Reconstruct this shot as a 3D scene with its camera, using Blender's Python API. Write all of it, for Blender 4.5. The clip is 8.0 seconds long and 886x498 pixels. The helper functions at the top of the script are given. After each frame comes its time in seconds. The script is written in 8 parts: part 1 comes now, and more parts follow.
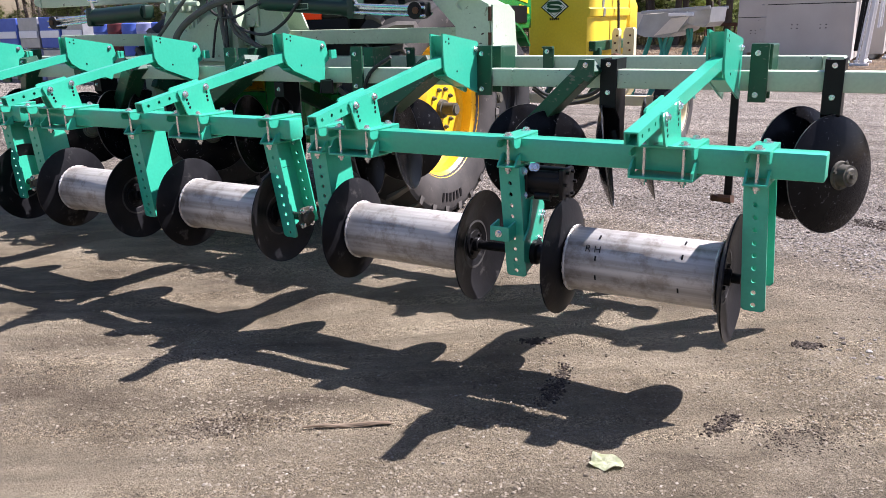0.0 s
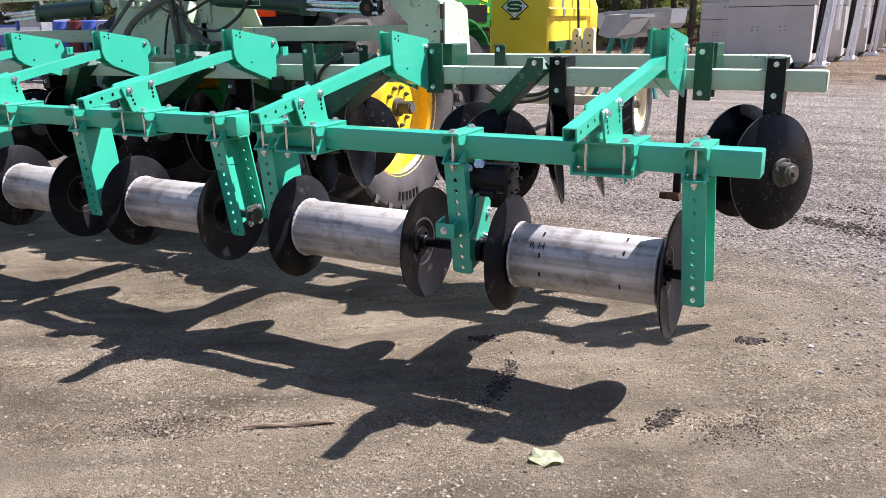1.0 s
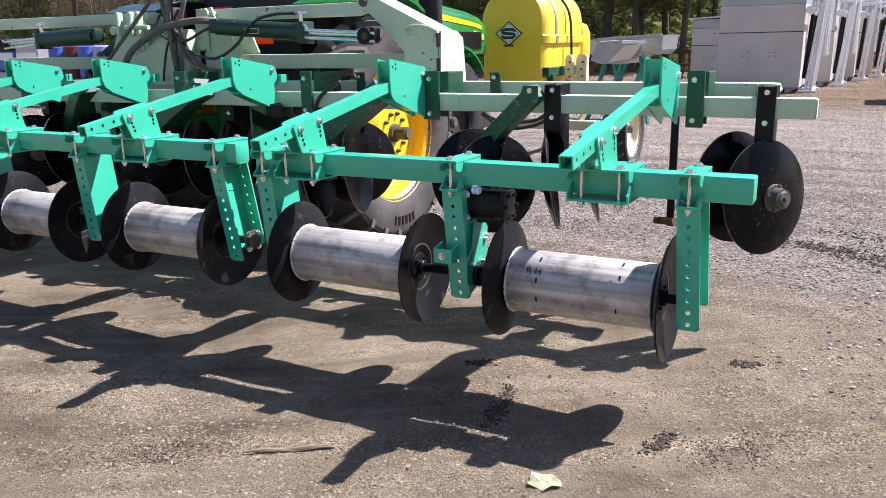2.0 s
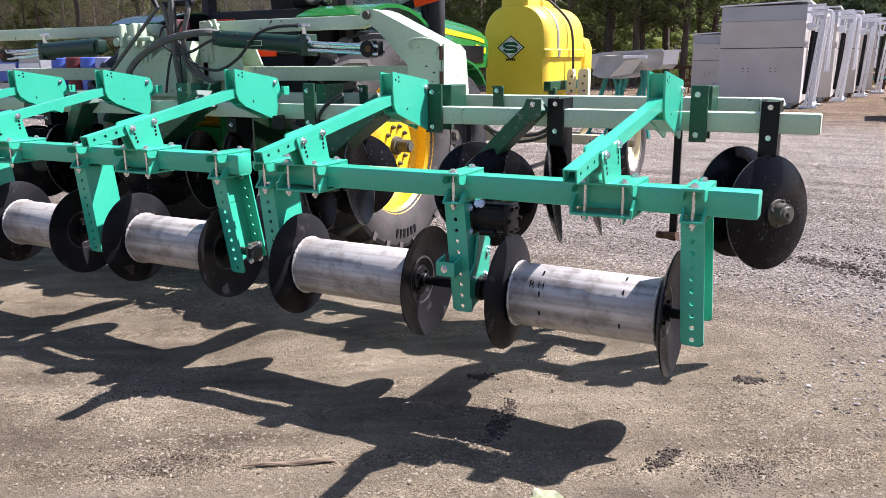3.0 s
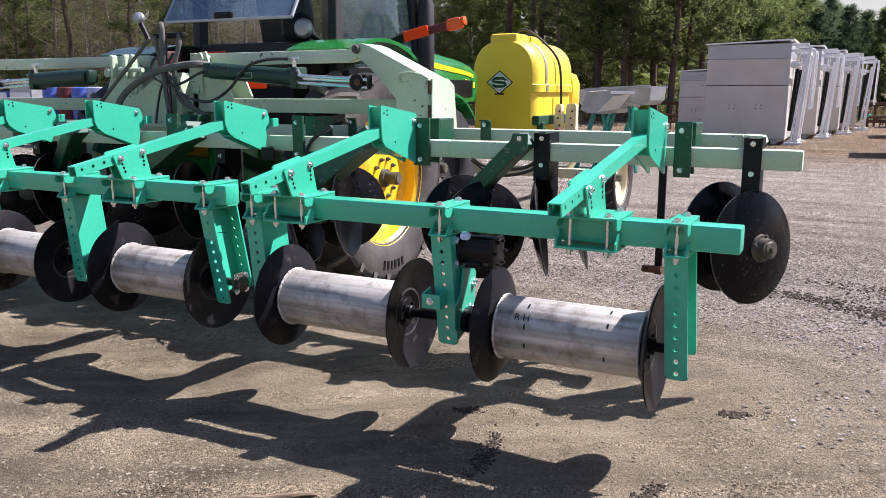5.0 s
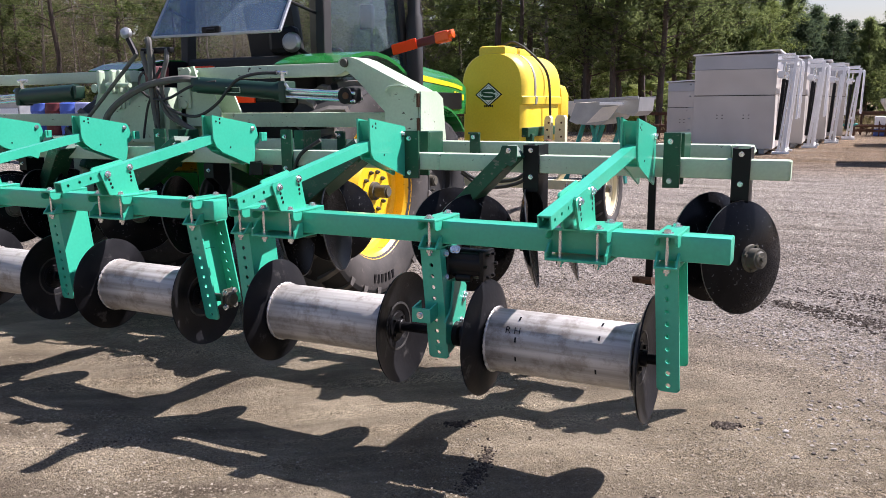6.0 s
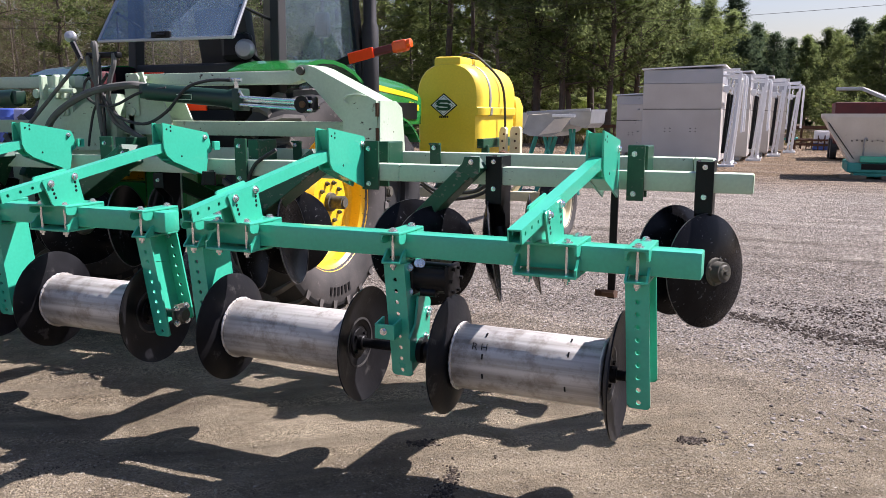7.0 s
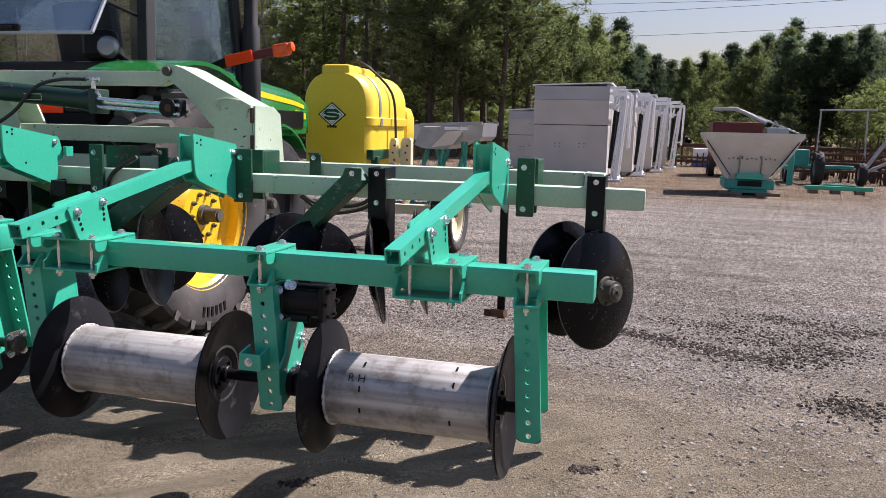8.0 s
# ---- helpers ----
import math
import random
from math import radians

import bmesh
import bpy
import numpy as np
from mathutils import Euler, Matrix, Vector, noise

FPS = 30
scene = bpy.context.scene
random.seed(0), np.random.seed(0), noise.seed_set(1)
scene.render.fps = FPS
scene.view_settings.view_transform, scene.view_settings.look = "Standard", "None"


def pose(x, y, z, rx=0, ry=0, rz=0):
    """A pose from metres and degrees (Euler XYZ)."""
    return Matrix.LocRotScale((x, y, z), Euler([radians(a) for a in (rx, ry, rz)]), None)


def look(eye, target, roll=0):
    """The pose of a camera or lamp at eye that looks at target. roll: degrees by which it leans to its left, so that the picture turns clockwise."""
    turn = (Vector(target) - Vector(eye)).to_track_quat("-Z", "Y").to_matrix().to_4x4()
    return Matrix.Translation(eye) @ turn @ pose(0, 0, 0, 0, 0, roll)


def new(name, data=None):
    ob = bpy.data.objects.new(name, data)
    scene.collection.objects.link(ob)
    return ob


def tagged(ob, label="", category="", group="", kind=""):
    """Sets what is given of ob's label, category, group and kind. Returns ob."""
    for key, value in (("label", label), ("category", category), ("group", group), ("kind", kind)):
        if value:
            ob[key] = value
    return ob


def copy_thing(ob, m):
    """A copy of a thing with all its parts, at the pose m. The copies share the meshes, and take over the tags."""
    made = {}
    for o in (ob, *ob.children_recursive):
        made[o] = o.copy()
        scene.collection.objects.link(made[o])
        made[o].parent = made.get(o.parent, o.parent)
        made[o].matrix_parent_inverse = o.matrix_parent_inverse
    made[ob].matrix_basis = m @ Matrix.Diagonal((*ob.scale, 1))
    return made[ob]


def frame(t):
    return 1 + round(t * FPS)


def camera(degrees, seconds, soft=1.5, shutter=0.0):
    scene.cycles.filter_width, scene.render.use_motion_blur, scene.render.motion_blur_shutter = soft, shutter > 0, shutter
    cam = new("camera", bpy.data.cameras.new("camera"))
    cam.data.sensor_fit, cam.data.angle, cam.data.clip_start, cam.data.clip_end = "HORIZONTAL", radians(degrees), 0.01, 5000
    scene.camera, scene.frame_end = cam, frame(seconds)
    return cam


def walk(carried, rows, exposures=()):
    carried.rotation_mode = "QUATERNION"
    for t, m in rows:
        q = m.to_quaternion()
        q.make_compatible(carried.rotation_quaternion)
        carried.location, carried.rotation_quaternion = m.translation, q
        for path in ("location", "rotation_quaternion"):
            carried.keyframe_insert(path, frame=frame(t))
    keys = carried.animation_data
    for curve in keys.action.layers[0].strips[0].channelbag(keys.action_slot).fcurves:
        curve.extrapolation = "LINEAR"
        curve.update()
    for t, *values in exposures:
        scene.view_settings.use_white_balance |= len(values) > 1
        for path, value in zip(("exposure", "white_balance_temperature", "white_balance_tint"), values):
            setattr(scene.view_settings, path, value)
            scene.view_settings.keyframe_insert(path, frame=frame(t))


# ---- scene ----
import itertools

cam = camera(58.47, 8.0, soft=0.8)
PATH = [
    (0, (0.2507, -3.0882, 1.5088), (-0.7366, -1.4397, 0.9543), -1.511),
    (0.5, (0.3097, -3.0447, 1.4913), (-0.6330, -1.3711, 0.9343), -1.219),
    (1, (0.3391, -3.0272, 1.4893), (-0.5824, -1.3412, 0.9342), -1.075),
    (1.5, (0.3501, -3.0607, 1.5079), (-0.5619, -1.3621, 0.9758), -1.033),
    (2, (0.3408, -3.0676, 1.5085), (-0.5732, -1.3599, 1.0100), -1.039),
    (3.5, (0.3221, -3.0588, 1.5050), (-0.5955, -1.3419, 1.0466), -0.383),
    (4, (0.3290, -3.0602, 1.5057), (-0.5857, -1.3377, 1.0622), 0.048),
    (4.5, (0.3419, -3.0700, 1.5082), (-0.5684, -1.3374, 1.0967), 0.138),
    (6, (0.3385, -3.0435, 1.5111), (-0.5448, -1.2852, 1.1529), -0.507),
    (6.5, (0.3099, -3.0460, 1.5152), (-0.5718, -1.2832, 1.1755), -0.617),
    (7, (0.2396, -2.9768, 1.5088), (-0.5314, -1.1617, 1.1757), 0.123),
    (7.5, (0.1856, -2.8706, 1.5018), (-0.3352, -0.9652, 1.1888), 1.050),
    (8, (0.1992, -2.6810, 1.4924), (-0.3238, -0.7741, 1.1924), 1.338),
]
walk(cam, [(t, look(eye, target, roll)) for t, eye, target, roll in PATH],
     [(0.0, 1.16, 6300, 22), (3.5, 1.26, 6300, 22), (4.0, 1.26, 6300, 22), (4.5, 1.13, 6340, 22), (6.0, 1.05, 6420, 22), (6.5, 1.02, 6420, 22), (7.0, 1.03, 6420, 22), (7.5, 0.84, 6420, 22), (8.0, 0.76, 6420, 22)])

# ---- light ----
SUN = Vector((0.577, 0.586, 1.0)).normalized()
SUN_ELEV = math.asin(SUN.z)
SUN_AZ = math.atan2(SUN.x, SUN.y)
sky_world = bpy.data.worlds.new("sky")
scene.world = sky_world
sky_world.use_nodes = True
wn = sky_world.node_tree.nodes
sky_tex = wn.new("ShaderNodeTexSky")
sky_tex.sky_type = "NISHITA"
sky_tex.sun_disc = False
sky_tex.sun_elevation = SUN_ELEV
sky_tex.sun_rotation = SUN_AZ
sky_tex.dust_density = 1.1
sky_tex.air_density = 1.6
sky_tex.ozone_density = 4.2
wn["Background"].inputs["Strength"].default_value = 0.0485
# thin high haze: slightly milkier and less green than a clear sky
haze = wn.new("ShaderNodeMix")
haze.data_type, haze.blend_type = "RGBA", "MULTIPLY"
haze.inputs["Factor"].default_value = 1.0
haze.inputs["B"].default_value = (1.25, 1.17, 1.27, 1)
sky_world.node_tree.links.new(sky_tex.outputs[0], haze.inputs["A"])
sky_world.node_tree.links.new(haze.outputs["Result"], wn["Background"].inputs["Color"])
sun_data = bpy.data.lights.new("sun", "SUN")
sun_data.energy = 5.0
sun_data.angle = radians(0.55)
sun_data.color = (1.0, 0.980, 0.955)
sun_ob = new("sun", sun_data)
sun_ob.matrix_world = look(SUN * 60, (0, 0, 0))


# ---- materials ----
def nodes_of(name):
    m = bpy.data.materials.new(name)
    m.use_nodes = True
    return m, m.node_tree.nodes, m.node_tree.links, m.node_tree.nodes["Principled BSDF"]


def surface(name, base, alt, rough=0.5, metal=0.0, scale=6.0, fine=90.0, bump=0.15, dirt=None, dirt_at=0.62,
            coat=0.0, rough_alt=None, depth=0.002, spec=0.5, chips=None, chips_at=0.66, chip_scale=42.0):
    """A base colour that drifts to alt at a large scale, with fine grain, and dirt or wear in patches."""
    m, n, l, b = nodes_of(name)
    geo = n.new("ShaderNodeTexCoord")
    big = n.new("ShaderNodeTexNoise")
    big.inputs["Scale"].default_value = scale
    big.inputs["Detail"].default_value = 6
    l.new(geo.outputs["Object"], big.inputs["Vector"])
    small = n.new("ShaderNodeTexNoise")
    small.inputs["Scale"].default_value = fine
    small.inputs["Detail"].default_value = 4
    l.new(geo.outputs["Object"], small.inputs["Vector"])
    ramp = n.new("ShaderNodeValToRGB")
    ramp.color_ramp.elements[0].position, ramp.color_ramp.elements[0].color = 0.35, (*base, 1)
    ramp.color_ramp.elements[1].position, ramp.color_ramp.elements[1].color = 0.68, (*alt, 1)
    l.new(big.outputs["Fac"], ramp.inputs["Fac"])
    colour = ramp.outputs["Color"]
    grain = n.new("ShaderNodeMix")
    grain.data_type, grain.blend_type = "RGBA", "MULTIPLY"
    grain.inputs["Factor"].default_value = 0.22
    l.new(colour, grain.inputs["A"])
    l.new(small.outputs["Fac"], grain.inputs["B"])
    lift = n.new("ShaderNodeMix")
    lift.data_type, lift.blend_type = "RGBA", "MULTIPLY"
    lift.inputs["Factor"].default_value = 1.0
    lift.inputs["B"].default_value = (1.12, 1.12, 1.12, 1)
    l.new(grain.outputs["Result"], lift.inputs["A"])
    colour = lift.outputs["Result"]
    if dirt:
        spots = n.new("ShaderNodeTexNoise")
        spots.inputs["Scale"].default_value = scale * 2.7
        spots.inputs["Detail"].default_value = 9
        spots.inputs["Roughness"].default_value = 0.7
        l.new(geo.outputs["Object"], spots.inputs["Vector"])
        cut = n.new("ShaderNodeValToRGB")
        cut.color_ramp.elements[0].position = dirt_at
        cut.color_ramp.elements[1].position = min(0.99, dirt_at + 0.07)
        l.new(spots.outputs["Fac"], cut.inputs["Fac"])
        mix = n.new("ShaderNodeMix")
        mix.data_type = "RGBA"
        l.new(cut.outputs["Color"], mix.inputs["Factor"])
        l.new(colour, mix.inputs["A"])
        mix.inputs["B"].default_value = (*dirt, 1)
        colour = mix.outputs["Result"]
    if chips:
        flake = n.new("ShaderNodeTexNoise")
        flake.inputs["Scale"].default_value, flake.inputs["Detail"].default_value, flake.inputs["Roughness"].default_value = chip_scale, 4, 0.6
        long_ = n.new("ShaderNodeMapping")
        long_.inputs["Scale"].default_value = (0.45, 1.0, 1.0)
        l.new(geo.outputs["Object"], long_.inputs["Vector"])
        l.new(long_.outputs["Vector"], flake.inputs["Vector"])
        where = n.new("ShaderNodeMath")
        where.operation = "MULTIPLY_ADD"
        where.inputs[1].default_value = 0.35
        l.new(big.outputs["Fac"], where.inputs[0])
        l.new(flake.outputs["Fac"], where.inputs[2])
        edge = n.new("ShaderNodeMapRange")
        edge.inputs["From Min"].default_value, edge.inputs["From Max"].default_value = chips_at + 0.17, chips_at + 0.20
        l.new(where.outputs[0], edge.inputs["Value"])
        peel = n.new("ShaderNodeMix")
        peel.data_type = "RGBA"
        l.new(edge.outputs["Result"], peel.inputs["Factor"])
        l.new(colour, peel.inputs["A"])
        peel.inputs["B"].default_value = (*chips, 1)
        colour = peel.outputs["Result"]
    l.new(colour, b.inputs["Base Color"])
    rr = n.new("ShaderNodeMapRange")
    rr.inputs["To Min"].default_value = rough * 0.75
    rr.inputs["To Max"].default_value = rough_alt if rough_alt else min(1.0, rough * 1.3)
    l.new(big.outputs["Fac"], rr.inputs["Value"])
    l.new(rr.outputs["Result"], b.inputs["Roughness"])
    b.inputs["Metallic"].default_value = metal
    b.inputs["Specular IOR Level"].default_value = spec
    b.inputs["Coat Weight"].default_value = coat
    if bump:
        bp = n.new("ShaderNodeBump")
        bp.inputs["Strength"].default_value = bump
        bp.inputs["Distance"].default_value = depth
        l.new(small.outputs["Fac"], bp.inputs["Height"])
        l.new(bp.outputs["Normal"], b.inputs["Normal"])
    return m


def glass_mat(name, tint, film_share):
    """A thin pane: clear tint, mirror gloss at a slant, and a dusty film that paints in reflected sky."""
    m, n, l, b = nodes_of(name)
    clear = n.new("ShaderNodeBsdfTransparent")
    clear.inputs["Color"].default_value = (*tint, 1)
    gloss = n.new("ShaderNodeBsdfGlossy")
    gloss.inputs["Roughness"].default_value = 0.03
    slant = n.new("ShaderNodeLayerWeight")
    slant.inputs["Blend"].default_value = 0.5
    steep = n.new("ShaderNodeMath")
    steep.operation = "POWER"
    steep.inputs[1].default_value = 4.0
    l.new(slant.outputs["Facing"], steep.inputs[0])
    fres = n.new("ShaderNodeMath")
    fres.operation, fres.use_clamp = "MULTIPLY_ADD", True
    fres.inputs[1].default_value, fres.inputs[2].default_value = 0.9, 0.035
    l.new(steep.outputs[0], fres.inputs[0])
    sheen = n.new("ShaderNodeMixShader")
    l.new(fres.outputs[0], sheen.inputs["Fac"])
    l.new(clear.outputs[0], sheen.inputs[1])
    l.new(gloss.outputs[0], sheen.inputs[2])
    # blue of the film is sky reflection put into the colour, mixed with grime
    film = n.new("ShaderNodeBsdfDiffuse")
    film.inputs["Color"].default_value = (0.34, 0.48, 0.62, 1)
    co = n.new("ShaderNodeTexCoord")
    t = n.new("ShaderNodeTexNoise")
    t.inputs["Scale"].default_value, t.inputs["Detail"].default_value = 2.6, 7
    l.new(co.outputs["Object"], t.inputs["Vector"])
    amount = n.new("ShaderNodeMapRange")
    amount.inputs["From Min"].default_value, amount.inputs["From Max"].default_value = 0.25, 0.75
    amount.inputs["To Min"].default_value, amount.inputs["To Max"].default_value = film_share * 0.5, film_share * 1.5
    l.new(t.outputs["Fac"], amount.inputs["Value"])
    out = n.new("ShaderNodeMixShader")
    l.new(amount.outputs["Result"], out.inputs["Fac"])
    l.new(sheen.outputs[0], out.inputs[1])
    l.new(film.outputs[0], out.inputs[2])
    l.new(out.outputs[0], n["Material Output"].inputs["Surface"])
    return m


TEAL = surface("teal_paint", (0.028, 0.418, 0.268), (0.034, 0.450, 0.293), 0.30, 0, 3, 60, 0.05, coat=0.25,
               dirt=(0.03, 0.40, 0.25), dirt_at=0.72)
DARK_GREEN = surface("dark_green_paint", (0.005, 0.052, 0.025), (0.009, 0.078, 0.037), 0.42, 0, 4, 70, 0.12,
                     dirt=(0.10, 0.11, 0.07), dirt_at=0.66, chips=(0.14, 0.13, 0.10), chips_at=0.64)
MINT = surface("mint_paint", (0.42, 0.525, 0.375), (0.485, 0.59, 0.44), 0.5, 0, 3, 60, 0.12, dirt=(0.20, 0.19, 0.12), dirt_at=0.63, chips=(0.045, 0.032, 0.022), chips_at=0.695, chip_scale=40)
BLADE = surface("black_blade_paint", (0.004, 0.004, 0.005), (0.008, 0.008, 0.009), 0.24, 0.0, 9, 60, 0.12, dirt=(0.05, 0.047, 0.044), dirt_at=0.66, spec=0.10, chips=(0.09, 0.09, 0.095), chips_at=0.66, chip_scale=60)
WORN_EDGE = surface("worn_blade_edge", (0.06, 0.06, 0.06), (0.17, 0.165, 0.16), 0.4, 0.5, 30, 90, 0.2)
BLACK = surface("black_paint", (0.006, 0.006, 0.007), (0.009, 0.009, 0.010), 0.40, 0, 5, 60, 0.1, spec=0.2)
ZINC = surface("zinc_plate", (0.74, 0.77, 0.80), (0.58, 0.61, 0.64), 0.20, 0.85, 20, 120, 0.1)
# darker rubber; also paints the shade in tread grooves and on the front wheels
BLACK_RUBBER = surface("dark_tyre_rubber", (0.014, 0.014, 0.014), (0.028, 0.026, 0.025), 0.8, 0, 5, 80, 0.3)
RUBBER = surface("tyre_rubber", (0.030, 0.027, 0.025), (0.075, 0.066, 0.060), 0.85, 0, 4, 80, 0.3, dirt=(0.16, 0.14, 0.12), dirt_at=0.6)
HOSE = surface("hose_rubber", (0.02, 0.02, 0.02), (0.035, 0.033, 0.03), 0.6, 0, 8, 90, 0.1)
GREY_HOSE = surface("grey_hose_sleeve", (0.085, 0.083, 0.076), (0.13, 0.125, 0.11), 0.75, 0, 10, 140, 0.3)
RIM_YELLOW = surface("rim_yellow_paint", (0.85, 0.52, 0.008), (0.80, 0.47, 0.012), 0.4, 0, 4, 60, 0.05, dirt=(0.36, 0.22, 0.05), dirt_at=0.68, chips=(0.10, 0.06, 0.03), chips_at=0.66)
TRACTOR_GREEN = surface("tractor_green_paint", (0.008, 0.15, 0.028), (0.010, 0.18, 0.034), 0.25, 0, 2, 60, 0.04, coat=0.5)
STRIPE = surface("stripe_yellow", (0.85, 0.62, 0.01), (0.80, 0.58, 0.012), 0.4, 0, 3, 60, 0.03)
TANK = surface("yellow_poly_tank", (0.80, 0.56, 0.03), (0.85, 0.62, 0.05), 0.45, 0, 2, 40, 0.08, dirt=(0.50, 0.34, 0.06), dirt_at=0.72)
ORANGE = surface("orange_reflector", (0.95, 0.050, 0.004), (1.0, 0.065, 0.005), 0.4, 0, 5, 200, 0.1, spec=0.2)
GLASS = glass_mat("cab_glass", (0.93, 0.96, 0.97), 0.004)
SIDE_GLASS = glass_mat("dust_sky_side_glass", (0.74, 0.87, 0.91), 0.020)
DUST_SKY_GLASS = glass_mat("dust_sky_rear_glass", (0.70, 0.80, 0.88), 0.15)
CREAM = surface("cream_paint", (0.74, 0.66, 0.44), (0.68, 0.60, 0.40), 0.5, 0, 4, 60, 0.1, dirt=(0.3, 0.22, 0.12), dirt_at=0.68)
AMBER = surface("amber_lens", (0.78, 0.085, 0.008), (0.85, 0.12, 0.010), 0.2, 0, 8, 200, 0.1)
WHITE = surface("white_paint", (0.85, 0.85, 0.85), (0.80, 0.80, 0.80), 0.45, 0, 4, 60, 0.08, dirt=(0.5, 0.48, 0.44), dirt_at=0.74)
RUST = surface("rusty_steel", (0.075, 0.036, 0.019), (0.13, 0.058, 0.028), 0.8, 0.2, 6, 70, 0.4)
GREY_STEEL = surface("galvanised_steel", (0.34, 0.35, 0.36), (0.42, 0.43, 0.44), 0.45, 0.7, 5, 80, 0.1)
OLD_BLUE = surface("blue_barrel_plastic", (0.05, 0.10, 0.42), (0.08, 0.15, 0.50), 0.5, 0, 4, 60, 0.05)
RED = surface("red_paint", (0.090, 0.010, 0.012), (0.13, 0.016, 0.017), 0.55, 0, 4, 60, 0.1)
BLADE_WORN = surface("scuffed_blade_paint", (0.006, 0.006, 0.007), (0.016, 0.016, 0.018), 0.36, 0.0, 4, 60, 0.25, dirt=(0.045, 0.043, 0.042), dirt_at=0.585, spec=0.12)
SCUFFED = surface("scuffed_dark_steel", (0.022, 0.021, 0.021), (0.085, 0.082, 0.080), 0.5, 0.2, 12, 90, 0.2)
HUBS = surface("dusty_hub_paint", (0.05, 0.045, 0.035), (0.11, 0.10, 0.07), 0.7, 0, 12, 80, 0.3, dirt=(0.20, 0.17, 0.11), dirt_at=0.6)
WOOD = surface("weathered_wood", (0.17, 0.12, 0.075), (0.25, 0.19, 0.13), 0.85, 0, 6, 120, 0.5)
PALE_BARK = surface("pale_twig_bark", (0.17, 0.145, 0.115), (0.27, 0.235, 0.19), 0.9, 0, 3, 14, 0.5, depth=0.02)
BARK = surface("pine_bark", (0.055, 0.040, 0.030), (0.10, 0.075, 0.058), 0.95, 0, 3, 14, 0.8, depth=0.03)


# ---- building blocks ----
def part(name, bm, material, parent=None, label="", smooth=False):
    """Links a bmesh, given in world metres, as one mesh object under its thing or part."""
    origin = Vector((0, 0, 0))
    up = parent
    while up is not None:
        origin = origin + up.location
        up = up.parent
    bmesh.ops.recalc_face_normals(bm, faces=bm.faces)
    bmesh.ops.translate(bm, verts=bm.verts, vec=-origin)
    me = bpy.data.meshes.new(name)
    bm.to_mesh(me)
    bm.free()
    if smooth:
        me.shade_smooth()
        me.set_sharp_from_angle(angle=radians(35))
    me.materials.append(material)
    ob = new(name, me)
    ob.parent = parent
    if label:
        ob["label"] = label
    return ob


def thing(name, at, label, category, group="", kind=""):
    ob = new(name)
    ob.location = at
    return tagged(ob, label, category, group, kind)


def box(bm, lo, hi, bevel=0.004):
    made = bmesh.ops.create_cube(bm, size=1.0)["verts"]
    c = [(a + b) / 2 for a, b in zip(lo, hi)]
    s = [max(abs(b - a), 1e-4) for a, b in zip(lo, hi)]
    bmesh.ops.scale(bm, verts=made, vec=s)
    bmesh.ops.translate(bm, verts=made, vec=c)
    if bevel:
        edges = list({e for v in made for e in v.link_edges})
        bmesh.ops.bevel(bm, geom=edges, offset=min(bevel, min(s) * 0.45), segments=2, profile=0.5, affect="EDGES")
    return bm


def beam(bm, p0, p1, w, h, bevel=0.004, up=(0, 0, 1)):
    """A bar of section w (sideways) by h (up) from p0 to p1."""
    p0, p1 = Vector(p0), Vector(p1)
    d = p1 - p0
    y = d.normalized()
    x = y.cross(Vector(up)).normalized()
    z = x.cross(y)
    made = bmesh.ops.create_cube(bm, size=1.0)["verts"]
    m = Matrix((x * w, y * d.length, z * h)).transposed().to_4x4()
    m.translation = (p0 + p1) / 2
    bmesh.ops.transform(bm, verts=made, matrix=m)
    if bevel:
        edges = list({e for v in made for e in v.link_edges})
        bmesh.ops.bevel(bm, geom=edges, offset=min(bevel, min(w, h) * 0.45), segments=2, profile=0.5, affect="EDGES")
    return bm


def cyl(bm, p0, p1, r, r2=None, seg=20, cap=True):
    p0, p1 = Vector(p0), Vector(p1)
    d = p1 - p0
    made = bmesh.ops.create_cone(bm, cap_ends=cap, segments=seg, radius1=r, radius2=r if r2 is None else r2, depth=d.length)["verts"]
    m = d.to_track_quat("Z", "Y").to_matrix().to_4x4()
    m.translation = (p0 + p1) / 2
    bmesh.ops.transform(bm, verts=made, matrix=m)
    return bm


def prism(bm, outline, to_world, t0, t1):
    """A flat plate: outline in (u, v), thick from t0 to t1; to_world maps (u, v, t)."""
    a = [bm.verts.new(to_world(u, v, t0)) for u, v in outline]
    b = [bm.verts.new(to_world(u, v, t1)) for u, v in outline]
    bm.faces.new(a)
    bm.faces.new(b[::-1])
    for i in range(len(a)):
        j = (i + 1) % len(a)
        bm.faces.new((a[i], a[j], b[j], b[i]))
    return bm


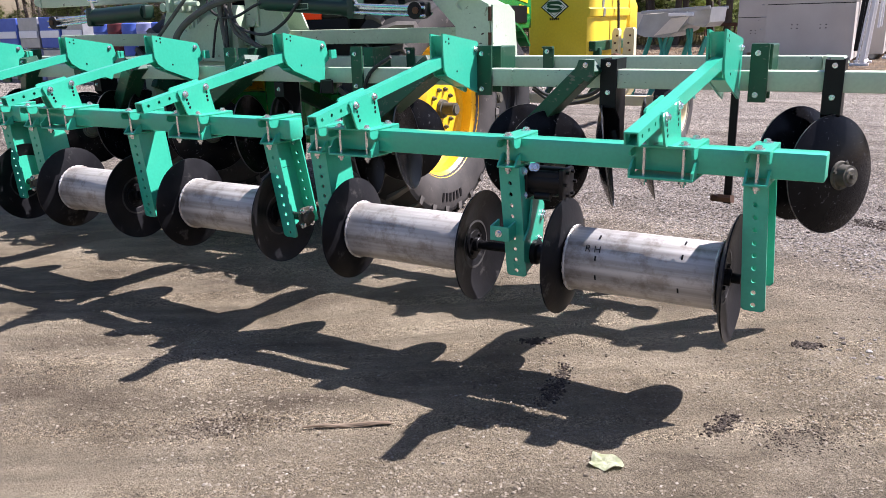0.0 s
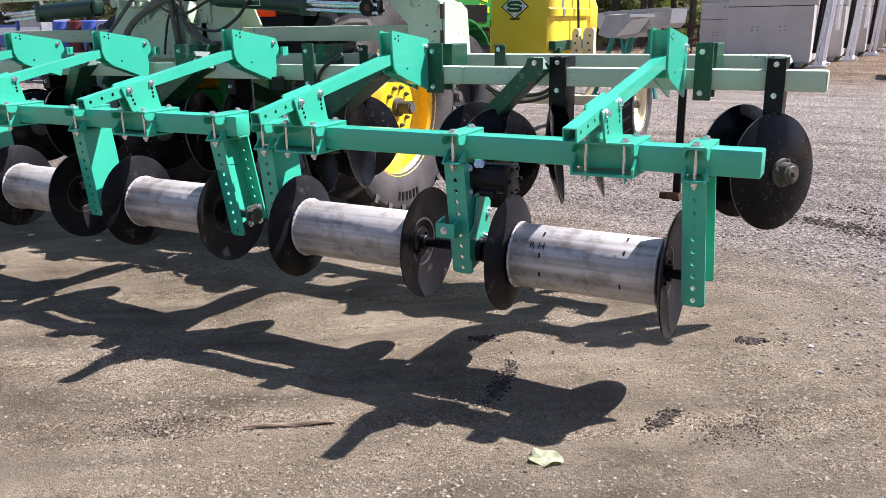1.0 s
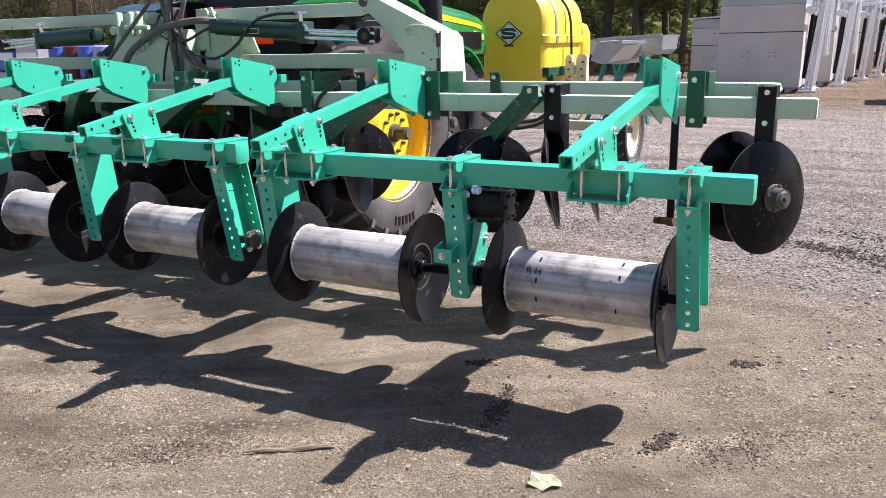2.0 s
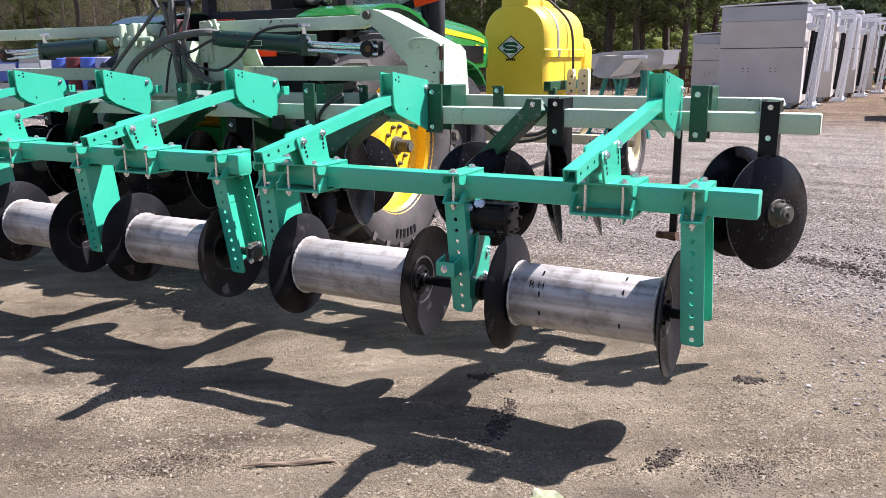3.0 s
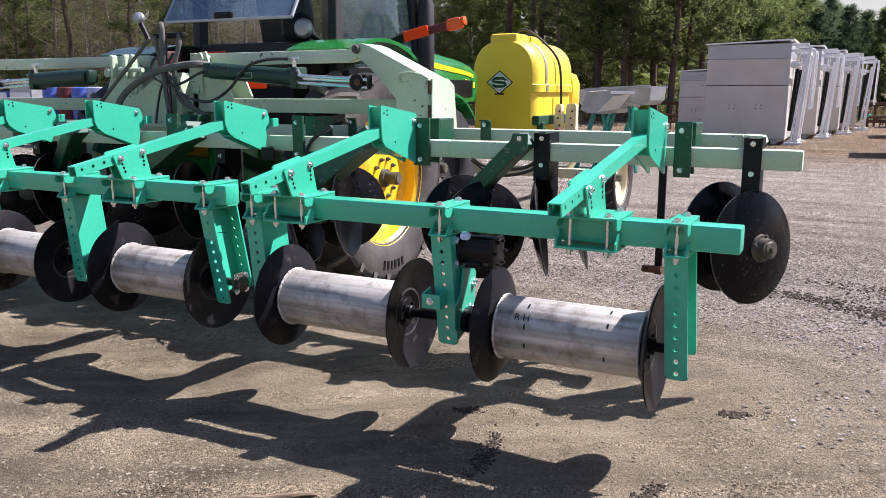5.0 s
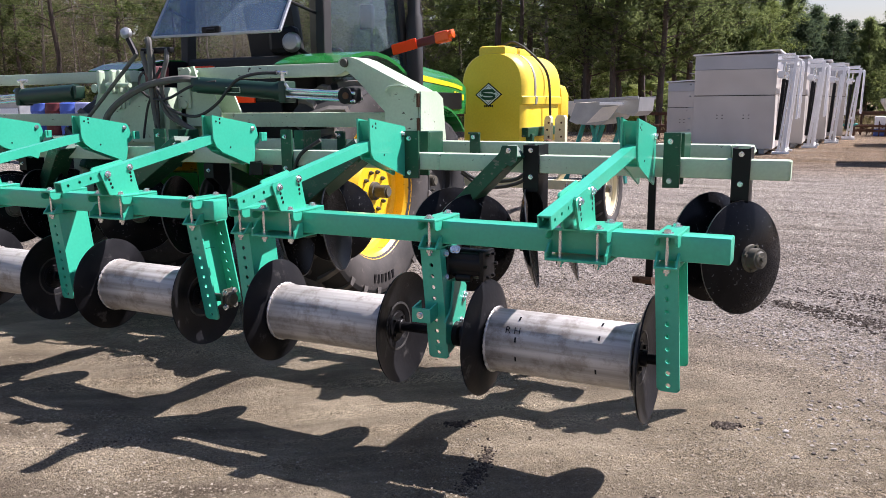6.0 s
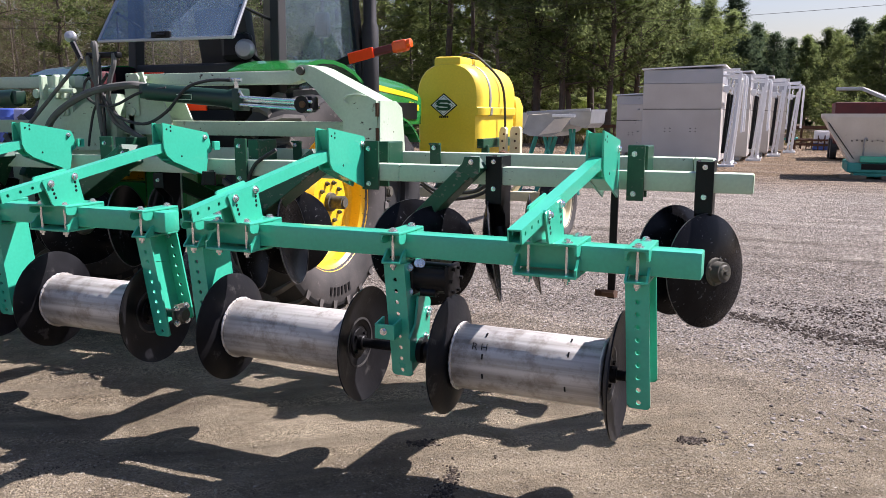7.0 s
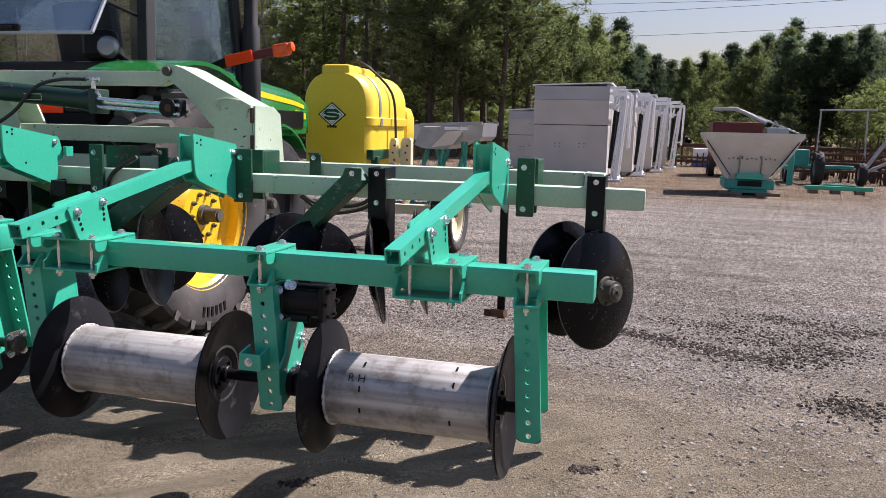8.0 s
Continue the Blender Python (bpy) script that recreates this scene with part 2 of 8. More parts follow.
def holed(bm, u0, u1, v0, v1, holes, r, to_world, t0, t1, n=10):
    """A rectangular plate with real round holes at (u, v), one below another."""
    holes = sorted(holes, key=lambda q: q[1])
    cuts = [v0] + [(a[1] + b[1]) / 2 for a, b in zip(holes, holes[1:])] + [v1]
    def quad(p, q, s, w):
        bm.faces.new([bm.verts.new(to_world(*c)) for c in (p, q, s, w)])
    for (hu, hv), a, b in zip(holes, cuts, cuts[1:]):
        ring = [(hu + r * math.cos(2 * math.pi * (k + 0.5) / n), hv + r * math.sin(2 * math.pi * (k + 0.5) / n)) for k in range(n)]
        rim = []
        for cu, cv in ring:
            du, dv = cu - hu, cv - hv
            k = min((u1 - hu) / du if du > 0 else (u0 - hu) / du if du < 0 else 9e9,
                    (b - hv) / dv if dv > 0 else (a - hv) / dv if dv < 0 else 9e9)
            rim.append((hu + du * k, hv + dv * k))
        corners = [(u1, b), (u0, b), (u0, a), (u1, a)]
        for t in (t0, t1):
            for k in range(n):
                p, q = rim[k], rim[(k + 1) % n]
                pts = [ring[k], p]
                if abs(p[0] - q[0]) > 1e-6 and abs(p[1] - q[1]) > 1e-6:
                    pts.append(min(corners, key=lambda c: abs(c[0] - (p[0] + q[0]) / 2) + abs(c[1] - (p[1] + q[1]) / 2)))
                pts += [q, ring[(k + 1) % n]]
                bm.faces.new([bm.verts.new(to_world(x, y, t)) for x, y in pts])
        for k in range(n):
            p, q = ring[k], ring[(k + 1) % n]
            quad((*p, t0), (*q, t0), (*q, t1), (*p, t1))
    for p, q in (((u0, v0), (u1, v0)), ((u1, v0), (u1, v1)), ((u1, v1), (u0, v1)), ((u0, v1), (u0, v0))):
        quad((*p, t0), (*q, t0), (*q, t1), (*p, t1))
    bmesh.ops.remove_doubles(bm, verts=bm.verts, dist=1e-5)
    return bm


def lathe(bm, profile, centre, axis, seg=40, close=False):
    """Turns a profile of (radius, along) round an axis through centre."""
    q = Vector(axis).normalized().to_track_quat("Z", "Y").to_matrix()
    rings = []
    for r, a in profile:
        rings.append([bm.verts.new(Vector(centre) + q @ Vector((r * math.cos(2 * math.pi * k / seg), r * math.sin(2 * math.pi * k / seg), a)))
                      for k in range(seg)] if r > 1e-6 else [bm.verts.new(Vector(centre) + q @ Vector((0, 0, a)))])
    pairs = list(zip(rings, rings[1:])) + ([(rings[-1], rings[0])] if close else [])
    for A, B in pairs:
        for k in range(seg):
            j = (k + 1) % seg
            vs = [A[k % len(A)], A[j % len(A)], B[j % len(B)], B[k % len(B)]]
            vs = [v for i, v in enumerate(vs) if v not in vs[:i]]
            if len(vs) > 2:
                bm.faces.new(vs)
    return bm


def sweep(bm, pts, r, seg=8, steps=6):
    """A round hose along a smooth line through pts."""
    P = [Vector(p) for p in pts]
    P = [P[0] * 2 - P[1]] + P + [P[-1] * 2 - P[-2]]
    line = []
    for i in range(1, len(P) - 2):
        for s in range(steps):
            t = s / steps
            line.append(0.5 * (2 * P[i] + (P[i + 1] - P[i - 1]) * t + (2 * P[i - 1] - 5 * P[i] + 4 * P[i + 1] - P[i + 2]) * t * t
                               + (3 * P[i] - P[i - 1] - 3 * P[i + 1] + P[i + 2]) * t ** 3))
    line.append(P[-2])
    rings, side = [], Vector((0.3, 0.5, 0.8)).normalized()
    for i, c in enumerate(line):
        d = (line[min(i + 1, len(line) - 1)] - line[max(i - 1, 0)]).normalized()
        side = (side - d * side.dot(d)).normalized()
        u = d.cross(side)
        rr = r[i * (len(r) - 1) // (len(line) - 1)] if isinstance(r, (list, tuple)) else r
        rings.append([bm.verts.new(c + rr * (side * math.cos(2 * math.pi * k / seg) + u * math.sin(2 * math.pi * k / seg))) for k in range(seg)])
    for A, B in zip(rings, rings[1:]):
        for k in range(seg):
            bm.faces.new((A[k], A[(k + 1) % seg], B[(k + 1) % seg], B[k]))
    bm.faces.new(rings[0][::-1])
    bm.faces.new(rings[-1])
    return bm


def bolt(name, at, parent, axis=(0, 0, 1), r=0.0100, washer=0.0165, shaft=0.0):
    """A hexagon head on a washer, with its shank behind it."""
    bm = bmesh.new()
    a, c = Vector(axis).normalized(), Vector(at)
    cyl(bm, c, c + a * 0.0035, washer * 1.18, seg=18)
    cyl(bm, c + a * 0.0035, c + a * 0.0135, r * 1.30, r * 1.22, seg=6)
    cyl(bm, c + a * 0.0135, c + a * 0.0160, r * 0.7, seg=10)
    if shaft:
        cyl(bm, c, c - a * shaft, r * 0.62, seg=10)
    return part(name, bm, ZINC, parent)


# ---- ground ----
def ground_material():
    m, n, l, b = nodes_of("gravel_yard")
    co = n.new("ShaderNodeTexCoord")

    def noise_node(scale, detail=6, rough=0.6):
        t = n.new("ShaderNodeTexNoise")
        t.inputs["Scale"].default_value, t.inputs["Detail"].default_value, t.inputs["Roughness"].default_value = scale, detail, rough
        l.new(co.outputs["Object"], t.inputs["Vector"])
        return t.outputs["Fac"]

    def ramp(fac, stops):
        r = n.new("ShaderNodeValToRGB")
        els = r.color_ramp.elements
        while len(els) < len(stops):
            els.new(0.5)
        for e, (p, c) in zip(els, stops):
            e.position, e.color = p, (*c, 1)
        l.new(fac, r.inputs["Fac"])
        return r.outputs["Color"]

    def mix(a, c, fac, mode="MIX"):
        x = n.new("ShaderNodeMix")
        x.data_type, x.blend_type = "RGBA", mode
        for v, s in ((fac, "Factor"), (a, "A"), (c, "B")):
            if isinstance(v, (float, tuple)):
                x.inputs[s].default_value = v
            else:
                l.new(v, x.inputs[s])
        return x.outputs["Result"]

    def math_node(op, a, c):
        x = n.new("ShaderNodeMath")
        x.operation, x.use_clamp = op, True
        for i, v in enumerate((a, c)):
            if isinstance(v, (int, float)):
                x.inputs[i].default_value = v
            else:
                l.new(v, x.inputs[i])
        return x.outputs[0]

    sand = ramp(noise_node(1.3), [(0.30, (0.132, 0.105, 0.069)), (0.50, (0.252, 0.209, 0.144)), (0.70, (0.372, 0.318, 0.228))])
    gravel = ramp(noise_node(2.2), [(0.30, (0.190, 0.166, 0.140)), (0.6, (0.285, 0.254, 0.220)), (0.8, (0.36, 0.326, 0.288))])
    clay = ramp(noise_node(0.5), [(0.3, (0.20, 0.130, 0.074)), (0.7, (0.29, 0.218, 0.140))])
    sep = n.new("ShaderNodeSeparateXYZ")
    l.new(co.outputs["Object"], sep.inputs[0])
    wob = noise_node(0.35, 3)
    reach = n.new("ShaderNodeMapRange")
    reach.inputs["From Min"].default_value, reach.inputs["From Max"].default_value = 0.9, 3.2
    l.new(sep.outputs["Y"], reach.inputs["Value"])
    to_gravel = math_node("ADD", reach.outputs["Result"], math_node("SUBTRACT", wob, 0.55))
    base = mix(sand, gravel, to_gravel)
    # paler gravel further out on the yard
    dusty = n.new("ShaderNodeMapRange")
    dusty.inputs["From Min"].default_value, dusty.inputs["From Max"].default_value = 4.0, 9.5
    l.new(sep.outputs["Y"], dusty.inputs["Value"])
    base = mix(base, (0.43, 0.390, 0.345, 1.0), math_node("MULTIPLY", dusty.outputs["Result"], 0.62))
    far = n.new("ShaderNodeMapRange")
    far.inputs["From Min"].default_value, far.inputs["From Max"].default_value = 13.5, 19.0
    l.new(sep.outputs["Y"], far.inputs["Value"])
    base = mix(base, clay, math_node("MULTIPLY", far.outputs["Result"], math_node("ADD", noise_node(0.8, 4), 0.4)))
    # wheel tracks: paler and darker streaks, slanting near the machine and level further off
    for turn, stretch, lo_, hi_, y0, y1 in ((33, (1.9, 0.22, 1.0), 0.62, 1.26, 2.4, 0.8), (-4, (3.6, 0.38, 1.0), 0.74, 1.20, 0.8, 2.6)):
        tm = n.new("ShaderNodeMapping")
        tm.vector_type = "TEXTURE"
        tm.inputs["Rotation"].default_value = (0, 0, radians(turn))
        tm.inputs["Scale"].default_value = stretch
        l.new(co.outputs["Object"], tm.inputs["Vector"])
        tn = n.new("ShaderNodeTexNoise")
        tn.inputs["Scale"].default_value, tn.inputs["Detail"].default_value, tn.inputs["Roughness"].default_value = 1.0, 5, 0.55
        l.new(tm.outputs["Vector"], tn.inputs["Vector"])
        where = n.new("ShaderNodeMapRange")
        where.inputs["From Min"].default_value, where.inputs["From Max"].default_value = y0, y1
        l.new(sep.outputs["Y"], where.inputs["Value"])
        if turn > 0:
            loose = math_node("MULTIPLY", ramp(tn.outputs["Fac"], [(0.47, (0, 0, 0)), (0.60, (1, 1, 1))]), where.outputs["Result"])
        shade = ramp(tn.outputs["Fac"], [(0.34, (lo_, lo_ * 0.985, lo_ * 0.96)), (0.66, (hi_, hi_, hi_ * 0.99))])
        base = mix(base, shade, where.outputs["Result"], "MULTIPLY")
    # damp, dark patches, and ellipses that paint shade onto the ground by the rollers
    damp = ramp(noise_node(0.9, 8, 0.65), [(0.60, (0, 0, 0)), (0.74, (1, 1, 1))])
    base = mix(base, (0.070, 0.050, 0.034, 1.0), math_node("MULTIPLY", damp, 0.70))
    # far-left and last ellipses put shaded ground into the colour; the rest are damp soil
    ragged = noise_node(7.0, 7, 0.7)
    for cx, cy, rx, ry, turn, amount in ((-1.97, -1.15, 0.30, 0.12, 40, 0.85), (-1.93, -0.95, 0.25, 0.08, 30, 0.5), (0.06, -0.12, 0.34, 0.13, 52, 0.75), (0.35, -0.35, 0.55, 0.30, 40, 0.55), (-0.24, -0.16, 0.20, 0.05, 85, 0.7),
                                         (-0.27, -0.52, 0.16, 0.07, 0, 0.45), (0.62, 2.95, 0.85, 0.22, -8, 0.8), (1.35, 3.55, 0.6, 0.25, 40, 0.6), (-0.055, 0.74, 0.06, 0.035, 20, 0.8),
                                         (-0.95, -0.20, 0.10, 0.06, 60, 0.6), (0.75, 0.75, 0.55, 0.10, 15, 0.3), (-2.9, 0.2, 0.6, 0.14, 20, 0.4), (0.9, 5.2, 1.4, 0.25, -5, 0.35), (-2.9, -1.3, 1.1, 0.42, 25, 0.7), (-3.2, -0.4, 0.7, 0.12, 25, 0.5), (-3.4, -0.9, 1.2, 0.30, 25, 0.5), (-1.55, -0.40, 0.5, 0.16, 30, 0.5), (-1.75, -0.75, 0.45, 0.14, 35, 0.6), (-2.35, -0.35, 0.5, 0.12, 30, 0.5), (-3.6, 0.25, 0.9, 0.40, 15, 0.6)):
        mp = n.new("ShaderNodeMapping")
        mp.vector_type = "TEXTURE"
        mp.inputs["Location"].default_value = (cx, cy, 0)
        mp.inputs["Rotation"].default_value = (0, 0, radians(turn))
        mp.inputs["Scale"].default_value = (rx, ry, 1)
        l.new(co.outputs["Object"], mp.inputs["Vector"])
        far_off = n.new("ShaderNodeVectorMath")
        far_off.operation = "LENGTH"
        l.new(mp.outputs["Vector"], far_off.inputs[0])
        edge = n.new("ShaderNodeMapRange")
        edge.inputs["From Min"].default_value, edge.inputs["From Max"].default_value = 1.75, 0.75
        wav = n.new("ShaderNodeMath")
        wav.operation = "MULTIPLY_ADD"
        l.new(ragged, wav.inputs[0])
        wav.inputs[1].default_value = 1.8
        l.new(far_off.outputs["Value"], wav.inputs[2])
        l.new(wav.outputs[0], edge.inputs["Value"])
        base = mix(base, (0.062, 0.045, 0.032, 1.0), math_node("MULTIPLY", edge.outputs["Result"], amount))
    # single stones
    v = n.new("ShaderNodeTexVoronoi")
    v.inputs["Scale"].default_value = 62
    l.new(co.outputs["Object"], v.inputs["Vector"])
    stone = ramp(v.outputs["Color"], [(0.18, (0.34, 0.32, 0.30)), (0.5, (1.0, 1.0, 1.0)), (0.85, (1.62, 1.59, 1.54))])
    v2 = n.new("ShaderNodeTexVoronoi")
    v2.inputs["Scale"].default_value = 150
    l.new(co.outputs["Object"], v2.inputs["Vector"])
    stone2 = ramp(v2.outputs["Color"], [(0.18, (0.32, 0.30, 0.28)), (0.5, (1.0, 1.0, 1.0)), (0.85, (1.72, 1.69, 1.64))])
    grains = math_node("ADD", math_node("MULTIPLY", to_gravel, 0.75), math_node("MULTIPLY", loose, 0.75))
    coarse = math_node("MULTIPLY", math_node("ADD", to_gravel, math_node("MULTIPLY", loose, 0.25)), math_node("ADD", noise_node(3.0, 5), 0.50))
    base = mix(base, stone, coarse, "MULTIPLY")
    base = mix(base, stone2, math_node("ADD", grains, 0.10), "MULTIPLY")
    speck = ramp(noise_node(260, 3, 0.6), [(0.36, (0.46, 0.45, 0.43)), (0.5, (1.0, 1.0, 1.0)), (0.66, (1.48, 1.46, 1.42))])
    base = mix(base, speck, 1.0, "MULTIPLY")
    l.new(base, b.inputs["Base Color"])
    b.inputs["Roughness"].default_value = 0.95
    b.inputs["Specular IOR Level"].default_value = 0.25
    h = math_node("ADD", math_node("MULTIPLY", math_node("SUBTRACT", 0.8, v.outputs["Distance"]), coarse),
                  math_node("MULTIPLY", noise_node(24, 9, 0.72), 0.8))
    b1 = n.new("ShaderNodeBump")
    b1.inputs["Strength"].default_value, b1.inputs["Distance"].default_value = 1.0, 0.038
    l.new(h, b1.inputs["Height"])
    fine_h = math_node("ADD", math_node("MULTIPLY", math_node("SUBTRACT", 0.8, v2.outputs["Distance"]), grains), math_node("MULTIPLY", noise_node(170, 4, 0.65), 0.5))
    b2 = n.new("ShaderNodeBump")
    b2.inputs["Strength"].default_value, b2.inputs["Distance"].default_value = 1.0, 0.015
    l.new(fine_h, b2.inputs["Height"])
    l.new(b1.outputs["Normal"], b2.inputs["Normal"])
    l.new(b2.outputs["Normal"], b.inputs["Normal"])
    return m


GROUND = ground_material()


def ground_height(x, y):
    """Ruts and small humps of the yard near the machine; level further off."""
    near = max(0.0, 1 - max(abs(x + 1.5) / 9.0, abs(y - 1.0) / 9.0))
    p = Vector((x, y, 0))
    # hollow shaped so that the rollers' shadows fall to fit the camera's view
    hollow = -0.048 * min(1.0, max(0.0, (-0.85 - x) / 0.8)) * math.exp(-((y + 0.15) / 0.55) ** 2)
    return near * (hollow + 0.030 * (noise.noise(p * 0.9) - 0.1) + 0.016 * noise.noise(p * 3.1) + 0.007 * noise.noise(p * 9.0))


def build_ground():
    def steps(lo, hi, a, b, fine):
        out = [lo + (a - lo) * (1 - (1 - k / 14) ** 3) for k in range(14)]
        n = int((b - a) / fine)
        out += [a + (b - a) * k / n for k in range(n)]
        out += [b + (hi - b) * (k / 14) ** 3 for k in range(15)]
        return out
    xs, ys = steps(-900, 900, -7.0, 4.5, 0.07), steps(-500, 1500, -1.7, 6.5, 0.07)
    verts = [(x, y, ground_height(x, y)) for y in ys for x in xs]
    w = len(xs)
    faces = [(j * w + i, j * w + i + 1, (j + 1) * w + i + 1, (j + 1) * w + i) for j in range(len(ys) - 1) for i in range(w - 1)]
    me = bpy.data.meshes.new("ground")
    me.from_pydata(verts, [], faces)
    me.shade_smooth()
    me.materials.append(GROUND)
    tagged(new("ground", me), "dry sandy yard of gravel and packed dirt", "ground", kind="structure")


build_ground()


# ---- bed roller sections: teal toolbar, arms, legs and steel drums ----
BAR_TOP, BAR = 1.016, 0.1016
AXLE_Z, DRUM_R, DISC_R = 0.500, 0.137, 0.257


def yz(x):
    return lambda u, v, t: (x + t, u, v)


def xz(y):
    return lambda u, v, t: (u, y + t, v)


def nut(x, y, parent):
    """A nut under the clamp, with the end of its bolt."""
    bm = bmesh.new()
    lathe(bm, [(0.0, 0.0), (0.0155, 0.0), (0.0155, 0.016), (0.008, 0.0165), (0.008, 0.028), (0.0, 0.028)], (x, y, 0.893), (0, 0, -1), 6)
    part("nut", bm, ZINC, parent)


def clamp_plate(bm, x0, x1):
    """A flat plate over the bar whose overhanging ends are folded down at both sides."""
    box(bm, (x0, -0.074, 1.0175), (x1, 0.176, 1.0285), 0.003)
    t = 0.009
    for front in (True, False):
        m = (lambda y: y) if front else (lambda y: BAR - y)
        low = 0.984 if front else 0.990
        for x in (x0, x1 - t):
            prism(bm, [(m(-0.073), 1.0172), (m(-0.004), 1.0172), (m(-0.004), low + 0.004), (m(-0.018), low - 0.006), (m(-0.050), low - 0.006), (m(-0.066), low),
                       (m(-0.073), low + 0.012)], yz(x), 0.0, t)
        ya, yb = sorted((m(-0.072), m(-0.005)))
        for x, d in ((x0 + t, 1), (x1 - t, -1)):
            prism(bm, [(x, 1.0172), (x + d * 0.014, 1.0172), (x + d * 0.005, 1.0125), (x, 1.003)], xz(ya), 0.0, yb - ya)


def saddle(x, unit, width=0.088):
    """The clamp over the bar: folded top plate, foot below, a bolt before and one behind."""
    hw = width / 2
    bm = bmesh.new()
    clamp_plate(bm, x - hw, x + hw)
    clamp = part("saddle_clamp", bm, TEAL, unit)
    foot = bmesh.new()
    box(foot, (x - hw, -0.066, 0.893), (x + hw, 0.168, 0.903), 0.003)
    for s in (-1, 1):
        prism(foot, [(-0.062, 0.9032), (-0.003, 0.9032), (-0.003, 0.950), (-0.022, 0.944), (-0.048, 0.918)], yz(x + s * (hw - 0.0045)), -0.0045, 0.0045)
    part("foot_plate", foot, TEAL, unit)
    bolt("bolt", (x, -0.040, 1.0285), clamp, shaft=0.135, r=0.0115, washer=0.019)
    bolt("bolt", (x, 0.142, 1.0285), clamp, shaft=0.135, r=0.0115, washer=0.019)
    for y in (-0.040, 0.142):
        nut(x, y, clamp)


def leg(x0, x1, unit, web, z0=0.405, rear_z0=0.455, rear=0.150, lean=0.0):
    """A hanging channel with rows of adjusting holes; web: +1 on its right side, -1 on its left, 0 open."""
    bm = bmesh.new()
    mid = (x0 + x1) / 2
    zs = [z0 + 0.025 + 0.049 * k for k in range(9)]
    holed(bm, x0, x1, z0, 0.893, [(mid, z) for z in zs], 0.0095, xz(-0.036), 0.0, 0.009)
    holed(bm, x0, x1, rear_z0, 0.893, [(mid, z + 0.05) for z in zs[:8]], 0.0095, xz(rear), 0.0, 0.009)
    if web:
        xw = x1 - 0.009 if web > 0 else x0
        prism(bm, [(-0.028, z0 + 0.02), (rear, rear_z0 + 0.02), (rear, 0.893), (-0.028, 0.893)], yz(xw), 0.0005, 0.0085)
    bmesh.ops.remove_doubles(bm, verts=bm.verts, dist=1e-5)
    corner = [e for e in bm.edges if abs(e.verts[0].co.y - e.verts[1].co.y) > 0.008 and abs(e.verts[0].co.z - e.verts[1].co.z) < 1e-5
              and min(abs(e.verts[0].co.z - q) for q in (z0, rear_z0)) < 1e-4 and min(abs(e.verts[0].co.x - q) for q in (x0, x1)) < 1e-4
              and abs(e.verts[0].co.y - e.verts[1].co.y) < 0.02]
    bmesh.ops.bevel(bm, geom=corner, offset=0.017, segments=3, profile=0.5, affect="EDGES")
    for v in bm.verts:
        v.co.x += lean * (0.893 - v.co.z) / 0.49
    part("leg", bm, TEAL, unit)


def end_disc(bm, x, face):
    """A dished blade; face: the way its hollow looks along x."""
    out = [(0.030, 0.0), (0.075, 0.0), (0.080, 0.004), (0.150, 0.012), (0.215, 0.027), (DISC_R, 0.045)]
    back = [(r, a - 0.006) for r, a in reversed(out)]
    lathe(bm, out + back, (x, 0.05, AXLE_Z), (face, 0, 0), 48, close=True)


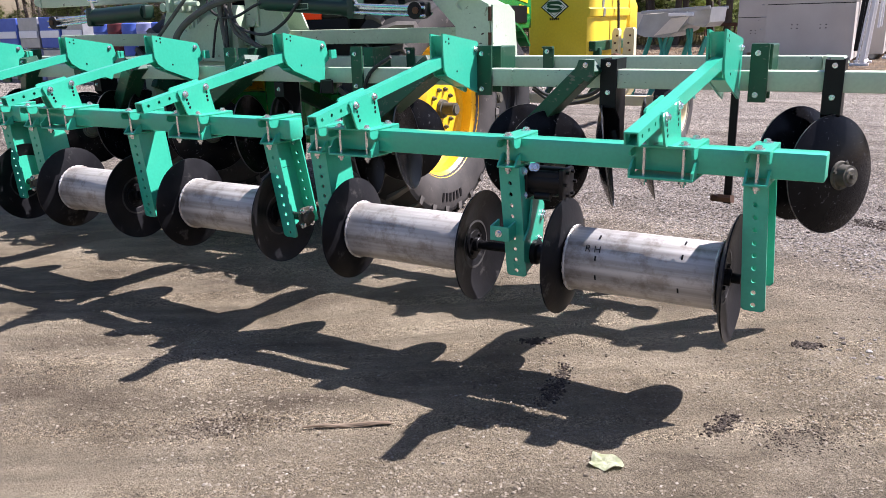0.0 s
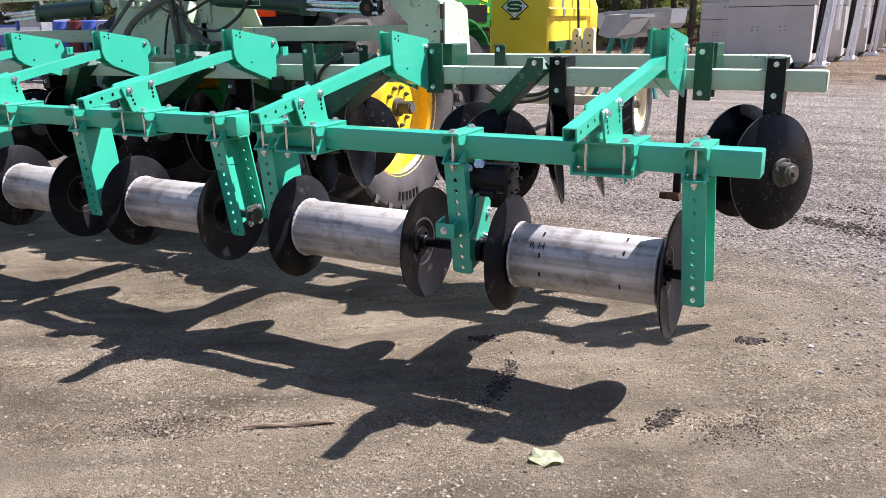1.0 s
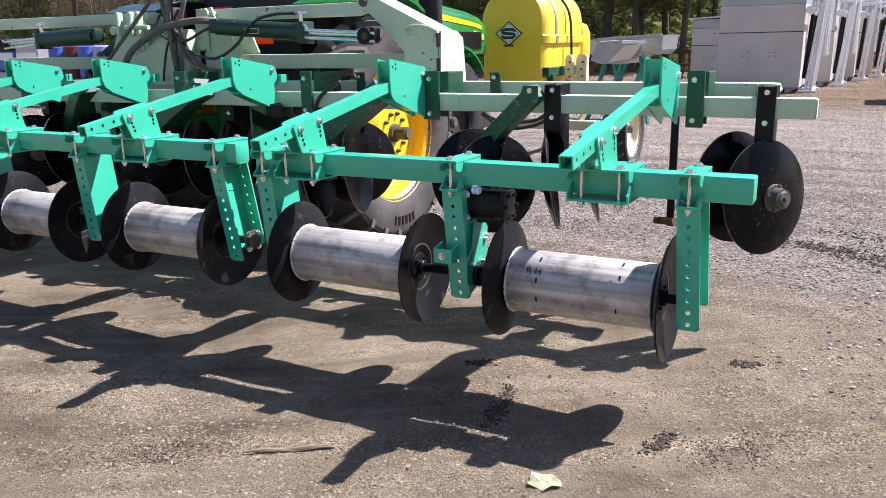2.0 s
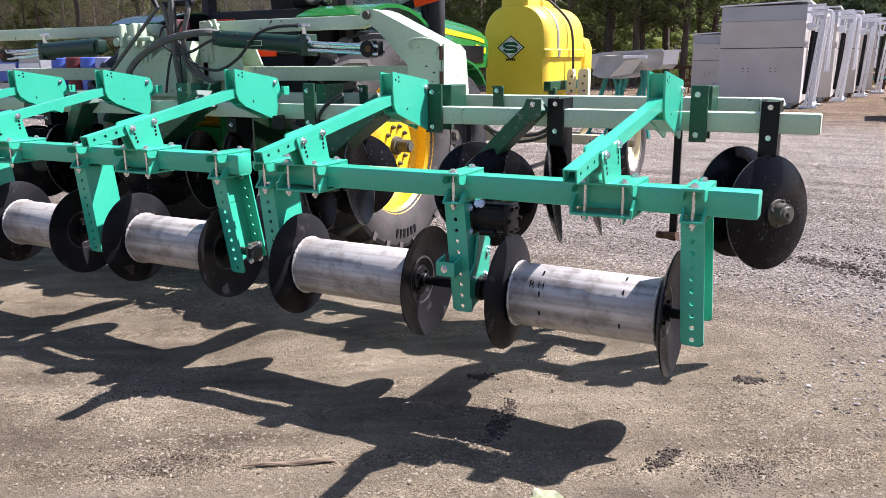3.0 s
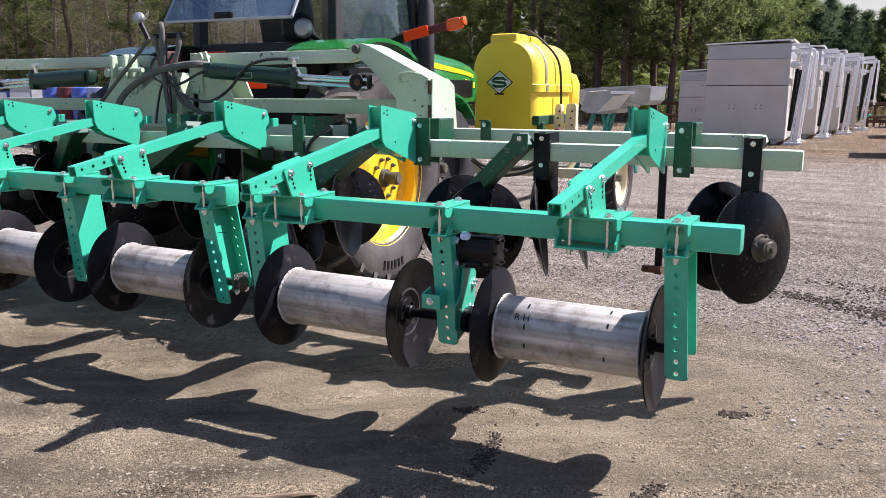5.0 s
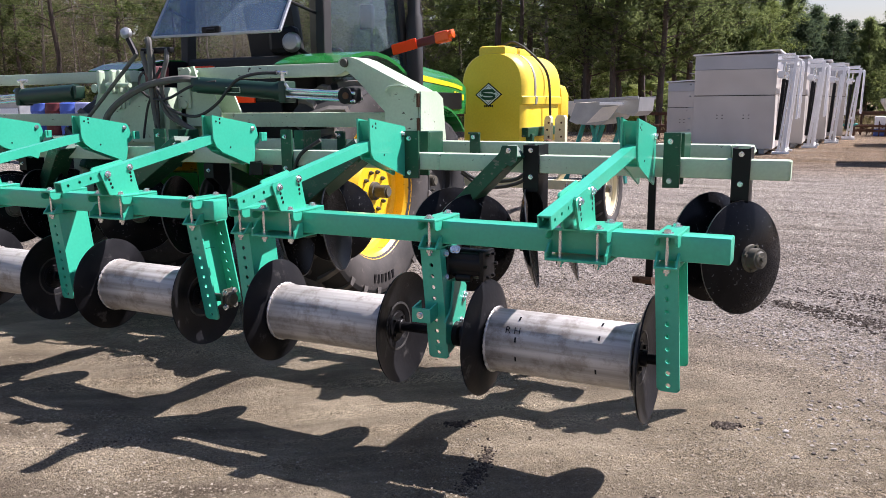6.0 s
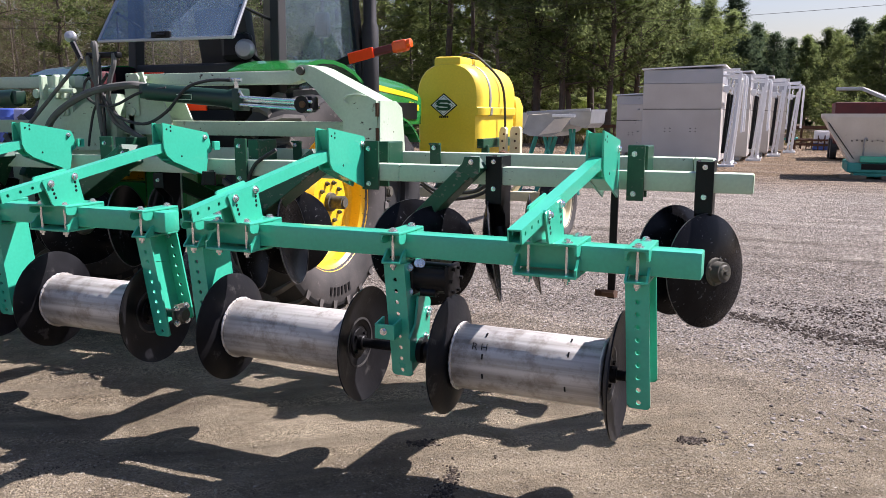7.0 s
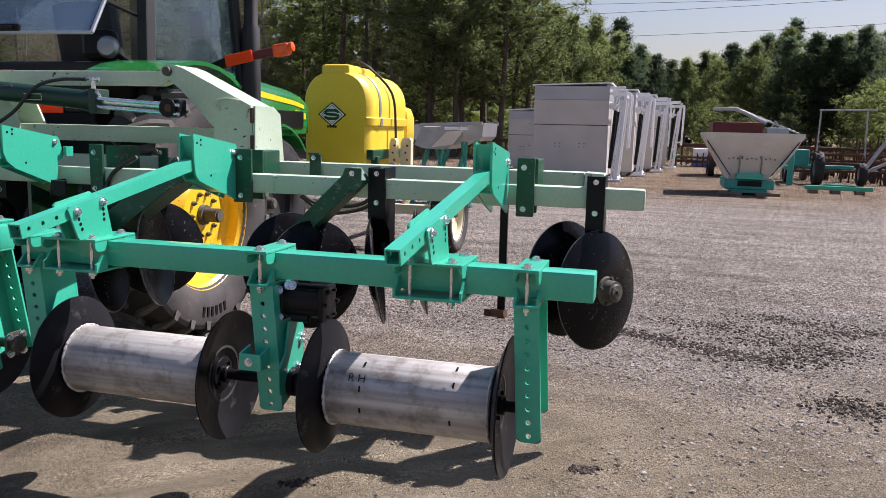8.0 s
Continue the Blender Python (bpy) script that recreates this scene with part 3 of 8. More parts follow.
def drum_roller(xl, xr, unit, axle_l, axle_r, marked=False):
    """A stainless drum welded between two black blades, turning on a black axle."""
    bm = bmesh.new()
    n = 56
    lathe(bm, [(0.0, 0.004), (DRUM_R * 0.98, 0.004), (DRUM_R, 0.008), (DRUM_R, xr - xl - 0.008), (DRUM_R * 0.98, xr - xl - 0.004), (0.0, xr - xl - 0.004)],
          (xl, 0.05, AXLE_Z), (1, 0, 0), n)
    drum = part("drum", bm, DRUM, unit, "brushed stainless steel drum with weld seams", smooth=True)
    for x, s in ((xl, 1), (xr, -1)):
        b = bmesh.new()
        end_disc(b, x - 0.0 * s, -s)
        part("end_disc", b, BLADE_WORN, drum, "black dished steel blade with scuffed paint", smooth=True)
        ring = bmesh.new()
        n_ = 48
        for k in range(n_):
            a, c = 2 * math.pi * k / n_, 2 * math.pi * (k + 1) / n_
            q_ = [(0.05 + r_ * math.cos(g), AXLE_Z + r_ * math.sin(g)) for r_, g in ((0.104, a), (0.114, a), (0.114, c), (0.104, c))]
            prism(ring, q_, yz(x - s * 0.0058), -0.0032, 0.0032)
        bmesh.ops.remove_doubles(ring, verts=ring.verts, dist=1e-5)
        part("worn_ring", ring, SCUFFED, drum, "ring of bare worn metal on the blade")
        wb = bmesh.new()
        for k in range(64):
            a = 2 * math.pi * k / 64
            rr = DRUM_R + 0.003
            cyl(wb, (x + s * 0.010, 0.05 + rr * math.cos(a), AXLE_Z + rr * math.sin(a)),
                (x + s * 0.010, 0.05 + rr * math.cos(a + 0.11), AXLE_Z + rr * math.sin(a + 0.11)), 0.0055 + 0.0012 * math.sin(k * 2.7), seg=6)
        part("weld_bead", wb, WELD, drum)
        h = bmesh.new()
        lathe(h, [(0.0, 0.030), (0.030, 0.030), (0.034, 0.026), (0.034, 0.006), (0.064, 0.004), (0.066, 0.0)], (x - 0.002 * s, 0.05, AXLE_Z), (-s, 0, 0), 24)
        for k in range(4):
            a = math.pi / 4 + k * math.pi / 2
            c = Vector((x - 0.004 * s, 0.05 + 0.05 * math.cos(a), AXLE_Z + 0.05 * math.sin(a)))
            cyl(h, c, c - Vector((0.014 * s, 0, 0)), 0.009, seg=6)
        part("hub", h, BLACK, drum)
    for a, c in ((axle_l, xl + 0.05), (xr - 0.05, axle_r)):
        ax = bmesh.new()
        cyl(ax, (a, 0.05, AXLE_Z), (c, 0.05, AXLE_Z), 0.021, seg=16)
        part("axle", ax, BLACK, drum)
    return drum


ARM_SLOPE = 0.182
PLATE_SQUARE = [(0.692, 1.442), (1.080, 1.389), (1.092, 1.375), (1.090, 1.108), (1.078, 1.097), (0.800, 1.190), (0.735, 1.214), (0.705, 1.247), (0.697, 1.300)]
PLATE_CUT = [(0.690, 1.436), (1.080, 1.373), (1.094, 1.355), (1.120, 1.270), (1.112, 1.252), (1.082, 1.238), (1.058, 1.118), (1.046, 1.106), (0.770, 1.206), (0.715, 1.245), (0.692, 1.292)]


def arm(xr, unit, w=0.053, skew=0.0, base=(-0.185, 0.080), outline=PLATE_CUT):
    """A square tube that rises from the roller bar to a pair of plates on the toolbar in front."""
    wall = 0.006
    xc = xr - w / 2
    y0, y1 = -0.385, 0.72
    z0 = 1.120 - w / 2
    sx = lambda y: skew * (y - 0.66)
    d = Vector((skew, 1, ARM_SLOPE)).normalized()
    upv = Vector((0, -ARM_SLOPE, 1)).normalized()
    p0 = Vector((xc + sx(y0), y0, z0))
    ln = (y1 - y0) / d.y
    bm = bmesh.new()

    def flat(x):
        return lambda u, v, t: (x + t + sx(u), u, v)

    def side(x):
        return lambda u, v, t: p0 + d * u + upv * v + Vector((x + t, 0, 0))
    for x in (-w / 2, w / 2 - wall):
        tmp = bmesh.new()
        holed(tmp, -w / 2, w / 2, 0.0, ln, [(0.002, 0.038 + 0.070 * k) for k in range(3)], 0.0085, lambda u, v, t, x=x: side(x)(v, u, t), 0.0, wall)
        me = bpy.data.meshes.new("tmp")
        tmp.to_mesh(me)
        tmp.free()
        bm.from_mesh(me)
        bpy.data.meshes.remove(me)
    for v0, v1 in ((w / 2 - wall, w / 2), (-w / 2, -w / 2 + wall)):
        prism(bm, [(0, v0), (ln, v0), (ln, v1), (0, v1)], side(0), -w / 2 + wall + 0.0003, w / 2 - wall - 0.0003)
    tube = part("arm", bm, TEAL, unit)
    # upright brackets, one at each side of the tube
    for s in (-1, 1):
        b = bmesh.new()
        xx = xc + s * (w / 2 + 0.001)
        t0, t1 = (0.0, 0.009) if s > 0 else (-0.009, 0.0)
        lift = 0.0 if s > 0 else 0.012
        prism(b, [(-0.074, 1.0287), (0.090, 1.0287), (0.050, 1.190 + lift), (0.040, 1.196 + lift), (-0.150, 1.164 + lift), (-0.160, 1.154 + lift), (-0.110, 1.038), (-0.100, 1.0287)],
              flat(xx), t0, t1)
        part("arm_bracket", b, TEAL, unit)
    for y, z in ((-0.112, 1.142), (0.036, 1.169)):
        bolt("bolt", (xc + w / 2 + 0.010 + sx(y), y, z), unit, axis=(1, 0, 0), r=0.0100, washer=0.016)
        for k in range(3):
            # solid black disc paints the dark inside of a hole
            hb = bmesh.new()
            hz, hy = z - 0.030 - 0.021 * k, y + 0.008 * (k + 1) * (1 if y < 0 else 0.2)
            cyl(hb, (xc + w / 2 + 0.0095 + sx(hy), hy, hz), (xc + w / 2 + 0.0108 + sx(hy), hy, hz), 0.0075, seg=12)
            part("bolt_hole", hb, BLACK, unit)
    # wide folded base over the bar, with its plate below
    top = bmesh.new()
    x0, x1 = xc + base[0], xc + base[1]
    clamp_plate(top, x0, x1)
    part("base_clamp", top, TEAL, unit)
    low = bmesh.new()
    box(low, (x0, -0.072, 0.893), (x1, 0.110, 0.904), 0.003)
    for xx in (x0, x1 - 0.009):
        prism(low, [(-0.070, 0.9042), (-0.003, 0.9042), (-0.003, 0.968), (-0.030, 0.962), (-0.054, 0.935), (-0.070, 0.928)], yz(xx), 0.0, 0.009)
    part("base_plate", low, TEAL, unit)
    for x in (x0 + 0.055, x1 - 0.045):
        for y in (-0.040, 0.142):
            bolt("bolt", (x, y, 1.0285), unit, shaft=0.135 if y < 0 else 0.06, r=0.0115, washer=0.019)
        nut(x, -0.040, unit)
    # plates at the front toolbar
    for s in (0, 1):
        b = bmesh.new()
        xx = xr + 0.001 if s else xr - w - 0.022
        prism(b, outline, yz(xx), 0.0, 0.010)
        pl = part("hitch_plate", b, TEAL, unit)
        if s:
            bolt("bolt", (xx + 0.010, 1.055, 1.345), pl, axis=(1, 0, 0), r=0.0092, washer=0.0140)
            for y, z in ((0.755, 1.412), (0.755, 1.388), (0.722, 1.398), (0.84, 1.235)):
                # again a black disc for the hole's darkness
                hb = bmesh.new()
                cyl(hb, (xx + 0.0095, y, z), (xx + 0.0110, y, z), 0.0065, seg=12)
                part("bolt_hole", hb, BLACK, pl)
    web = bmesh.new()
    prism(web, [(0.700, 1.430), (0.710, 1.430), (0.760, 1.310), (0.750, 1.310)], yz(xr - w - 0.012), 0.002, w + 0.010)
    prism(web, [(0.742, 1.214), (0.950, 1.142), (0.956, 1.152), (0.748, 1.224)], yz(xr - w - 0.012), 0.002, w + 0.010)
    part("hitch_web", web, TEAL, unit)
    if outline is PLATE_CUT:
        tab = bmesh.new()
        box(tab, (xr + 0.013, 1.115, 1.272), (xr + 0.045, 1.130, 1.318), 0.003)
        box(tab, (xr + 0.036, 1.104, 1.262), (xr + 0.045, 1.160, 1.318), 0.003)
        part("latch_tab", tab, TEAL, unit)
    return tube


def roller_bar(x0, x1, unit):
    bm = bmesh.new()
    box(bm, (x0, 0, BAR_TOP - BAR), (x1, BAR, BAR_TOP), 0.007)
    return part("toolbar", bm, TEAL, unit, "teal painted square steel tube", smooth=True)


def centre_fittings(x1, unit):
    """Tilted stop pocket, bearing plate in the sun and black drive housing beside a middle leg whose right side is x1."""
    b = bmesh.new()
    xl, xr = x1 - 0.104, x1 - 0.013
    for x, ye in ((xl, -0.030), (xr - 0.008, 0.095)):
        k = 0.2 * (ye + 0.100)
        prism(b, [(-0.100, 0.578), (-0.100, 0.643), (ye, 0.643 + k), (ye, 0.578 + k)], yz(x), 0.0, 0.008)
    box(b, (xl, -0.108, 0.578), (xr, -0.1002, 0.643), 0.002)
    box(b, (xl + 0.008, -0.100, 0.580), (xr - 0.008, -0.037, 0.586), 0.0)
    part("stop_pocket", b, TEAL, unit)
    bolt("bolt", (xl + 0.042, -0.108, 0.612), unit, axis=(0, -1, 0), r=0.009, washer=0.014)
    p = bmesh.new()
    prism(p, [(-0.055, 0.478), (0.130, 0.436), (0.152, 0.600), (0.160, 0.700), (0.130, 0.735), (0.035, 0.742), (0.006, 0.625), (-0.055, 0.575)], yz(x1 + 0.026), 0.0, 0.010)
    part("bearing_plate", p, TEAL, unit)
    for y, z in ((0.140, 0.662), (0.128, 0.648), (0.098, 0.552), (0.066, 0.528), (0.105, 0.470), (0.070, 0.455)):
        bolt("bolt", (x1 + 0.036, y, z), unit, axis=(1, 0, 0), r=0.0092, washer=0.0140)
    h = bmesh.new()
    box(h, (x1 + 0.000, 0.012, 0.748), (x1 + 0.020, 0.150, 0.892), 0.009)
    cyl(h, (x1 + 0.018, 0.080, 0.822), (x1 + 0.168, 0.080, 0.822), 0.066, seg=28)
    box(h, (x1 + 0.018, 0.020, 0.770), (x1 + 0.165, 0.140, 0.876), 0.020)
    cyl(h, (x1 + 0.050, 0.030, 0.765), (x1 + 0.120, 0.030, 0.765), 0.018, seg=14)
    box(h, (x1 + 0.160, 0.014, 0.752), (x1 + 0.184, 0.146, 0.888), 0.014)
    for k in range(6):
        a = k * math.pi / 3
        c = Vector((x1 + 0.184, 0.080 + 0.055 * math.cos(a), 0.820 + 0.055 * math.sin(a)))
        cyl(h, c, c + Vector((0.014, 0, 0)), 0.008, seg=6)
    part("bearing_housing", h, BLACK, unit, "black painted bearing housing", smooth=True)
    for x, y, z in ((x1 + 0.004, 0.011, 0.870), (x1 + 0.004, 0.011, 0.765), (x1 + 0.040, 0.020, 0.890), (x1 + 0.056, 0.020, 0.890)):
        bolt("bolt", (x, y, z), unit, axis=(0, -1, 0.3), r=0.010, washer=0.015)
    # inner bearing on the axle
    q = bmesh.new()
    lathe(q, [(0.0, 0.05), (0.032, 0.05), (0.040, 0.03), (0.056, 0.022), (0.056, 0.0)], (x1 + 0.036, 0.05, AXLE_Z), (1, 0, 0), 24)
    part("flange_bearing", q, BLACK, unit, smooth=True)


def drum_material():
    """Dull stainless tube: streaks along its length, stains and heat marks."""
    m, n, l, b = nodes_of("stainless_drum")
    co = n.new("ShaderNodeTexCoord")
    mp = n.new("ShaderNodeMapping")
    mp.inputs["Scale"].default_value = (1.0, 34, 34)
    l.new(co.outputs["Object"], mp.inputs["Vector"])
    streak = n.new("ShaderNodeTexNoise")
    streak.inputs["Scale"].default_value, streak.inputs["Detail"].default_value = 1.0, 5
    l.new(mp.outputs["Vector"], streak.inputs["Vector"])
    r1 = n.new("ShaderNodeValToRGB")
    r1.color_ramp.elements[0].position, r1.color_ramp.elements[0].color = 0.34, (0.34, 0.315, 0.285, 1)
    r1.color_ramp.elements[1].position, r1.color_ramp.elements[1].color = 0.60, (0.575, 0.548, 0.515, 1)
    l.new(streak.outputs["Fac"], r1.inputs["Fac"])
    stain = n.new("ShaderNodeTexNoise")
    stain.inputs["Scale"].default_value, stain.inputs["Detail"].default_value, stain.inputs["Roughness"].default_value = 11.0, 9, 0.72
    l.new(co.outputs["Object"], stain.inputs["Vector"])
    r2 = n.new("ShaderNodeValToRGB")
    r2.color_ramp.elements[0].position, r2.color_ramp.elements[0].color = 0.38, (0.42, 0.35, 0.29, 1)
    r2.color_ramp.elements[1].position, r2.color_ramp.elements[1].color = 0.52, (1, 1, 1, 1)
    l.new(stain.outputs["Fac"], r2.inputs["Fac"])
    mx = n.new("ShaderNodeMix")
    mx.data_type, mx.blend_type = "RGBA", "MULTIPLY"
    mx.inputs["Factor"].default_value = 0.62
    l.new(r1.outputs["Color"], mx.inputs["A"])
    l.new(r2.outputs["Color"], mx.inputs["B"])
    l.new(mx.outputs["Result"], b.inputs["Base Color"])
    b.inputs["Metallic"].default_value = 0.22
    rr = n.new("ShaderNodeMapRange")
    rr.inputs["To Min"].default_value, rr.inputs["To Max"].default_value = 0.34, 0.62
    l.new(stain.outputs["Fac"], rr.inputs["Value"])
    l.new(rr.outputs["Result"], b.inputs["Roughness"])
    bp = n.new("ShaderNodeBump")
    bp.inputs["Strength"].default_value, bp.inputs["Distance"].default_value = 0.12, 0.002
    l.new(streak.outputs["Fac"], bp.inputs["Height"])
    l.new(bp.outputs["Normal"], b.inputs["Normal"])
    return m


DRUM = drum_material()
WELD = surface("weld_bead_steel", (0.36, 0.32, 0.28), (0.74, 0.73, 0.71), 0.5, 0.4, 20, 100, 0.3)
LABEL = "teal painted roller section with stainless drums hanging from a square tube"


def section(x_left, x_right, legs, drums, arms, mids):
    unit = thing("roller_section", ((x_left + x_right) / 2, 0.05, 0), LABEL, "farm implement", "roller sections")
    roller_bar(x_left, x_right, unit)
    for x0, x1, web, lean in legs:
        leg(x0, x1, unit, web, lean=lean)
        saddle((x0 + x1) / 2, unit)
    for xl, xr, al, ar in drums:
        drum_roller(xl, xr, unit, al, ar)
    for spec in arms:
        arm(spec[0], unit, **spec[1])
    for x1 in mids:
        centre_fittings(x1, unit)
    return unit


section_a = section(-2.365, 0.0, [(-0.268, -0.180, -1, 0.026), (-1.284, -1.188, 1, 0.040), (-2.335, -2.240, 1, 0.050)],
                    [(-0.967, -0.330, -1.19, -0.262), (-2.115, -1.458, -2.24, -1.28)], [(-0.525, dict(skew=0.039, base=(-0.148, 0.105), outline=PLATE_SQUARE)), (-1.991, dict(base=(-0.177, 0.081), outline=PLATE_SQUARE))], [-1.188])
section_b = section(-4.715, -2.490, [(-2.647, -2.559, -1, 0.094), (-3.710, -3.615, 1, 0.066), (-4.680, -4.585, 1, 0.066)],
                    [(-3.285, -2.655, -3.62, -2.50), (-4.380, -3.810, -4.59, -3.62)], [(-3.112, {}), (-4.275, {})], [])


def end_bearing(x, unit):
    """A flanged bearing with its bolts, on the inner face of a leg."""
    q = bmesh.new()
    prism(q, [(0.05 - 0.052, AXLE_Z - 0.03), (0.05 - 0.03, AXLE_Z - 0.052), (0.05 + 0.03, AXLE_Z - 0.052), (0.05 + 0.052, AXLE_Z - 0.03), (0.05 + 0.052, AXLE_Z + 0.03),
              (0.05 + 0.03, AXLE_Z + 0.052), (0.05 - 0.03, AXLE_Z + 0.052), (0.05 - 0.052, AXLE_Z + 0.03)], yz(x), 0.0, 0.014)
    lathe(q, [(0.038, 0.013), (0.036, 0.034), (0.030, 0.042), (0.0, 0.042)], (x, 0.05, AXLE_Z), (1, 0, 0), 24)
    hous = part("flange_bearing", q, HUBS, unit, "dusty dark flange bearing with zinc bolts", smooth=True)
    for dy, dz in ((-0.036, -0.036), (-0.036, 0.036), (0.036, -0.036), (0.036, 0.036)):
        bolt("bolt", (x + 0.014, 0.05 + dy, AXLE_Z + dz), hous, axis=(1, 0, 0), r=0.0095, washer=0.015)


section_c = section(-7.0, -4.800, [(-4.970, -4.878, -1, 0.066), (-6.050, -5.955, 1, 0.066)],
                    [(-5.620, -4.950, -5.96, -4.84)], [(-5.215, {}), (-6.40, {})], [])


for x, unit in ((-2.478, section_b), (-4.822, section_c), (-2.170, section_a), (-3.548, section_b)):
    end_bearing(x, unit)
shoe = bmesh.new()
prism(shoe, [(0.985, 1.050), (1.090, 1.050), (1.100, 1.135), (1.000, 1.135)], yz(-3.088), 0.0, 0.012)
box(shoe, (-3.076, 0.990, 1.050), (-2.985, 1.004, 1.135), 0.004)
part("clamp_shoe", shoe, BLACK, section_b, "dark scuffed steel clamp shoe")

# the two sections further along hang a little higher
for unit in (section_b, section_c):
    unit.location.z = 0.026

# marker writing and tick marks on the drum at the open end
first_drum = [o for o in section_a.children if o.name.startswith("drum")][0]


def on_drum(x, angle, lift=0.0016):
    """A frame on the drum's skin: x along the drum, angle in degrees round it."""
    a = radians(angle)
    n = Vector((0, math.cos(a), math.sin(a)))
    m = Matrix((Vector((1, 0, 0)), n.cross(Vector((1, 0, 0))), n)).transposed().to_4x4()
    m.translation = Vector((x, 0.05, AXLE_Z)) + n * (DRUM_R + lift)
    return m


TICKS = [(-0.821, 118), (-0.819, 160), (-0.816, 194), (-0.471, 139), (-0.475, 197), (-0.474, 107)]
for text, x, ang, size in (("R", -0.870, 150, 0.044), ("H", -0.832, 150, 0.044)):
    cu = bpy.data.curves.new("marking", "FONT")
    cu.body, cu.size, cu.extrude, cu.offset = text, size, 0.0006, -0.0006
    tmp = bpy.data.objects.new("marking_text", cu)
    me = bpy.data.meshes.new_from_object(tmp)
    bpy.data.objects.remove(tmp)
    me.transform(on_drum(x, ang, 0.0024))
    bm = bmesh.new()
    bm.from_mesh(me)
    bpy.data.meshes.remove(me)
    part("marker_letter", bm, BLACK, first_drum)
for x, ang in TICKS:
    bm = bmesh.new()
    m = on_drum(x, ang)
    box(bm, (-0.0035, -0.011, -0.0008), (0.0035, 0.011, 0.0008), 0.0)
    bmesh.ops.transform(bm, verts=bm.verts, matrix=m)
    part("tick_mark", bm, BLACK, first_drum)


# ---- folding toolbar in front of the rollers ----
RAM_GREEN = surface("cylinder_green_paint", (0.003, 0.024, 0.014), (0.006, 0.036, 0.021), 0.45, 0, 4, 70, 0.1, dirt=(0.05, 0.06, 0.04), dirt_at=0.68)
toolbar = thing("folding_toolbar", (-3.4, 1.1, 0), "mint green folding steel toolbar with worn paint and hydraulic cylinders", "farm implement")


def tube_bar(name, lo, hi, mat=MINT, parent=toolbar, bevel=0.007, label=""):
    bm = bmesh.new()
    box(bm, lo, hi, bevel)
    return part(name, bm, mat, parent, label, smooth=True)


FRONT_Y, FRONT_T, FRONT_B = (0.850, 0.950), 1.249, 1.157
REAR_Y, REAR_T, REAR_B = (1.250, 1.350), 1.297, 1.200
bar = tube_bar("front_bar", (-1.640, FRONT_Y[0], FRONT_B), (0.135, FRONT_Y[1], FRONT_T))
tube_bar("front_bar", (-7.0, FRONT_Y[0], FRONT_B), (-1.640, FRONT_Y[1], FRONT_T))
weld = bmesh.new()
for z in range(5):
    box(weld, (-1.648, FRONT_Y[0] - 0.003, FRONT_B + 0.018 * z), (-1.634, FRONT_Y[0] + 0.01, FRONT_B + 0.018 * z + 0.017), 0.004)
part("weld_seam", weld, MINT, bar)
end_cap = bmesh.new()
box(end_cap, (0.1352, FRONT_Y[0] + 0.004, FRONT_B + 0.004), (0.1392, FRONT_Y[1] - 0.004, FRONT_T - 0.004), 0.002)
part("end_cap", end_cap, MINT, bar)
rear = tube_bar("rear_bar", (-7.0, REAR_Y[0], REAR_B), (-0.165, REAR_Y[1], REAR_T))
cap = bmesh.new()
prism(cap, [(-0.160, REAR_B), (-0.160, REAR_T), (-0.070, REAR_T - 0.004), (-0.055, REAR_B + 0.06), (-0.10, REAR_B)], xz(REAR_Y[0]), -0.03, 0.13)
part("end_plate", cap, MINT, rear, "pale mint end plate")

# dark green clamps that join the two bars
for xl, xr in ((-0.425, -0.345), (-1.855, -1.755), (-2.700, -2.620), (-3.745, -3.645), (-5.35, -5.26), (-6.3, -6.2)):
    b = bmesh.new()
    box(b, (xl, 0.828, 1.108), (xr, 0.846, 1.372), 0.004)
    c = part("clamp_plate", b, DARK_GREEN, toolbar, "dark green bolted clamp plate")
    k = bmesh.new()
    box(k, (xl + 0.004, 0.954, 1.115), (xr - 0.004, 0.972, 1.365), 0.004)
    box(k, (xl + 0.006, 0.971, 1.150), (xr - 0.006, 1.150, 1.362), 0.006)
    part("clamp_block", k, DARK_GREEN, toolbar)
    for z in (1.330, 1.142):
        bolt("bolt", ((xl + xr) / 2 - 0.008, 0.828, z), c, axis=(0, -1, 0), r=0.0082, washer=0.0112)
for xl, xr in ((-1.625, -1.560), (-2.56, -2.50), (-3.56, -3.50)):
    b = bmesh.new()
    prism(b, [(1.225, 1.180), (1.235, 1.180), (1.235, 1.345), (1.225, 1.352), (1.205, 1.352), (1.205, 1.342), (1.225, 1.340)], yz(xl), 0.0, xr - xl)
    s = part("strap_plate", b, DARK_GREEN, toolbar)
    bolt("bolt", ((xl + xr) / 2, 1.2045, 1.325), s, axis=(0, -1, 0), r=0.0082, washer=0.0112)


# disc hillers
def blade(bm, at, azim, tilt, r=0.264, dish=0.050):
    a = radians(azim)
    n = Vector((math.cos(a), math.sin(a), math.sin(radians(tilt))))
    prof = [(0.0, 0.0), (0.06, 0.0), (0.14, -0.010), (0.21, -0.028), (r, -dish)]
    lathe(bm, prof + [(q, h - 0.006) for q, h in reversed(prof)], at, n, 48)
    return n.normalized()


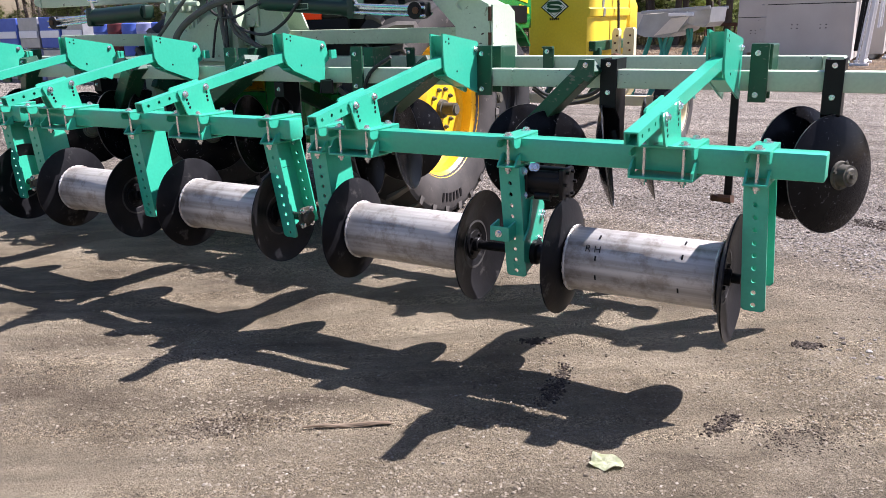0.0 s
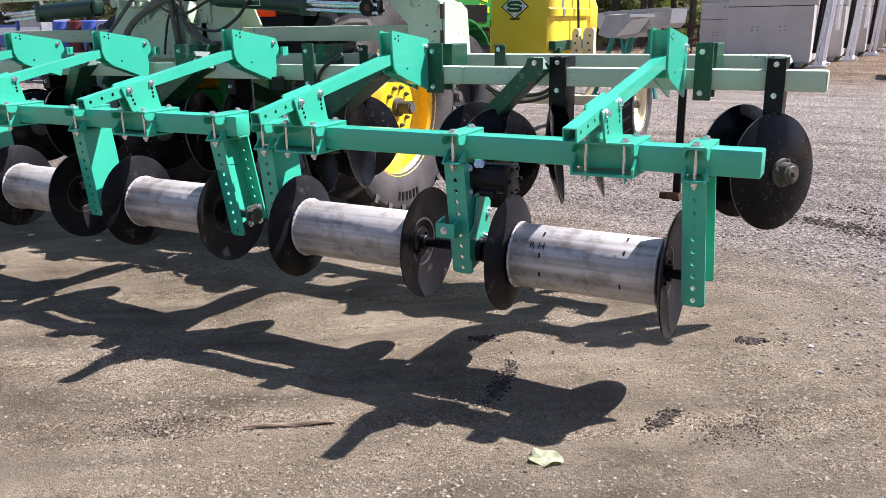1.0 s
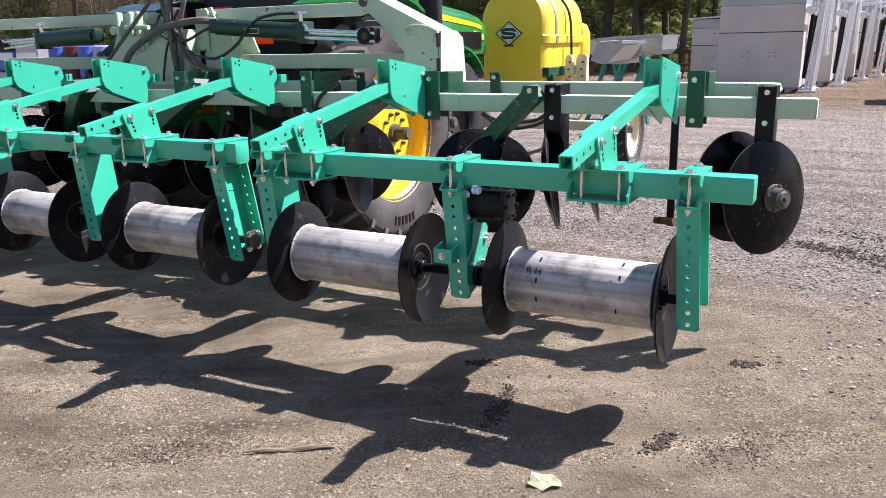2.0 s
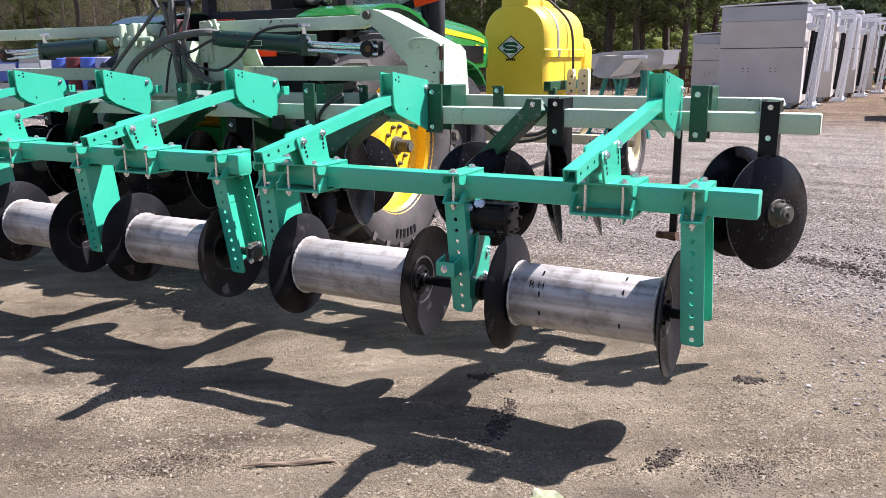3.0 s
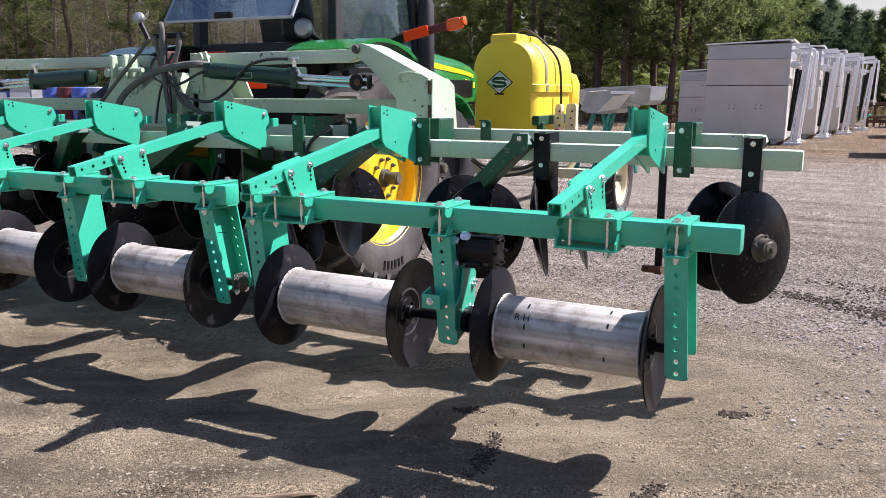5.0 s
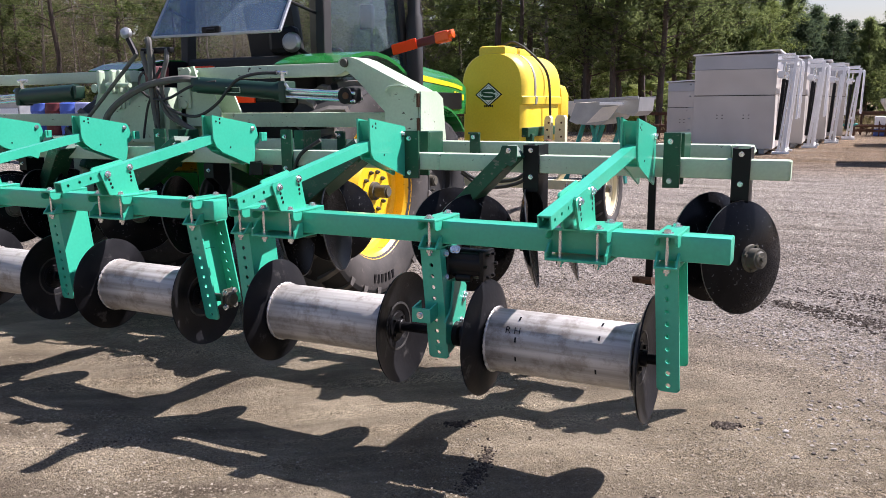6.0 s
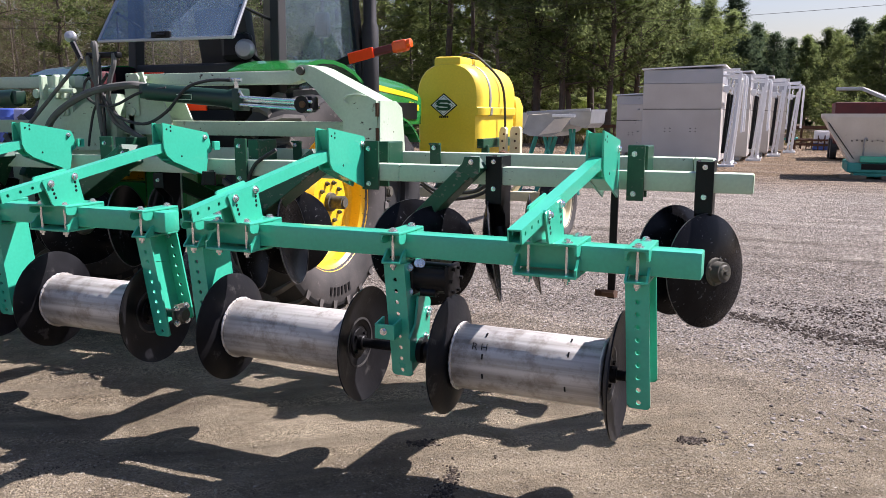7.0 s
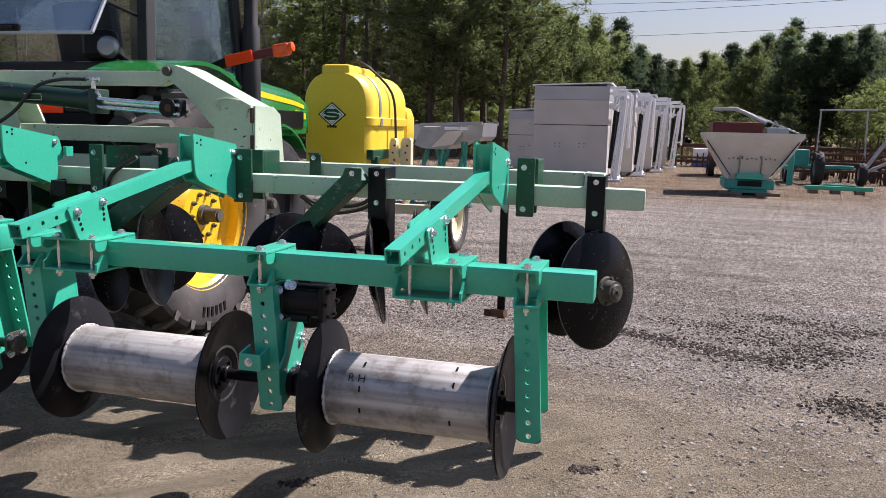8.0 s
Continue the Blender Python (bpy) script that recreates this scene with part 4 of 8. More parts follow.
def hiller(discs, shank_top, style, hw=0.040, group="disc hillers", tube=0.085, top=1.303):
    """Two dished blades on hubs, carried by a shank bolted to the front bar."""
    x, z0 = shank_top, top
    g = thing("disc_hiller", (x, 0.9, 0), "pair of black dished blades on a shank under the mint toolbar", "disc hiller", group)
    sh = bmesh.new()
    if style == "straight":
        for dx in (-hw, hw - 0.008):
            prism(sh, [(0.836, z0), (0.985, z0), (0.985, 0.80), (0.930, 0.78), (0.905, 1.00), (0.836, 1.06)], yz(x + dx), 0.0, 0.008)
        box(sh, (x - hw, 0.834, 1.06), (x + hw, 0.844, z0 - 0.002), 0.002)
        box(sh, (x - hw + 0.008, 0.952, 0.78), (x + hw - 0.008, 0.982, z0 - 0.02), 0.003)
        s = part("shank", sh, BLACK, g, "black painted flat steel shank")
        for z in (1.276, 1.138) if top > 1.2 else (1.110,):
            bolt("bolt", (x, 0.834, z), s, axis=(0, -1, 0), r=0.0078, washer=0.0106)
    else:
        foot = Vector(discs[0][0]) * 0.5 + Vector(discs[-1][0]) * 0.5
        beam(sh, (x + 0.02, 0.80, 1.275), (foot.x - 0.08, foot.y + 0.04, 0.94), tube, tube + 0.01, 0.006, up=(0, -1, 0.2))
        beam(sh, (foot.x - 0.07, foot.y + 0.05, 0.97), (foot.x, foot.y, foot.z - 0.04), 0.07, 0.07, 0.006, up=(0, -1, 0.2))
        s = part("shank", sh, DARK_GREEN, g, "dark green square tube shank with scuffed paint")
        bk = bmesh.new()
        prism(bk, [(x - 0.036, z0), (x + 0.044, z0), (x + 0.044, 1.225), (x + 0.01, 1.195), (x - 0.060, 1.235)], xz(0.742), 0.0, 0.008)
        part("shank_clamp", bk, DARK_GREEN, g)
        for z in (1.278,):
            bolt("bolt", (x, 0.742, z), s, axis=(0, -1, 0), r=0.0082, washer=0.0112)
    axle = bmesh.new()
    cyl(axle, discs[0][0], discs[-1][0], 0.024, seg=16)
    c0 = Vector(discs[0][0]) * 0.5 + Vector(discs[-1][0]) * 0.5
    cyl(axle, c0, (x if style == "straight" else c0.x, 0.93 if style == "straight" else c0.y, 0.93), 0.03, seg=16)
    part("axle", axle, BLACK, g)
    for at, azim, tilt in discs:
        b = bmesh.new()
        n = blade(b, at, azim, tilt)
        d = part("blade", b, BLADE, g, smooth=True)
        e = bmesh.new()
        lathe(e, [(0.2605, -0.0520), (0.2655, -0.0505), (0.2660, -0.0530), (0.2655, -0.0565), (0.2605, -0.0570)], at, n, 48, close=True)
        part("worn_edge", e, WORN_EDGE, d, "bare worn steel edge", smooth=True)
        h = bmesh.new()
        c = Vector(at) - n * 0.002
        cyl(h, c, c + n * 0.012, 0.066, 0.062, seg=24)
        cyl(h, c + n * 0.010, c + n * 0.052, 0.050, 0.046, seg=24)
        cyl(h, c + n * 0.052, c + n * 0.060, 0.036, 0.030, seg=20)
        cyl(h, c + n * 0.060, c + n * 0.072, 0.013, seg=6)
        for k in range(4):
            side_v = n.orthogonal().normalized()
            q = c + n * 0.012 + Matrix.Rotation(k * math.pi / 2 + 0.5, 3, n) @ side_v * 0.057
            cyl(h, q, q + n * 0.010, 0.008, seg=6)
        part("hub", h, HUBS, d, smooth=True)
    return g


hiller([((0.002, 0.776, 0.805), -34, 5), ((-0.150, 0.880, 0.828), -34, 5)], -0.072, "straight")
hiller([((-1.145, 0.840, 0.805), 197, -8), ((-0.970, 0.990, 0.830), 197, -8)], -1.098, "straight", 0.043)
hiller([((-1.362, 0.780, 0.780), -34, 5), ((-1.550, 0.900, 0.795), -34, 5)], -1.185, "tube")
hiller([((-2.385, 0.850, 0.790), 197, -8), ((-2.595, 0.740, 0.760), 197, -8)], -2.10, "tube", tube=0.120)
hiller([((-2.480, 1.120, 0.790), -34, 5), ((-2.670, 1.250, 0.790), -34, 5)], -2.480, "straight", top=1.154)
hiller([((-3.655, 0.880, 0.790), 197, -8), ((-3.475, 1.030, 0.790), 197, -8)], -3.290, "straight", top=1.154)
hiller([((-3.960, 0.860, 0.790), -34, 5), ((-4.150, 0.980, 0.790), -34, 5)], -3.470, "tube", tube=0.120)
hiller([((-4.985, 0.840, 0.800), 197, -8), ((-4.805, 0.980, 0.800), 197, -8)], -4.60, "tube", tube=0.120)
hiller([((-5.280, 0.860, 0.760), -34, 5), ((-5.470, 0.980, 0.770), -34, 5)], -5.10, "straight", top=1.154)
hiller([((-6.155, 0.840, 0.790), 197, -8), ((-5.975, 0.980, 0.790), 197, -8)], -5.85, "tube", tube=0.120)

# spring shank with a point, hung from the rear bar
ps = thing("chisel_shank", (-0.56, 1.30, 0.35), "dark flat steel shank with a rusty point under the toolbar", "shank")
b = bmesh.new()
box(b, (-0.585, 1.275, 0.52), (-0.545, 1.300, 1.30), 0.004)
part("shank", b, BLACK, ps)
b = bmesh.new()
box(b, (-0.590, 1.301, 0.62), (-0.572, 1.318, 1.20), 0.003)
part("edge_strip", b, RUST, ps)
b = bmesh.new()
prism(b, [(1.20, 0.585), (1.31, 0.560), (1.31, 0.520), (1.22, 0.540), (1.19, 0.570)], yz(-0.60), 0.0, 0.065)
beam(b, (-0.565, 1.26, 0.550), (-0.64, 1.22, 0.560), 0.03, 0.035, 0.006)
part("point", b, RUST, ps, "rusty brown steel point")



# ---- bars (0.1 m square) and blades (0.56 m across) scaled about the camera to fit its view ----
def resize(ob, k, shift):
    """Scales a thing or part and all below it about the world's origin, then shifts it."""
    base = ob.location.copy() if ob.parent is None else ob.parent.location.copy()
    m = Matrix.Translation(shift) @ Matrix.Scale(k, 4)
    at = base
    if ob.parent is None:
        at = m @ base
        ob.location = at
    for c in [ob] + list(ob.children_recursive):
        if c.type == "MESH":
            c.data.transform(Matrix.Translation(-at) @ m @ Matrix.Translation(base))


# each scale and shift together pivot on the camera's position
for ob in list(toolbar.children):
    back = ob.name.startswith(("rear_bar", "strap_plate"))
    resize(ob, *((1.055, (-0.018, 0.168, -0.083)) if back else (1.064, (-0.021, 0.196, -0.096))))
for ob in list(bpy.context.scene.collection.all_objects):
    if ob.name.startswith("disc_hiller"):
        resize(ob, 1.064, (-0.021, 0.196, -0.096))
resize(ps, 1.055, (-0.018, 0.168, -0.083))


# ---- fold linkage ----
def link_arch(xs, flip, parent):
    """The bent lifting arm: two plates, a lit top cover and an end plate."""
    f = lambda x: flip(x)
    face = [(-2.712, 1.775), (-2.700, 1.808), (-2.665, 1.828), (-2.610, 1.828), (-2.545, 1.808), (-2.110, 1.600), (-2.095, 1.330), (-2.345, 1.330),
            (-2.350, 1.470), (-2.400, 1.520), (-2.560, 1.680), (-2.640, 1.740)]
    for y in (1.480, 1.700):
        b = bmesh.new()
        prism(b, [(f(x), z) for x, z in face], xz(y), 0.0, 0.016)
        part("arm_plate", b, MINT, parent)
    b = bmesh.new()
    for (x0, z0), (x1, z1) in zip(face[3:6], face[4:7]):
        prism(b, [(f(x0), z0), (f(x1), z1), (f(x1), z1 - 0.012), (f(x0), z0 - 0.012)] if abs(x1 - x0) > 0.1 else
              [(f(x0), z0), (f(x1), z1), (f(x1) - 0.012, z1), (f(x0) - 0.012, z0)], xz(1.496), 0.0005, 0.2035)
    part("arm_cover", b, MINT, parent)
    p = bmesh.new()
    cyl(p, (f(-2.648), 1.462, 1.790), (f(-2.648), 1.740, 1.790), 0.018, seg=18)
    cyl(p, (f(-2.648), 1.455, 1.790), (f(-2.648), 1.476, 1.790), 0.026, 0.029, seg=18)
    part("pivot_pin", p, HUBS, parent)


link_arch(None, lambda x: x, toolbar)
wp = bmesh.new()
prism(wp, [(1.482, 1.596), (1.700, 1.600), (1.790, 1.555), (1.830, 1.290), (1.830, 1.225), (1.470, 1.225)], yz(-2.094), 0.0, 0.014)
part("side_plate", wp, MINT, toolbar, "pale mint side plate")
hk = bmesh.new()
sweep(hk, [(-2.30, 1.472, 1.57), (-2.33, 1.46, 1.60), (-2.30, 1.455, 1.63), (-2.22, 1.46, 1.635), (-2.18, 1.474, 1.625)], 0.007)
part("hook", hk, MINT, toolbar)
for z in (1.345, 1.50):
    hg = bmesh.new()
    cyl(hg, (-2.100, 1.476, z), (-2.100, 1.476, z + 0.085), 0.012, seg=10)
    part("hinge_strip", hg, RUST, toolbar)
CENTRE = -4.43


def mirror(x):
    return 2 * CENTRE - x


for side in (0, 1):
    f = (lambda x: x) if not side else mirror
    s = 1 if not side else -1
    tip = -2.10 if side else -2.80
    tube_bar("link_tube", (min(f(-4.12), f(tip)), 1.58, 1.712), (max(f(-4.12), f(tip)), 1.67, 1.800))
    e = bmesh.new()
    prism(e, [(f(tip), 1.712), (f(tip + 0.08), 1.735), (f(tip + 0.10), 1.765), (f(tip + 0.08), 1.790), (f(tip), 1.800)], xz(1.575), 0.0, 0.10)
    part("link_end", e, MINT, toolbar)
    tube_bar("lower_tube", (min(f(-4.30), f(-2.34)), 1.56, 1.366), (max(f(-4.30), f(-2.34)), 1.66, 1.466))
    # cylinder
    c = bmesh.new()
    butt, drop = (-3.72, 0.034) if side else (-3.86, 0.0)
    cyl(c, (f(butt), 1.40, 1.668 - drop), (f(-3.13), 1.40, 1.612), 0.066 if side else 0.058, seg=28)
    cyl(c, (f(-3.15), 1.40, 1.614), (f(-3.07), 1.40, 1.608), 0.066, seg=28)
    box(c, (min(f(butt - 0.04), f(butt + 0.04)), 1.355, 1.62 - drop), (max(f(butt - 0.04), f(butt + 0.04)), 1.445, 1.72 - drop), 0.01)
    box(c, (min(f(-3.10), f(-3.045)), 1.335, 1.535), (max(f(-3.10), f(-3.045)), 1.465, 1.680), 0.01)
    body = part("cylinder", c, RAM_GREEN, toolbar, "dark green hydraulic cylinder", smooth=True)
    for dy, dz in ((-0.045, 0.0), (0.045, -0.035), (-0.045, -0.05)):
        r = bmesh.new()
        cyl(r, (f(-3.07), 1.40 + dy, 1.625 + dz), (f(-2.50), 1.40 + dy, 1.590 + dz), 0.010, seg=12)
        part("tie_rod", r, ZINC, body)
    r = bmesh.new()
    cyl(r, (f(-3.06), 1.40, 1.607), (f(-2.52), 1.40, 1.580), 0.026, seg=18)
    part("piston_rod", r, ZINC, body, "polished steel piston rod", smooth=True)
    v = bmesh.new()
    cyl(v, (f(-2.57), 1.345, 1.575), (f(-2.57), 1.455, 1.575), 0.055, seg=10)
    box(v, (min(f(-2.62), f(-2.50)), 1.36, 1.535), (max(f(-2.62), f(-2.50)), 1.44, 1.625), 0.012)
    part("clevis", v, BLACK, body)
    pin = bmesh.new()
    cyl(pin, (f(-2.56), 1.336, 1.575), (f(-2.56), 1.47, 1.575), 0.022, seg=14)
    part("pin", pin, RUST, body)
    fit = bmesh.new()
    cyl(fit, (f(-3.09), 1.38, 1.67), (f(-3.09), 1.38, 1.745), 0.014, seg=10)
    cyl(fit, (f(-3.16), 1.38, 1.735), (f(-3.05), 1.38, 1.735), 0.013, seg=10)
    cyl(fit, (f(-3.04), 1.40, 1.60), (f(-3.04), 1.34, 1.66), 0.012, seg=8)
    part("fitting", fit, ZINC, body)
    dec = bmesh.new()
    for lo, hi in (((-3.56, 1.6500), (-3.43, 1.6548)), ((-3.56, 1.6150), (-3.43, 1.6198)), ((-3.435, 1.6150), (-3.43, 1.6548))):
        box(dec, (min(f(lo[0]), f(hi[0])), 1.3395, lo[1] - 0.008), (max(f(lo[0]), f(hi[0])), 1.3425, hi[1] - 0.008), 0.0)
    part("cylinder_mark", dec, MINT, body)
    # gusset plates of the centre frame
    g = bmesh.new()
    outline = [(-4.17, 1.70), (-4.08, 1.80), (-4.00, 1.81), (-3.97, 1.72), (-3.88, 1.69), (-3.83, 1.62), (-3.76, 1.47), (-3.76, 1.37), (-4.17, 1.37)]
    prism(g, [(f(x), z) for x, z in outline], xz(1.50), 0.0, 0.016)
    part("gusset_plate", g, MINT, toolbar)
    g = bmesh.new()
    prism(g, [(f(x), z) for x, z in outline], xz(1.72), 0.0, 0.016)
    part("gusset_plate", g, MINT, toolbar)
    pn = bmesh.new()
    for x, z in ((-4.035, 1.765), (-3.84, 1.665)):
        cyl(pn, (f(x), 1.46, z), (f(x), 1.76, z), 0.020, seg=14)
        cyl(pn, (f(x), 1.462, z), (f(x), 1.478, z), 0.034, seg=14)
    part("pivot_pin", pn, MINT, toolbar)
    ear = bmesh.new()
    box(ear, (min(f(-4.14), f(-4.03)), 1.482, 1.50), (max(f(-4.14), f(-4.03)), 1.498, 1.80), 0.01)
    cyl(ear, (f(-4.085), 1.470, 1.53), (f(-4.085), 1.498, 1.53), 0.03, seg=14)
    cyl(ear, (f(-4.085), 1.470, 1.77), (f(-4.085), 1.498, 1.77), 0.03, seg=14)
    part("hinge_ear", ear, MINT, toolbar)
# centre frame and A shaped hitch
cf = bmesh.new()
prism(cf, [(-4.92, 1.25), (-4.80, 1.42), (-4.58, 1.62), (-4.36, 1.66), (-4.20, 1.64), (-4.05, 1.36), (-3.98, 1.25)], xz(1.62), 0.0, 0.02)
part("hitch_plate", cf, MINT, toolbar, "pale mint A shaped hitch plate")
cf = bmesh.new()
prism(cf, [(-4.86, 1.25), (-4.74, 1.46), (-4.50, 1.60), (-4.35, 1.60), (-4.35, 1.25)], xz(1.44), 0.0, 0.018)
part("hitch_plate", cf, MINT, toolbar)
for x in (-4.30, -4.12):
    tube_bar("hitch_post", (x - 0.03, 1.50, 1.25), (x + 0.03, 1.60, 1.66))
tube_bar("valve_block", (-4.46, 1.46, 1.68), (-4.34, 1.60, 1.82), RED, toolbar, 0.012, "red valve block")
tube_bar("fitting_rack", (-4.40, 1.38, 1.905), (-4.10, 1.43, 1.945), BLACK, toolbar, 0.01)
cl = bmesh.new()
for x in (-4.92, -4.78, -4.70):
    box(cl, (x - 0.018, 1.42, 1.62), (x + 0.018, 1.48, 1.80), 0.012)
cyl(cl, (-4.80, 1.40, 1.685), (-4.55, 1.40, 1.680), 0.018, seg=12)
part("lock_bracket", cl, MINT, toolbar)
# work light on its pole
pole = bmesh.new()
cyl(pole, (-5.05, 1.35, 1.38), (-4.40, 1.35, 1.905), 0.014, seg=10)
part("pole", pole, GREY_HOSE, toolbar)
wl = bmesh.new()
lathe(wl, [(0.0, 0.030), (0.030, 0.024), (0.041, 0.008), (0.043, -0.012), (0.0, -0.02)], (-4.497, 1.35, 2.06), (0.5, -0.75, 0.4), 24)
# grey steel paints the shaded look of a white light
part("work_light", wl, GREY_STEEL, toolbar, "round grey work light")
st = bmesh.new()
cyl(st, (-4.49, 1.36, 2.02), (-4.42, 1.36, 1.90), 0.022, seg=10)
part("light_stem", st, BLACK, toolbar)
# hoses
HOSES = [
    (GREY_HOSE, 0.026, [(-4.80, 1.36, 1.34), (-4.74, 1.33, 1.45), (-4.56, 1.32, 1.57), (-4.29, 1.33, 1.675), (-4.0, 1.38, 1.715), (-3.93, 1.5, 1.70)]),
    (GREY_HOSE, 0.022, [(-4.29, 1.40, 1.30), (-4.285, 1.36, 1.62), (-4.27, 1.35, 1.90), (-4.285, 1.36, 2.00), (-4.34, 1.40, 1.99)]),
    (GREY_HOSE, 0.018, [(-4.14, 1.39, 1.93), (-4.13, 1.37, 1.85), (-4.165, 1.36, 1.74), (-4.20, 1.38, 1.58), (-4.10, 1.42, 1.42), (-3.95, 1.44, 1.33)]),
    (GREY_HOSE, 0.018, [(-4.38, 1.38, 1.92), (-4.33, 1.37, 1.78), (-4.24, 1.38, 1.62), (-4.18, 1.40, 1.46), (-4.02, 1.44, 1.36)]),
    (HOSE, 0.011, [(-3.12, 1.36, 1.735), (-3.30, 1.34, 1.73), (-3.47, 1.33, 1.68), (-3.64, 1.33, 1.53), (-3.86, 1.34, 1.445), (-4.12, 1.35, 1.51), (-4.25, 1.36, 1.68), (-4.20, 1.38, 1.80)]),
    (HOSE, 0.010, [(-3.66, 1.36, 1.69), (-3.90, 1.35, 1.655), (-4.12, 1.35, 1.575), (-4.30, 1.36, 1.58), (-4.42, 1.37, 1.66), (-4.40, 1.38, 1.76), (-4.26, 1.38, 1.78)]),
    (HOSE, 0.010, [(-4.31, 1.37, 1.93), (-4.30, 1.37, 1.60), (-4.28, 1.38, 1.30)]),
    (HOSE, 0.010, [(-4.26, 1.37, 1.93), (-4.25, 1.37, 1.60), (-4.26, 1.38, 1.30)]),
    (HOSE, 0.009, [(-4.22, 1.40, 1.70), (-4.36, 1.40, 1.56), (-4.42, 1.40, 1.40), (-4.46, 1.41, 1.28)]),
    (HOSE, 0.012, [(-2.60, 1.10, 1.30), (-2.75, 1.08, 1.20), (-2.80, 1.1, 1.05), (-2.62, 1.15, 0.95)]),
    (HOSE, 0.012, [(-1.95, 1.75, 1.10), (-1.80, 1.75, 1.02), (-1.55, 1.75, 1.03), (-1.42, 1.75, 1.12)]),
    (HOSE, 0.012, [(-1.95, 1.80, 1.06), (-1.78, 1.80, 0.97), (-1.55, 1.80, 1.00), (-1.40, 1.80, 1.10)]),
]
for mat, r, pts in HOSES:
    b = bmesh.new()
    sweep(b, pts, r)
    part("hose", b, mat, toolbar, smooth=True)
# lift frame below the bars, towards the tractor
for x in (-3.75, -5.1):
    lf = bmesh.new()
    beam(lf, (x, 1.36, 1.10), (x, 2.15, 0.78), 0.06, 0.10, 0.008)
    part("lower_link", lf, DARK_GREEN, toolbar)
mast = bmesh.new()
beam(mast, (-4.25, 1.64, 1.60), (-4.25, 2.3, 1.20), 0.07, 0.07, 0.008)
part("top_link", mast, BLACK, toolbar)
for x in (-3.70, -5.16):
    stand = bmesh.new()
    box(stand, (x - 0.05, 1.36, 0.75), (x + 0.05, 1.46, 1.30), 0.008)
    part("hitch_leg", stand, MINT, toolbar)


# ---- tractor ----
TX = -4.25
tractor = thing("tractor", (TX, 3.6, 0), "green farm tractor with yellow rims and an open rear window", "tractor")
DARK_TRIM = surface("cab_trim", (0.012, 0.012, 0.012), (0.022, 0.021, 0.020), 0.6, 0, 6, 60, 0.1)
TAN_TRIM = surface("cab_lining", (0.16, 0.13, 0.095), (0.20, 0.165, 0.12), 0.8, 0, 6, 80, 0.2)


